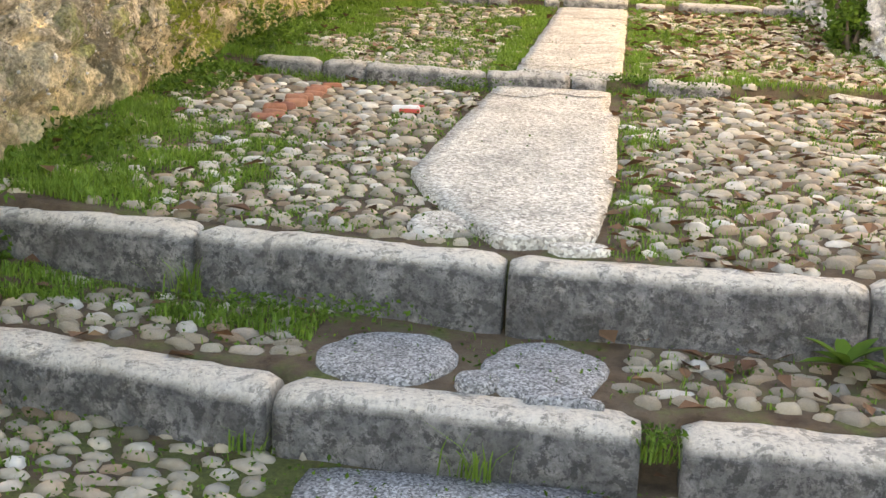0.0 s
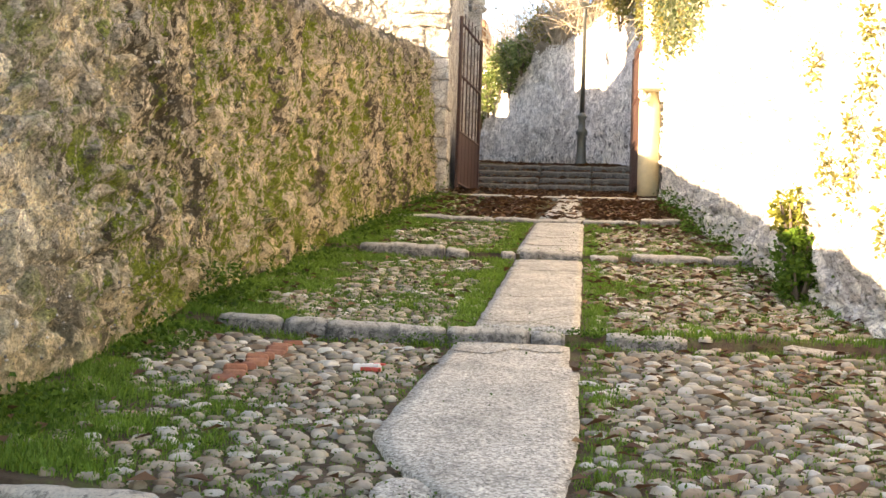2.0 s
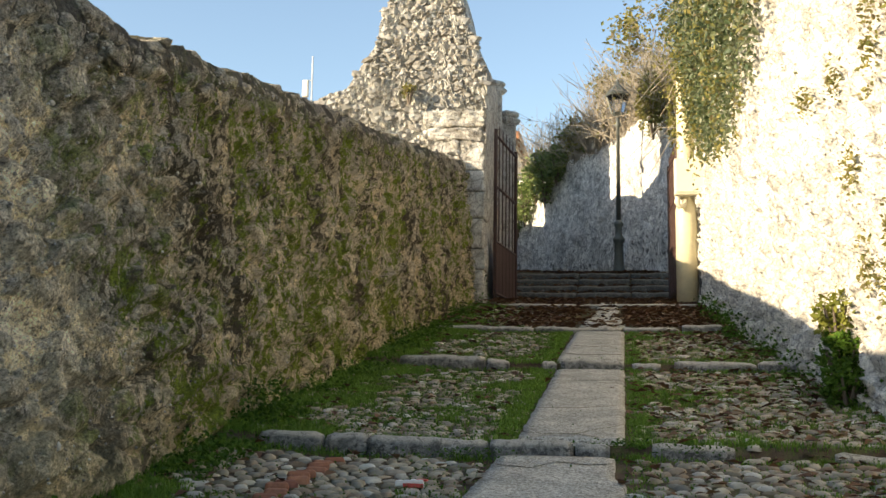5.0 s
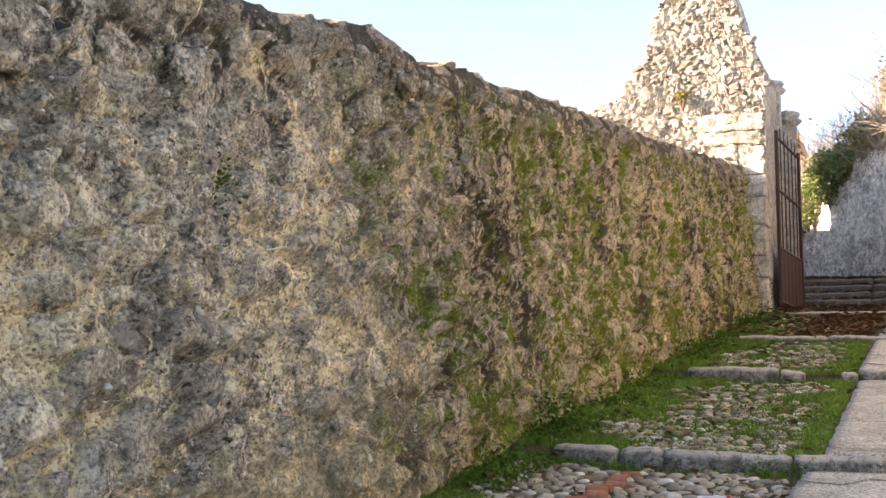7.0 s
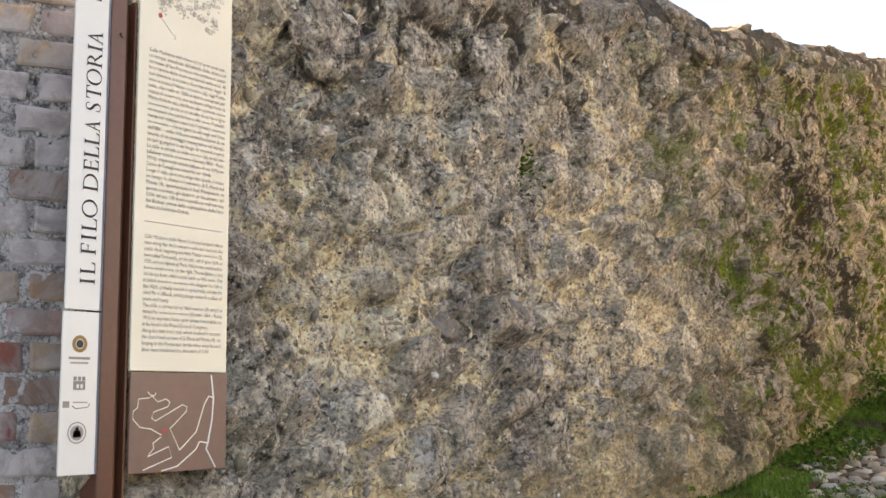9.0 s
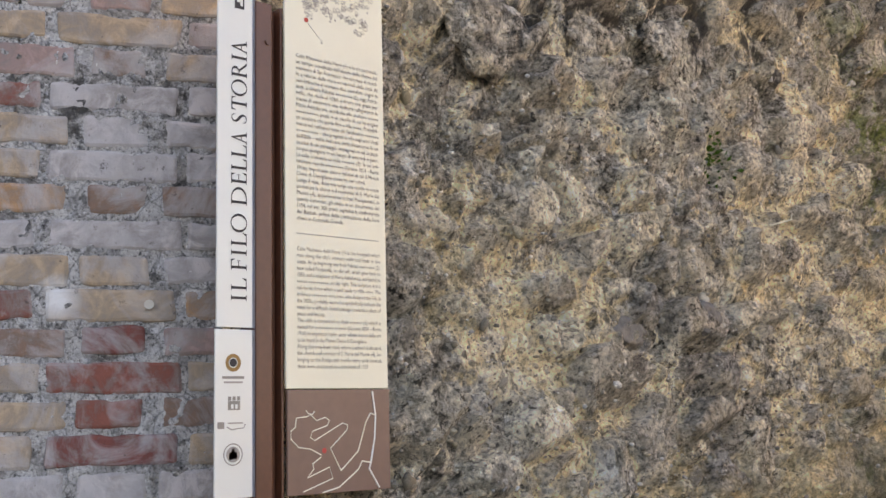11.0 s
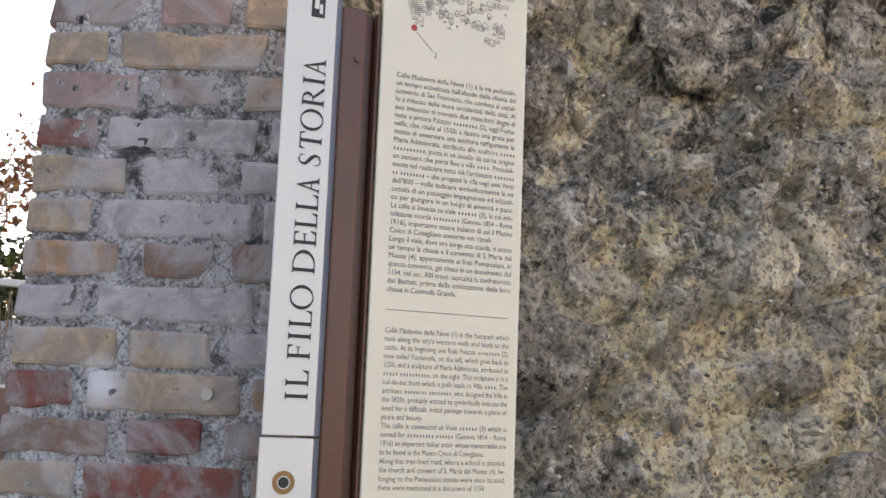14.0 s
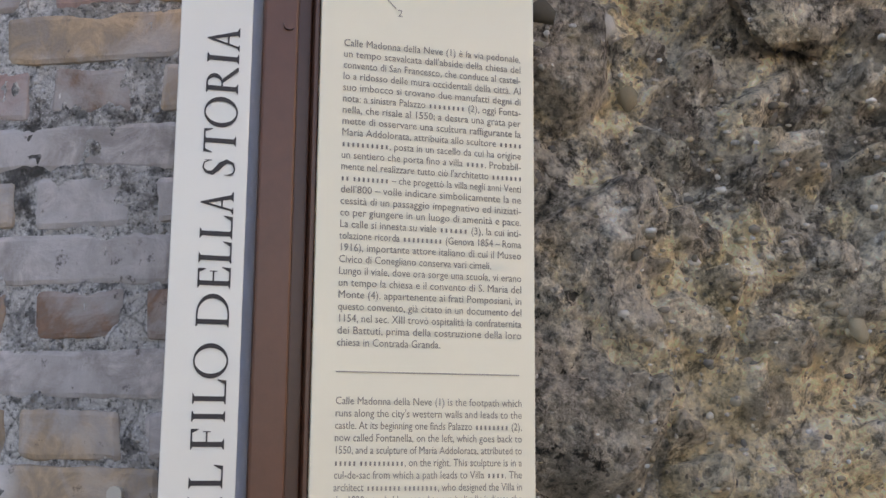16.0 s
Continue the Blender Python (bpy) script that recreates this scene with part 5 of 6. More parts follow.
crack([(-0.72, 5.98), (-0.5, 5.9), (-0.38, 6.08), (-0.2, 6.0), (-0.08, 6.05)], 0.014)


# ---- loose and growing things ----
def leaf_sheet(name, places, size, material, parent=None, label="", category="", seed=1, droop=0.0, slim=0.62):
    """Many small folded leaves at the given places."""
    r = random.Random(seed)
    verts, faces = [], []
    for p in places:
        s = size * r.uniform(0.6, 1.35)
        a = Vector((r.gauss(0, 1), r.gauss(0, 1), r.gauss(0, 0.7) - droop)).normalized()
        b = a.cross(Vector((r.gauss(0, 1), r.gauss(0, 1), r.gauss(0, 1)))).normalized() * s * slim * 0.5
        n = a.cross(b).normalized() * s * 0.12
        p, a = Vector(p), a * s
        k = len(verts)
        verts += [p, p + a * 0.45 + b + n, p + a, p + a * 0.45 - b + n]
        faces += [(k, k + 1, k + 2), (k, k + 2, k + 3)]
    ob = link_mesh(name, mesh_of(name, verts, faces), material, parent)
    if parent is None:
        tagged(ob, label, category, kind="stuff")
    return ob


def blades(name, places, low, high, material, label, category, seed=1, wide=0.006, lean=0.5):
    r = random.Random(seed)
    verts, faces = [], []
    for x, y, z in places:
        h, a, w = r.uniform(low, high), r.uniform(0, 6.283), wide * r.uniform(0.6, 1.4)
        t = r.uniform(0.1, lean) * h
        dx, dy, sx, sy = math.cos(a) * t, math.sin(a) * t, -math.sin(a) * w / 2, math.cos(a) * w / 2
        k = len(verts)
        verts += [(x - sx, y - sy, z - 0.01), (x + sx, y + sy, z - 0.01), (x + sx * 0.8 + dx * 0.35, y + sy * 0.8 + dy * 0.35, z + h * 0.6), (x - sx * 0.8 + dx * 0.35, y - sy * 0.8 + dy * 0.35, z + h * 0.6), (x + dx, y + dy, z + h * 0.92)]
        faces += [(k, k + 1, k + 2, k + 3), (k + 3, k + 2, k + 4)]
    ob = link_mesh(name, mesh_of(name, verts, faces), material)
    return tagged(ob, label, category, kind="stuff")


def path_edges(y):
    if y < 2.6:
        return -0.75, 0.05
    if y < 3.3:
        return -0.8, 0.0
    if y < 6.3:
        l = lerp_path([(3.5, -0.36), (3.7, -0.5), (4.0, -0.68), (4.3, -0.8), (5.2, -0.76), (6.1, -0.71)], y)
        return l, -0.03
    return -0.62, -0.02


def east_foot(y):
    return lerp_path([(-6, 2.2), (2, 2.02), (5.5, 1.83), (8, 1.6), (12, 1.38), (18.7, 1.22)], y)


def n2(x, y, s, o=0.0):
    return noise.noise(Vector((x * s + o, y * s - o, o)))


def grassy(x, y):
    """How thickly grass grows, 0 to 1."""
    l, r = path_edges(y)
    g = (0.1 if x < 0 else 0.08) + 0.55 * max(0, n2(x, y, 1.3, 4.0)) + 0.4 * max(0, n2(x, y, 4, 9.0))
    west = x + 2.4
    if y > 3.3:
        g += (0.6 + 1.2 * n2(x, y, 2.4, 12.0)) * max(0, 1.0 - west * (0.85 if y < 5.2 else 1.8 if y < 6.3 else 1.15))
        if 3.4 < y < 4.9 and x < -1.2:
            g += 0.26 * min(1.0, (-1.2 - x) / 0.5) * (0.7 + 2.2 * n2(x, y, 3.2, 31.0))
        if 5.15 < y < 6.2 and -2.05 < x < -1.1:
            g *= 0.12
        g += 0.5 * max(0, 1 - abs(x - l + 0.1) / 0.16) * (y > 6.4)
        g += 0.35 * max(0, 1 - abs(x - r - 0.1) / 0.14)
        g += 0.3 * max(0, 1 - (east_foot(y) - x) / 0.4)
    else:
        g = 0.1 + 0.25 * max(0, n2(x, y, 2.1, 1.0)) + (0.55 if -1.4 < x < -0.75 and 3.0 < y - skew(x, y) < 3.26 else 0)
        if -0.85 < x < 0.06:
            g = 0.06
    if x < l and y > 6.4:
        g += 0.14 + 0.3 * max(0, n2(x, y, 1.6, 23.0))
    if x > 0 and y > 6.4:
        g += 0.16 + 0.3 * max(0, n2(x, y, 2.0, 17.0))
    if l - 0.01 < x < r + 0.01 and y > 3.45:
        g = 0.02
    if any(k - 0.1 < y < k + 0.2 for k in KERB_Y[2:5]):
        g += 0.35
    if y > 13.5:
        g *= 0.35 if x > -1.2 else 0.9
    if y > 17.5:
        g *= 0.25
    return max(0.0, min(1.0, g))


def cobble_shape(k):
    r = random.Random(k + 40)
    n = 10
    rad = [1 + 0.3 * r.uniform(-1, 1) + 0.12 * math.cos(2 * (2 * math.pi * i / n) + k) for i in range(n)]
    verts = []
    for f, h in ((0.96, -0.5), (1.0, 0.15), (0.86, 0.62), (0.5, 0.92)):
        verts += [(f * rad[i] * math.cos(2 * math.pi * i / n), f * rad[i] * math.sin(2 * math.pi * i / n), h + 0.13 * r.uniform(-1, 1)) for i in range(n)]
    verts.append((0.05 * r.uniform(-1, 1), 0.05 * r.uniform(-1, 1), 1.0))
    faces = [(j * n + i, j * n + (i + 1) % n, (j + 1) * n + (i + 1) % n, (j + 1) * n + i) for j in range(3) for i in range(n)]
    faces += [(3 * n + i, 3 * n + (i + 1) % n, 4 * n) for i in range(n)]
    return verts, faces


COBBLES = [cobble_shape(k) for k in range(9)]
COBBLE_MESHES = []
for k, (v, f) in enumerate(COBBLES):
    me = mesh_of("cobble", v, f, True)
    me.materials.append(M_COBBLE)
    COBBLE_MESHES.append(me)
cobbled = tagged(empty("cobbled_paving"), "rounded river cobbles bedded in soil and grass", "paving", kind="structure")
rc = random.Random(11)
spots = []
y = -4.0
while y < 17.4:
    far = y > 8
    dy = 0.066 if not far else 0.11
    x = -2.32 + rc.uniform(0, 0.08)
    while x < east_foot(y) - 0.05:
        dx = rc.uniform(0.07, 0.125) * (1.0 if not far else 1.25)
        px, py = x + dx / 2, y + rc.uniform(-0.02, 0.02)
        x += dx
        l, r = path_edges(py)
        ys = py - skew(px, py)
        if any(k - 0.03 < ys < k + 0.2 for k in KERB_Y[:2]) or any(k - 0.06 < ys < k + 0.17 and not (k == 6.3 and (0.6 < px < 1.07 or px > 1.48)) for k in KERB_Y[2:6]):
            continue
        if (y > 3.4 or y < 2.66) and l - 0.05 < px < r + 0.05:
            continue
        if 2.66 < ys < 3.3 and -0.86 < px < 0.06:
            continue
        if rc.random() < 1.2 * grassy(px, py) - 0.3 + (0.25 if py > 10.5 else 0):
            continue
        spots.append((px, py, dx * rc.uniform(0.36, 0.5), dy * rc.uniform(0.4, 0.58), rc.uniform(0.014, 0.03), rc.uniform(-0.5, 0.5)))
    y += dy
near = sorted((s for s in spots if 2.7 < s[1] < 5.2), key=lambda s: s[1])[:300]
picked = set(id(s) for s in near)
for s in near:
    px, py, a, b, h, turn = s
    ob = new("cobble", rc.choice(COBBLE_MESHES))
    ob.parent = cobbled
    ob.matrix_basis = Matrix.Translation((px, py, ground_z(px, py) - 0.004)) @ Matrix.Rotation(turn, 4, "Z") @ Matrix.Rotation(rc.uniform(-0.2, 0.2), 4, "X") @ Matrix.Diagonal((a, b, h, 1))
verts, faces = [], []
for s in spots:
    if id(s) in picked:
        continue
    px, py, a, b, h, turn = s
    v, f = rc.choice(COBBLES)
    n, c, sn, z = len(verts), math.cos(turn), math.sin(turn), ground_z(px, py) - 0.004
    verts += [(px + c * a * p[0] - sn * b * p[1], py + sn * a * p[0] + c * b * p[1], z + h * p[2]) for p in v]
    faces += [tuple(n + i for i in q) for q in f]
tagged(link_mesh("cobbles", mesh_of("cobbles", verts, faces, True), M_COBBLE, cobbled), "more river cobbles further up", kind="stuff")

# a diagonal course of red bricks set among the cobbles
edging = tagged(empty("brick_course", (-1.65, 5.2, 1.2)), "diagonal course of worn red bricks among cobbles", "brick edging")
for k in range(11):
    f = k / 10
    cx, cy = -1.67 + 0.06 * f + 0.02 * math.sin(k * 2), 5.12 + 0.95 * f
    bm = box_bm(-0.058, 0.058, -0.036, 0.036, -0.06, 0.032, 0.018)
    bmesh.ops.transform(bm, verts=bm.verts, matrix=Matrix.Translation((cx, cy, ground_z(cx, cy) + 0.004 * (k % 3))) @ Matrix.Rotation(0.35 + 0.1 * math.sin(k * 5), 4, "Z") @ Matrix.Rotation(0.06 * math.sin(k * 3), 4, "Y"))
    part("brick", bm, M_TILE, edging, smooth=False)


def blob_slab(cx, cy, rx, ry, rise, material, label, seed):
    n = 26
    bm = bmesh.new()
    rings = []
    for f, dz in ((1.03, -0.06), (1.0, 0.0), (0.93, 0.008), (0.6, 0.012), (0.25, 0.014)):
        ring = []
        for k in range(n):
            a = 2 * math.pi * k / n
            w = 1 + 0.13 * noise.noise(Vector((math.cos(a) * 1.6, math.sin(a) * 1.6, seed))) + 0.06 * noise.noise(Vector((math.cos(a) * 5, math.sin(a) * 5, seed)))
            x, y = cx + rx * f * w * math.cos(a), cy + ry * f * w * math.sin(a)
            ring.append(bm.verts.new((x, y, ground_z(x, y, False) + rise + dz)))
        rings.append(ring)
    for a, b in zip(rings, rings[1:]):
        for k in range(n):
            bm.faces.new((a[k], a[(k + 1) % n], b[(k + 1) % n], b[k]))
    bm.faces.new(rings[-1])
    return tagged(part("concrete_patch", bm, material, smooth=True), label, "concrete patch", kind="structure")


blob_slab(-0.6, 3.0, 0.2, 0.18, 0.012, M_PATCH, "round grey aggregate concrete patch between kerbs", 1.0)
blob_slab(-0.16, 2.98, 0.17, 0.19, 0.012, M_PATCH, "grey aggregate concrete patch between kerbs", 2.0)
blob_slab(-0.33, 2.86, 0.06, 0.05, 0.02, M_PATCH, "small broken concrete piece", 3.0)
blob_slab(-0.1, 2.77, 0.1, 0.035, 0.02, M_PATCH, "small broken concrete piece", 4.0)
blob_slab(-0.58, 3.68, 0.11, 0.12, 0.015, M_PATH, "cracked off corner of the concrete path", 5.0)
blob_slab(-0.1, 3.5, 0.1, 0.045, 0.012, M_PATH, "cracked off corner of the concrete path", 6.0)

# crushed packet
PX, PY = -1.06, 5.52
packet = tagged(empty("crushed_packet", (PX, PY, ground_z(PX, PY) + 0.02)), "crushed red and white paper packet lying on cobbles", "litter")
bm = box_bm(PX - 0.065, PX + 0.065, PY - 0.035, PY + 0.035, ground_z(PX, PY) + 0.012, ground_z(PX, PY) + 0.045, 0.006)
bmesh.ops.subdivide_edges(bm, edges=bm.edges[:], cuts=2, use_grid_fill=True)
for v in bm.verts:
    v.co += 0.012 * Vector((noise.noise(v.co * 30), noise.noise(v.co * 30 + Vector((5, 5, 5))), noise.noise(v.co * 25)))
part("carton", bm, M_WHITE, packet)
part("red_band", box_bm(PX - 0.03, PX + 0.072, PY - 0.042, PY - 0.03, ground_z(PX, PY) + 0.01, ground_z(PX, PY) + 0.03, 0.003), M_RED, packet, "faded red printed band")
part("flap", box_bm(PX + 0.03, PX + 0.085, PY - 0.02, PY + 0.03, ground_z(PX, PY) + 0.04, ground_z(PX, PY) + 0.05, 0.003), M_RED, packet)

# grass and weeds
rg = random.Random(21)
tufts, weeds = [], []
while len(tufts) < 150000:
    x, y = rg.uniform(-2.42, 1.95), 2.0 + 15.5 * rg.random() ** 1.7
    ys = y - skew(x, y)
    if x > east_foot(y) or any(k - 0.02 < ys < k + 0.2 for k in KERB_Y[:2]) or any(k - 0.02 < ys < k + 0.14 and rg.random() < 0.25 for k in KERB_Y[2:6]):
        continue
    d = grassy(x, y)
    if rg.random() < d * d * 1.1:
        tufts.append((x, y, ground_z(x, y)))
    elif rg.random() < (0.3 if x < 0 else 0.1) * d:
        weeds.append((x, y, ground_z(x, y) + rg.uniform(0.004, 0.03)))
blades("grass", [t for t in tufts if grassy(t[0], t[1]) > 0.6], 0.018, 0.055, M_GRASS, "lush green grass along the wall foot and kerbs", "grass", 3, 0.005, 0.8)
blades("short_grass", [t for t in tufts if grassy(t[0], t[1]) <= 0.6], 0.01, 0.032, M_GRASS, "short green grass between cobbles", "grass", 4, 0.005, 1.0)
leaf_sheet("small_weeds", weeds, 0.016, M_WEED, None, "tiny green weeds between cobbles", "weeds", 5)
foot = []
for k in range(17000):
    y = 3.5 + 14 * rg.random() ** 1.4
    clump = max(0.0, 0.25 + n2(0, y, 1.1, 6.0) + 0.5 * n2(0, y, 3, 2.0))
    if rg.random() > clump:
        continue
    h = rg.random() ** 1.8 * 0.32 * clump
    foot.append((-2.34 + rg.uniform(-0.04, 0.3) * (1 - h * 1.5), y, ground_z(-2.3, y) + h))
leaf_sheet("wall_foot_weeds", foot, 0.036, M_WEED, None, "leafy green weeds growing along the wall foot", "weeds", 6)
foot = []
for k in range(6000):
    y = 5.5 + 12 * rg.random()
    clump = max(0.0, 0.12 + n2(3, y, 1.2, 6.0))
    if rg.random() < clump:
        foot.append((east_foot(y) - rg.uniform(0.0, 0.3), y, ground_z(1.2, y) + rg.random() ** 2 * 0.3))
leaf_sheet("wall_foot_weeds", foot, 0.045, M_WEED, None, "dark green weeds at the foot of the limewashed wall", "weeds", 7)


def tuft(x, y, z, n, high, seed, label="tuft of long grass in the kerb joint"):
    r = random.Random(seed)
    ob = blades("grass_tuft", [(x + r.gauss(0, 0.03), y + r.gauss(0, 0.012), z) for _ in range(n)], high * 0.4, high, M_GRASS, label, "grass tuft", seed, 0.005, 1.1)
    ob["kind"] = "thing"
    return ob


tuft(-1.36, 3.4, 0.72, 45, 0.17, 1)
tuft(-0.28, 2.6, 0.48, 34, 0.17, 2)
tuft(0.14, 2.66, 0.58, 60, 0.1, 3)
tuft(-0.9, 2.66, 0.5, 25, 0.08, 4)


def plant(x, y, z, n, size, label):
    e = tagged(empty("weed_plant", (x, y, z)), label, "weed")
    r = random.Random(int(x * 100 + y * 10))
    for k in range(n):
        a, up = 2 * math.pi * k / n + r.uniform(-0.3, 0.3), r.uniform(0.35, 1.1)
        bm = bmesh.new()
        rows = []
        for i in range(6):
            f = i / 5
            w = size * 0.17 * math.sin(math.pi * min(0.97, 0.12 + 0.85 * f))
            d, h = size * f * math.cos(up * (1 - 0.4 * f)), size * (f * math.sin(up) - 0.35 * f * f)
            c = Vector((x + d * math.cos(a), y + d * math.sin(a), z + h))
            side = Vector((-math.sin(a), math.cos(a), 0)) * w
            rows.append([bm.verts.new(c - side), bm.verts.new(c - Vector((0, 0, w * 0.4))), bm.verts.new(c + side)])
        for p, q in zip(rows, rows[1:]):
            for i in range(2):
                bm.faces.new((p[i], p[i + 1], q[i + 1], q[i]))
        part("leaf", bm, M_WEED, e, smooth=True)


plant(0.66, 3.16, 0.73, 9, 0.14, "broad-leaved green weed against the kerb")
plant(0.78, 3.1, 0.72, 7, 0.11, "broad-leaved green weed against the kerb")

for k, (x, y, z, wide, n) in enumerate(((0.14, 2.68, 0.6, 0.045, 120), (-1.1, 3.2, 0.74, 0.16, 260), (-2.0, 2.75, 0.56, 0.2, 160), (-0.75, 3.18, 0.75, 0.1, 120), (0.35, 6.3, 1.42, 0.12, 180), (-0.85, 6.2, 1.38, 0.14, 160), (0.02, 6.35, 1.44, 0.08, 160))):
    spots_here = [(x + rg.gauss(0, wide), y + rg.gauss(0, 0.035), z + 0.05 * rg.random()) for _ in range(n)]
    leaf_sheet("weed_patch", spots_here, 0.019, M_WEED, None, "low leafy weeds growing against the kerb", "weeds", 70 + k)

# fallen leaves
fallen = []
while len(fallen) < 9500:
    x, y = rg.uniform(-2.3, 1.7), rg.uniform(2.7, 23.5)
    l, r = path_edges(y)
    d = 0.05 + 0.2 * (x > 0) * (0.4 + max(0, n2(x, y, 1.5, 3.0)) * 2)
    if y > 6.3 and x > 0.4:
        d += 0.4 * max(0, n2(x, y, 1.8, 8.0) + 0.25)
    if y > 13.6:
        d = 0.85 if x > -1.5 else 0.25
        if l < x < r and y < 18.5:
            d *= 0.2
    elif l < x < r:
        d *= 0.02
    if x < east_foot(y) and rg.random() < d:
        fallen.append((x, y, ground_z(x, y) + rg.uniform(0.01, 0.045)))
r = random.Random(5)
verts, faces = [], []
for p in fallen:
    s, a = r.uniform(0.02, 0.055) * (1.0 if p[1] < 13 else 1.4), r.uniform(0, 6.283)
    e1, e2 = Vector((math.cos(a), math.sin(a), r.uniform(-0.35, 0.35))) * s, Vector((-math.sin(a), math.cos(a), r.uniform(-0.35, 0.35))) * s * 0.6
    c, k = Vector(p), len(verts)
    verts += [c - e1, c - 0.2 * e1 + e2 + Vector((0, 0, 0.25 * s)), c + e1, c - 0.2 * e1 - e2 + Vector((0, 0, 0.3 * s))]
    faces += [(k, k + 1, k + 2), (k, k + 2, k + 3)]
tagged(link_mesh("fallen_leaves", mesh_of("fallen_leaves", verts, faces), M_DRY), "curled brown dry leaves scattered over the lane", "leaves", kind="stuff")

# ---- ivy and shrubs on the walls ----
ri = random.Random(31)


CREEPER = [(7.45, 4.25, 0.07, 0.2), (6.85, 4.15, 0.06, 0.25), (7.42, 3.95, 0.06, 0.2), (6.6, 3.75, 0.06, 0.15), (7.92, 3.35, 0.06, 0.12), (6.83, 3.4, 0.05, 0.1), (6.85, 3.0, 0.08, 0.15), (7.1, 2.75, 0.06, 0.12), (6.62, 2.6, 0.05, 0.15), (7.25, 2.4, 0.06, 0.1), (7.6, 2.6, 0.05, 0.1), (6.5, 2.1, 0.05, 0.08), (8.3, 4.1, 0.04, 0.08), (9.3, 4.2, 0.05, 0.08)]


def ivy_on_east(strands, y0, y1, low, out, seed):
    """Places of leaves along strands that hang from the crown of the limewashed wall."""
    r = random.Random(seed)
    pts = []
    for _ in range(strands):
        y = r.uniform(y0, y1)
        top = lane(0, y) + 4.75 - 0.5 * r.random() ** 2
        bottom = min(top - 0.2, low(y) + 0.55 * noise.noise(Vector((y * 2.3, seed, 0))) + abs(r.gauss(0, 0.55)))
        lean, thick = r.gauss(0, 0.12), out * r.random() ** 0.7
        n = int((top - bottom) / 0.034)
        for k in range(n):
            f = k / n
            if noise.noise(Vector((y * 3.1, f * 6.0, seed))) > 0.3:
                continue
            yy = y + lean * f + r.gauss(0, 0.05)
            pts.append((east_foot(yy) - 0.04 - thick * (1 - 0.65 * f) * (0.7 + 0.5 * r.random()), yy, top - (top - bottom) * f + r.gauss(0, 0.03)))
    return pts


leaf_sheet("ivy", ivy_on_east(210, 10.6, 18.0, lambda y: lerp_path([(10.6, 6.2), (11.3, 5.0), (13, 4.75), (15, 5.0), (16.5, 5.6), (18, 6.0)], y), 0.6, 3), 0.075, M_IVY, None, "dark and yellowing ivy hanging over the wall", "ivy", 8, 0.7)
leaf_sheet("ivy", ivy_on_east(45, 10.8, 18.6, lambda y: lerp_path([(10.8, 5.8), (12.5, 4.5), (15, 4.8), (18.6, 5.5)], y), 0.75, 5), 0.065, M_YELLOW, None, "yellowing ivy tips hanging over the wall", "ivy", 9, 0.9)
patch = []
for cy, cz, ry, rz in CREEPER:
    for _ in range(5):
        y1, z1 = cy + ri.gauss(0, ry * 0.6), cz + ri.gauss(0, rz * 0.6)
        for _ in range(26):
            y = y1 + ri.gauss(0, 0.035)
            patch.append((east_foot(y) - ri.uniform(0.03, 0.12), y, z1 + ri.gauss(0, 0.06)))
leaf_sheet("wall_creeper", patch, 0.038, M_YELLOW, None, "dry yellow creeper patches on the limewashed wall", "creeper", 10)


def bush(x, y, z, rx, ry, rz, n, size, material, label, name="bush", seed=1, gaps=0.15):
    e = tagged(empty(name, (x, y, z)), label, "bush")
    r = random.Random(seed)
    pts = []
    while len(pts) < n:
        d = Vector((r.gauss(0, 1), r.gauss(0, 1), r.gauss(0, 1))).normalized() * r.random() ** 0.45
        p = Vector((x + d.x * rx, y + d.y * ry, z + rz + d.z * rz))
        if noise.noise(p * (1.2 / max(rx, 0.25)) + Vector((seed, 0, 0))) + 0.4 * noise.noise(p * (3.0 / max(rx, 0.25))) > -gaps * (2 * d.length - 1):
            pts.append(p)
    for k in range(6):
        a = 2 * math.pi * k / 6
        tip = Vector((x + 0.6 * rx * math.cos(a), y + 0.6 * ry * math.sin(a), z + rz * 1.4))
        base = Vector((x, y, z - 0.1))
        part("stem", tube_bm([base, base.lerp(tip, 0.5) + Vector((0, 0, 0.1 * rz)), tip], 0.02 * max(1, rz), 5, None, 0.4), M_BARK, e)
    leaf_sheet("foliage", pts, size, material, e, seed=seed)
    return e


bush(1.5, 8.3, ground_z(1.45, 8.3) - 0.02, 0.17, 0.34, 0.27, 1500, 0.05, M_WEED, "leafy green shrub at the foot of the wall", "shrub", 2, 0.3)
bush(1.47, 8.0, ground_z(1.45, 8.0) - 0.02, 0.16, 0.2, 0.16, 500, 0.05, M_WEED, "low leafy weeds at the foot of the wall", "shrub", 22, 0.3)
bush(1.49, 8.38, ground_z(1.45, 8.4) + 0.4, 0.15, 0.26, 0.2, 700, 0.05, M_SHRUB, "yellow-green shrub tips in the sun", "shrub", 12, 0.35)
for k, (x, y, z, w, h) in enumerate(((-1.75, 28.9, 7.75, 0.3, 0.5), (-2.1, 29.6, 7.3, 0.3, 0.75), (-2.4, 30.3, 7.5, 0.35, 0.6), (-2.75, 30.9, 7.0, 0.35, 0.8), (-3.0, 31.5, 6.7, 0.3, 0.8), (-2.2, 29.9, 8.1, 0.5, 0.35))):
    bush(x, y, z, w, 0.5, h, 800, 0.11, M_HANG, "green ivy clump hanging over the alley wall", "ivy_clump", 30 + k, 0.5)
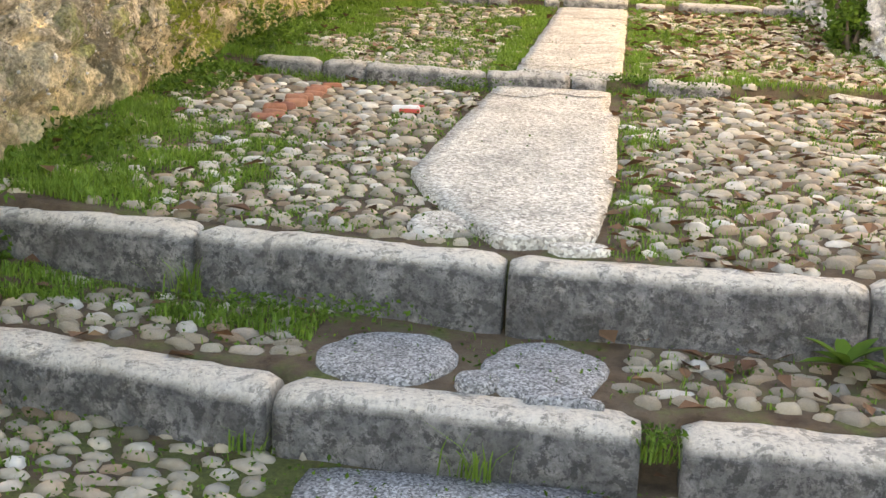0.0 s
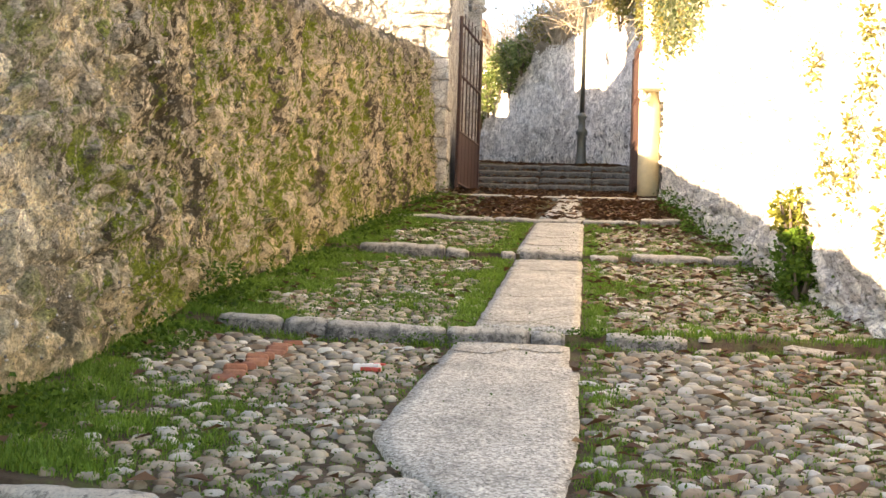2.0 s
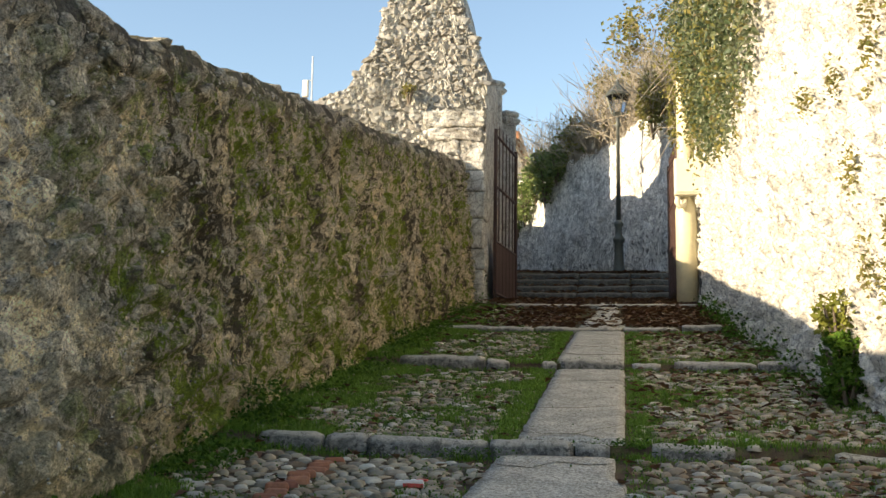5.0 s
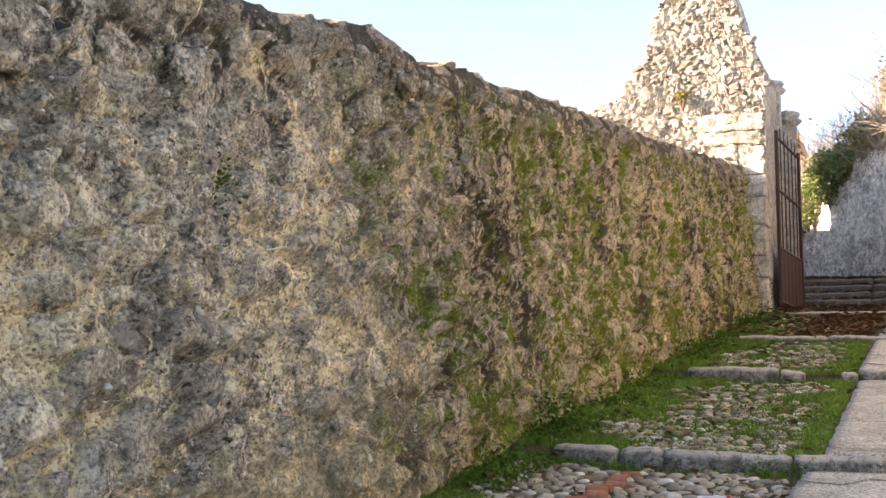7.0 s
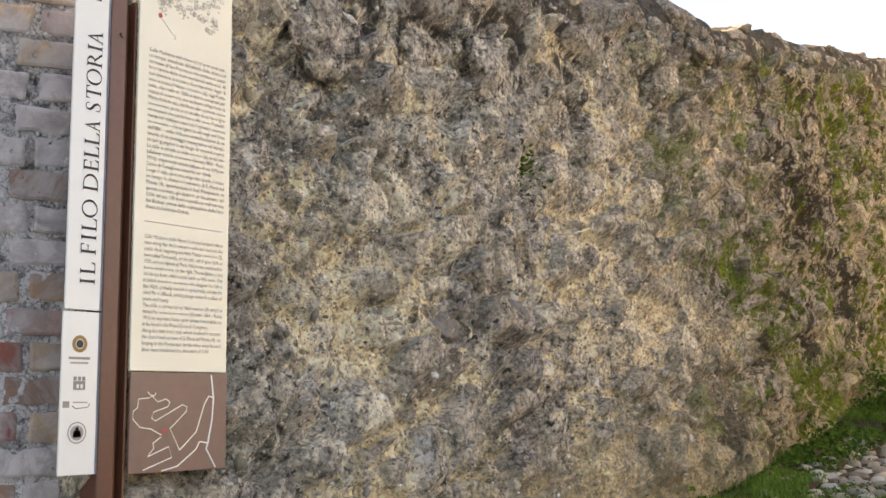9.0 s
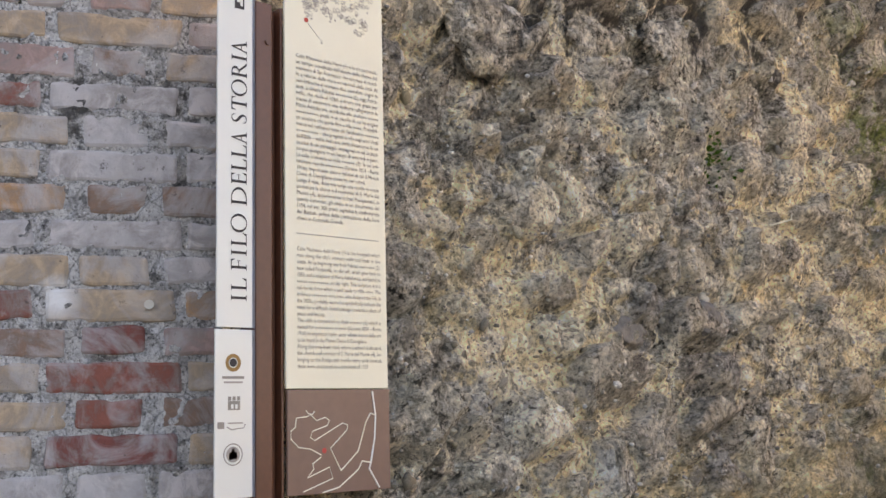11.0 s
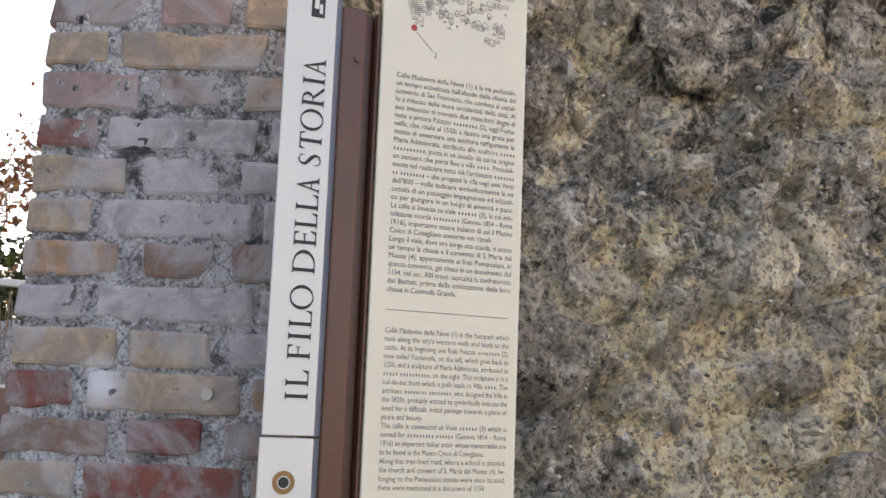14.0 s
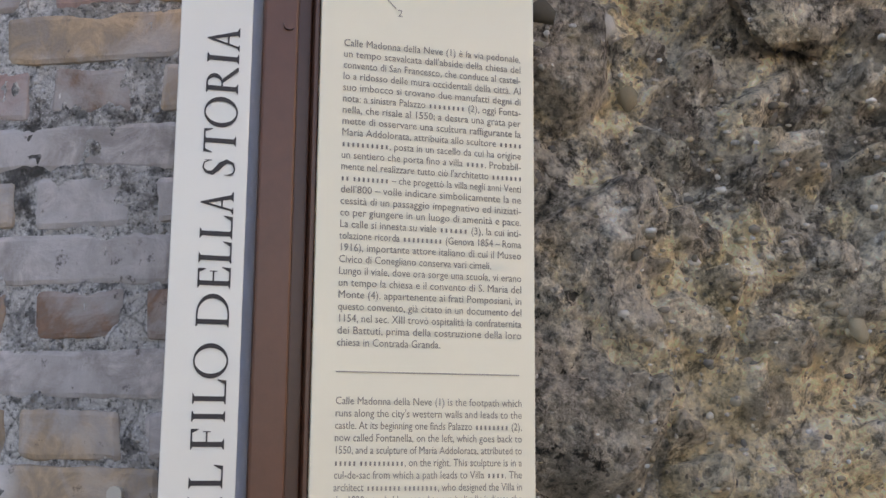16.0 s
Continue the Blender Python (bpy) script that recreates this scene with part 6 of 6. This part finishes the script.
bush(0.6, 22.8, 7.4, 0.35, 1.2, 0.6, 1500, 0.09, M_YELLOW, "yellow ivy over the alley wall crown", "ivy_clump", 5)
bush(1.05, 20.4, 6.4, 0.3, 0.9, 0.9, 1700, 0.08, M_YELLOW, "yellow ivy beside the pole", "ivy_clump", 6)
bush(-2.42, 18.0, ground_z(-2.4, 18.0), 0.2, 0.2, 0.3, 500, 0.06, M_BUSH, "dark weed at the foot of the gate pillar", "shrub", 8)
bush(-3.6, 18.15, 6.95, 0.16, 0.1, 0.14, 160, 0.06, M_YELLOW, "small plant rooted in the ruined wall", "weed", 9)


def tree(x, y, z, high, spread, twig_mat, leaf_mat, leaves, size, label, seed, levels=5):
    e = tagged(empty("tree", (x, y, z)), label, "tree")
    r = random.Random(seed)
    bm, tips = bmesh.new(), []

    def grow(p, d, length, rad, level):
        mid = p + d * length * 0.5 + Vector((r.gauss(0, 0.05), r.gauss(0, 0.05), r.gauss(0, 0.03))) * length
        end = p + d * length + Vector((r.gauss(0, 0.08), r.gauss(0, 0.08), 0)) * length
        tube_bm([p, mid, end], rad, 5 if level > 1 else 3, bm, 0.6)
        tips.extend((mid, end) if level < 2 else ())
        if level:
            for _ in range(r.randint(3, 4) if level > 1 else 3):
                v = (d + Vector((r.gauss(0, spread), r.gauss(0, spread), r.gauss(0.1, 0.35)))).normalized()
                grow(p.lerp(end, r.uniform(0.55, 1.0)), v, length * r.uniform(0.55, 0.8), max(0.006, rad * 0.55), level - 1)

    grow(Vector((x, y, z)), Vector((0, 0, 1)), high * 0.34, high * 0.02, levels)
    part("trunk", bm, twig_mat, e, "bare grey-brown branches")
    if leaves:
        pts = [p + Vector((r.gauss(0, 0.15), r.gauss(0, 0.15), r.gauss(0, 0.15))) * high * 0.12 for p in (r.choice(tips) for _ in range(leaves))]
        leaf_sheet("crown", pts, size, leaf_mat, e, seed=seed)
    return e


tree(1.5, 25.2, 6.4, 5.6, 0.75, M_TWIG, M_YELLOW, 3200, 0.12, "half-bare tree with yellow leaves above the wall", 3)
tree(0.7, 27.5, 6.6, 5.4, 0.8, M_TWIG, M_YELLOW, 2400, 0.12, "half-bare tree with thin yellow leaves", 5)
tree(-0.2, 30.5, 7.0, 4.6, 0.9, M_TWIG, M_YELLOW, 240, 0.1, "bare twiggy shrub above the alley wall", 8)
tree(-1.3, 33.5, 7.0, 4.6, 0.9, M_TWIG, M_YELLOW, 120, 0.1, "bare twiggy shrub above the alley wall", 9)
tree(-2.6, 37, 7.4, 4.4, 0.9, M_TWIG, M_YELLOW, 60, 0.1, "bare twiggy shrub above the alley wall", 10)
tree(1.9, 18.5, 7.0, 4.0, 0.9, M_TWIG, M_YELLOW, 1100, 0.11, "half-bare shrub leaning over the wall", 14)
def bare_shrub(x, y, z, wide, high, n, seed, leaves=60):
    e = tagged(empty("bare_shrub", (x, y, z)), "bare brown twiggy shrub on the wall crown", "shrub")
    r = random.Random(seed)
    bm, tips = bmesh.new(), []
    for k in range(n):
        a, tilt = r.uniform(0, 6.283), abs(r.gauss(0, 0.55))
        d = Vector((math.sin(tilt) * math.cos(a), math.sin(tilt) * math.sin(a), math.cos(tilt)))
        length = high * r.uniform(0.5, 1.1)
        p0 = Vector((x + r.gauss(0, 0.2) * wide, y + r.gauss(0, 0.35) * wide, z - 0.2))
        p1 = p0 + d * length * 0.55 + Vector((r.gauss(0, 0.06), r.gauss(0, 0.06), 0)) * high
        p2 = p0 + d * length + Vector((r.gauss(0, 0.14), r.gauss(0, 0.14), -0.08)) * high
        tube_bm([p0, p1, p2], 0.012, 3, bm, 0.4)
        for _ in range(3):
            q = p0.lerp(p1, r.uniform(0.5, 1)) if r.random() < 0.4 else p1.lerp(p2, r.random())
            tube_bm([q, q + (d + Vector((r.gauss(0, 0.7), r.gauss(0, 0.7), r.gauss(0, 0.4)))).normalized() * high * 0.28], 0.006, 3, bm, 0.5)
            tips.append(q)
    part("twig_mass", bm, M_TWIG, e)
    if leaves:
        leaf_sheet("leaves", [r.choice(tips) + Vector((r.gauss(0, 0.1), r.gauss(0, 0.1), r.gauss(0, 0.1))) for _ in range(leaves)], 0.08, M_YELLOW, e, seed=seed)


for k, (x, y, z, w, h, n) in enumerate(((0.95, 22.4, 8.0, 0.9, 1.6, 110), (0.9, 24.4, 8.1, 0.5, 2.0, 110), (0.1, 25.6, 8.2, 1.0, 2.2, 130), (-0.5, 27.0, 8.25, 1.0, 1.9, 130), (-1.0, 28.4, 8.3, 1.0, 1.6, 120), (-1.6, 29.6, 8.3, 1.0, 1.5, 110), (-2.2, 31.2, 8.2, 1.1, 2.0, 110), (-3.0, 33.5, 7.6, 1.2, 2.6, 120))):
    bare_shrub(x, y, z, w, h, n, 60 + k, 260 if k < 3 else 30)
twigs = tagged(empty("hanging_stems", (1.1, 19, 6.5)), "thin bare stems arching from the ivy", "stems")
for k in range(16):
    y0 = ri.uniform(15, 21)
    p0 = Vector((1.2, y0, ri.uniform(6.6, 7.8)))
    d = Vector((ri.uniform(-1.3, -0.3), ri.uniform(-0.8, 0.8), ri.uniform(-0.5, 0.3)))
    part("stem", tube_bm([p0, p0 + d * 0.5 + Vector((0, 0, 0.15)), p0 + d + Vector((0, 0, -0.25))], 0.014, 4, None, 0.4), M_TWIG, twigs)

# ---- beyond the walls ----
house = tagged(empty("house", (-9, 42, 7)), "white-plastered house end beyond the alley", "house")
part("wall", box_bm(-12, -4.2, 42, 50, 4, 12.2, 0.02), M_PLASTER, house)
part("roof", box_bm(-12.3, -3.9, 41.7, 50.3, 12.2, 12.5, 0.05), M_ROOF, house, "terracotta roof edge")
# Out-of-view house block, added to keep sun off the lower lane
back = tagged(empty("house", (-10, -6, 0)), "unseen plastered house block added to shade the lower lane", "house")
part("wall", box_bm(-14, -4.0, -14, -1.8, -1.5, 3.6, 0.02), M_PLASTER, back)
part("roof", box_bm(-14.3, -3.7, -14.3, -1.5, 3.6, 3.8, 0.03), M_ROOF, back, "terracotta roof edge")
chimney = tagged(empty("rooftop", (-8.5, 30, 9)), "small tiled roof edge showing above the wall", "roof")
part("coping", box_bm(-9.0, -7.9, 29.6, 30.2, 9.6, 10.1, 0.05), M_ROOF, chimney)
part("roof_wall", box_bm(-8.9, -8.0, 29.7, 30.1, 5.0, 9.6, 0.02), M_PLASTER, chimney)
aerial = tagged(empty("antenna", (-8.75, 30, 10.1)), "thin grey roof antenna with a small box", "antenna")
part("mast", tube_bm([(-8.75, 29.9, 9.9), (-8.75, 29.9, 11.75)], 0.03, 6), M_EDGE, aerial)
part("antenna_box", box_bm(-9.02, -8.84, 29.82, 29.95, 10.55, 11.05, 0.03), M_PLASTER, aerial)
part("arm", tube_bm([(-8.75, 29.9, 11.05), (-9.0, 29.9, 11.05)], 0.02, 5), M_EDGE, aerial)

# lower garden: a direction sign before a stone wall, hedge and trees
board = tagged(empty("direction_sign", (-9.5, 2.0, 0.3)), "brown direction sign with white letters", "sign")
face = part("board", box_bm(-9.55, -9.5, 1.0, 2.9, 0.95, 1.97, 0.01), M_MAP, board)
part("border", box_bm(-9.5, -9.496, 1.0, 2.9, 1.945, 1.97), M_WHITE, face)
for yy in (1.2, 2.5):
    part("leg", tube_bm([(-9.6, yy, -1.2), (-9.6, yy, 1.9)], 0.03, 8), M_EDGE, board)
text_line("SO PEDON", 0.075, 0.31, (-9.494, 2.33, 1.84), M_WHITE, face, name="lettering")
text_line("TELI", 0.19, 0.32, (-9.494, 2.3, 1.65), M_WHITE, face, name="lettering")
part("white_arrow", box_bm(-9.5, -9.495, 2.42, 2.62, 1.28, 1.36), M_WHITE, face)
rough_wall("garden_wall", [(-12.5, -1.0), (-12.5, 9)], lambda x, y: -1.0, lambda x, y: 2.6, 0.5, [(0, 20, 0.1)], 0.06, 0.06, 0.05, 0.02, M_RUIN, "pale stone garden wall", 17.0, 0.0, 0.05)
fence = tagged(empty("reed_fence", (-12.5, 3, 2.7)), "dry brown reed fence with a pale top rail", "fence")
blades_pts = [(-12.55 + ri.uniform(-0.03, 0.03), -0.8 + 0.02 * k, 2.35) for k in range(480)]
reeds = blades("reeds", blades_pts, 0.5, 0.75, M_STRAW, "dry reeds", "fence", 6, 0.022, 0.08)
del reeds["category"]
reeds.parent = fence
reeds.matrix_parent_inverse = Matrix.Translation(-fence.location)
part("rail", box_bm(-12.55, -12.42, -0.9, 9, 2.98, 3.05, 0.01), M_PLASTER, fence)
for k in range(4):
    bush(-15.0, 0.6 + 1.7 * k, 1.0, 1.2, 1.3, 1.6, 2600, 0.14, M_BUSH, "dark green clipped hedge bush", "hedge_bush", 20 + k, 0.5)
tree(-17.5, 2.6, 0.5, 7.5, 0.8, M_TWIG, M_DRY, 1800, 0.14, "thin tree with reddish autumn leaves", 12)
tree(-19, 5.2, 0.5, 8.0, 0.8, M_TWIG, M_IVY, 1800, 0.16, "thin tree with small green leaves", 15)

# ---- stones standing proud of the old rubble wall ----
rs = random.Random(77)
STONES = []
for k in range(7):
    v, f = [], []
    bm = bmesh.new()
    bmesh.ops.create_icosphere(bm, subdivisions=1, radius=1.0)
    for q in bm.verts:
        q.co *= 1 + 0.45 * noise.noise(q.co * 1.4 + Vector((k * 7, 0, 0)))
    me = bpy.data.meshes.new("stone")
    bm.to_mesh(me)
    bm.free()
    me.polygons.foreach_set("use_smooth", [True] * len(me.polygons))
    me.materials.append(M_WALLSTONE)
    STONES.append(me)
def wall_face(y, h, deeper=0.0):
    """A place on the rough face of the west wall, h metres over the lane."""
    z = lane(0, y) + h
    x = lerp_path([(1.47, -2.47), (2.6, -2.47), (4.5, -2.5), (18, -2.5)], y) + 0.2 * (0.5 - (h + 0.25) / 2.58)
    return Vector((x + old_face((x, y, z))[0] - deeper, y, z))


for k in range(280):
    y, h = 1.85 + 4.2 * rs.random() ** 1.3, rs.uniform(0.25, 2.15)
    s = rs.choice((0.006, 0.008, 0.01, 0.012, 0.016, 0.022))
    ob = new("stone", rs.choice(STONES))
    ob.parent = wall_west
    ob.matrix_basis = Matrix.Translation(wall_face(y, h, 0.3 * s)) @ Euler((rs.uniform(0, 6), rs.uniform(-0.4, 0.4), rs.uniform(-0.4, 0.4))).to_matrix().to_4x4() @ Matrix.Diagonal((0.65 * s, 1.25 * s, 0.85 * s, 1))
# the countless smaller pebbles of the old mortar
verts, faces = [], []
for k in range(12000):
    y, h = 1.6 + 6.5 * rs.random() ** 1.6, rs.uniform(0.1, 2.25)
    if noise.noise(Vector((y * 2.4, h * 2.4, 5))) + 0.5 * noise.noise(Vector((y * 8, h * 8, 1))) < -0.05 - 0.25 * rs.random():
        continue
    s = rs.choice((0.002, 0.003, 0.003, 0.004, 0.005, 0.007)) * (1 + 0.1 * y)
    p, n, turn = wall_face(y, h, 0.15 * s), len(verts), rs.uniform(0, 3)
    wy, wz = s * rs.uniform(0.8, 1.5), s * rs.uniform(0.6, 1.0)
    for f, o in ((1.0, -0.3), (0.8, 0.45)):
        for i in range(6):
            a = turn + i * math.pi / 3
            g = f * rs.uniform(0.75, 1.15)
            verts.append((p.x + o * s, p.y + wy * g * math.cos(a), p.z + wz * g * math.sin(a)))
    verts.append((p.x + 0.75 * s, p.y, p.z))
    faces += [(n + i, n + (i + 1) % 6, n + 6 + (i + 1) % 6, n + 6 + i) for i in range(6)] + [(n + 6 + i, n + 6 + (i + 1) % 6, n + 12) for i in range(6)]
tagged(link_mesh("pebbles", mesh_of("pebbles", verts, faces, True), M_WALLSTONE, wall_west), "small pebbles in crumbling mortar", kind="stuff")

# green tuft in a hollow, pale and dark stones in the wall face, a straw
LIT, DULL = "pale flat stone set in the wall crown", "dark rounded stone in the rubble wall"
SET_STONES = [(2.34, 1.93, 0.15, 0.13, M_WALL, LIT), (2.84, 1.94, 0.11, 0.07, M_WALL, LIT), (3.17, 1.92, 0.085, 0.075, M_WALL, LIT), (3.54, 1.92, 0.085, 0.06, M_WALL, LIT), (5.1, 2.1, 0.09, 0.06, M_WALL, LIT),
              (5.04, 1.27, 0.06, 0.1, M_WALL, "smooth pale stone in the rubble wall"), (2.89, 0.98, 0.085, 0.05, M_DARKSTONE, DULL), (3.2, 0.97, 0.065, 0.06, M_DARKSTONE, DULL)]
straw = tagged(empty("straw", wall_face(3.79, 1.26)), "pale dry straw caught on the wall", "straw")
part("stalk", tube_bm([wall_face(3.71, 1.25) + Vector((0.03, 0, 0)), wall_face(3.79, 1.26) + Vector((0.045, 0, 0)), wall_face(3.86, 1.28) + Vector((0.04, 0, 0))], 0.003, 5), M_STRAWPALE, straw)
hollow = [wall_face(3.46 + rs.gauss(0, 0.035), 1.52 + rs.gauss(0, 0.045), -0.005 - 0.015 * rs.random()) for _ in range(70)]
tagged(leaf_sheet("wall_fern", hollow, 0.022, M_WEED, None, "small green fern growing in a wall hollow", "fern", 41), kind="stuff")
for y, h, sy, sz, material, label in SET_STONES:
    bm = bmesh.new()
    bmesh.ops.create_icosphere(bm, subdivisions=4, radius=1.0)
    c = wall_face(y, h, 0.02)
    for v in bm.verts:
        f = 1 + 0.35 * noise.noise(v.co * 1.7 + Vector((y, h, 0))) + 0.16 * noise.noise(v.co * 5) + 0.07 * noise.noise(v.co * 14)
        v.co = Vector((c.x + 0.042 * f * max(-1.0, min(0.7, v.co.x)), c.y + sy * f * v.co.y, c.z + sz * f * v.co.z))
    ob = part("stone", bm, material, wall_west, label, smooth=True)
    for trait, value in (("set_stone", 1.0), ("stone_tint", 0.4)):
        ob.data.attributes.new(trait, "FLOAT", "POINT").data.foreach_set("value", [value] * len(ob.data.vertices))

# ---- stones of the ruined wall ----
ru = random.Random(91)
RUBBLE = []
for k in range(8):
    bm = bmesh.new()
    bmesh.ops.create_icosphere(bm, subdivisions=2, radius=1.0)
    for q in bm.verts:
        q.co *= 1 + 0.75 * noise.noise(q.co * 1.5 + Vector((k * 5, 2, 0))) + 0.3 * noise.noise(q.co * 4)
        q.co.z = max(-0.7, min(0.7, q.co.z))
    me = bpy.data.meshes.new("rubble_stone")
    bm.to_mesh(me)
    bm.free()
    me.materials.append(M_RUINSTONE)
    RUBBLE.append(me)
laid, z = [], 6.0
while z < 9.6:
    x = -6.2 + ru.uniform(0, 0.1)
    while x < -2.34:
        a = 0.03 + 0.1 * ru.random() ** 2.2
        x += a
        if 6.0 < z < lerp_path(RUIN_TOP, x) - 0.05 and not (x > -3.45 and z < 6.78) and ru.random() < 0.8:
            laid.append((x, z + ru.uniform(-0.03, 0.03), a))
        x += a * 0.8
    z += 0.082
laid.sort(key=lambda p: p[1])
verts, faces = [], []
for k, (x, z, a) in enumerate(laid):
    m = Matrix.Translation((x, 18.35 + 0.03 - 0.05 * noise.noise(Vector((x * 3, z * 3, 0))), z)) @ Euler((ru.uniform(-0.3, 0.3), ru.uniform(-0.5, 0.5), ru.uniform(-0.3, 0.3))).to_matrix().to_4x4() @ Matrix.Diagonal((a, 0.058, a * ru.uniform(0.5, 0.9), 1))
    me = ru.choice(RUBBLE)
    if k < 300:
        ob = new("stone", me)
        ob.parent = ruin
        ob.matrix_basis = m
    else:
        n = len(verts)
        verts += [m @ v.co for v in me.vertices]
        faces += [tuple(n + i for i in p.vertices) for p in me.polygons]
tagged(link_mesh("upper_stones", mesh_of("upper_stones", verts, faces), M_RUINSTONE, ruin), "pale rubble stones higher up", kind="stuff")
for x0, x1, z0, z1 in ((-3.38, -2.32, 6.47, 6.76), (-3.3, -2.34, 6.24, 6.45), (-3.15, -2.75, 6.0, 6.22), (-2.73, -2.33, 5.84, 6.22), (-3.2, -2.76, 5.78, 5.98)):
    bm = box_bm(x0, x1, 18.29, 18.5, z0, z1, 0.03)
    bmesh.ops.subdivide_edges(bm, edges=bm.edges[:], cuts=7, use_grid_fill=True)
    for v in bm.verts:
        v.co += 0.035 * Vector((noise.noise(v.co * 13), noise.noise(v.co * 14), noise.noise(v.co * 12 + Vector((4, 4, 4)))))
        v.co += 0.05 * Vector((noise.noise(v.co * 5), noise.noise(v.co * 6 + Vector((3, 3, 3))), noise.noise(v.co * 5 + Vector((8, 1, 3)))))
    part("ashlar_block", bm, M_RUIN, ruin)
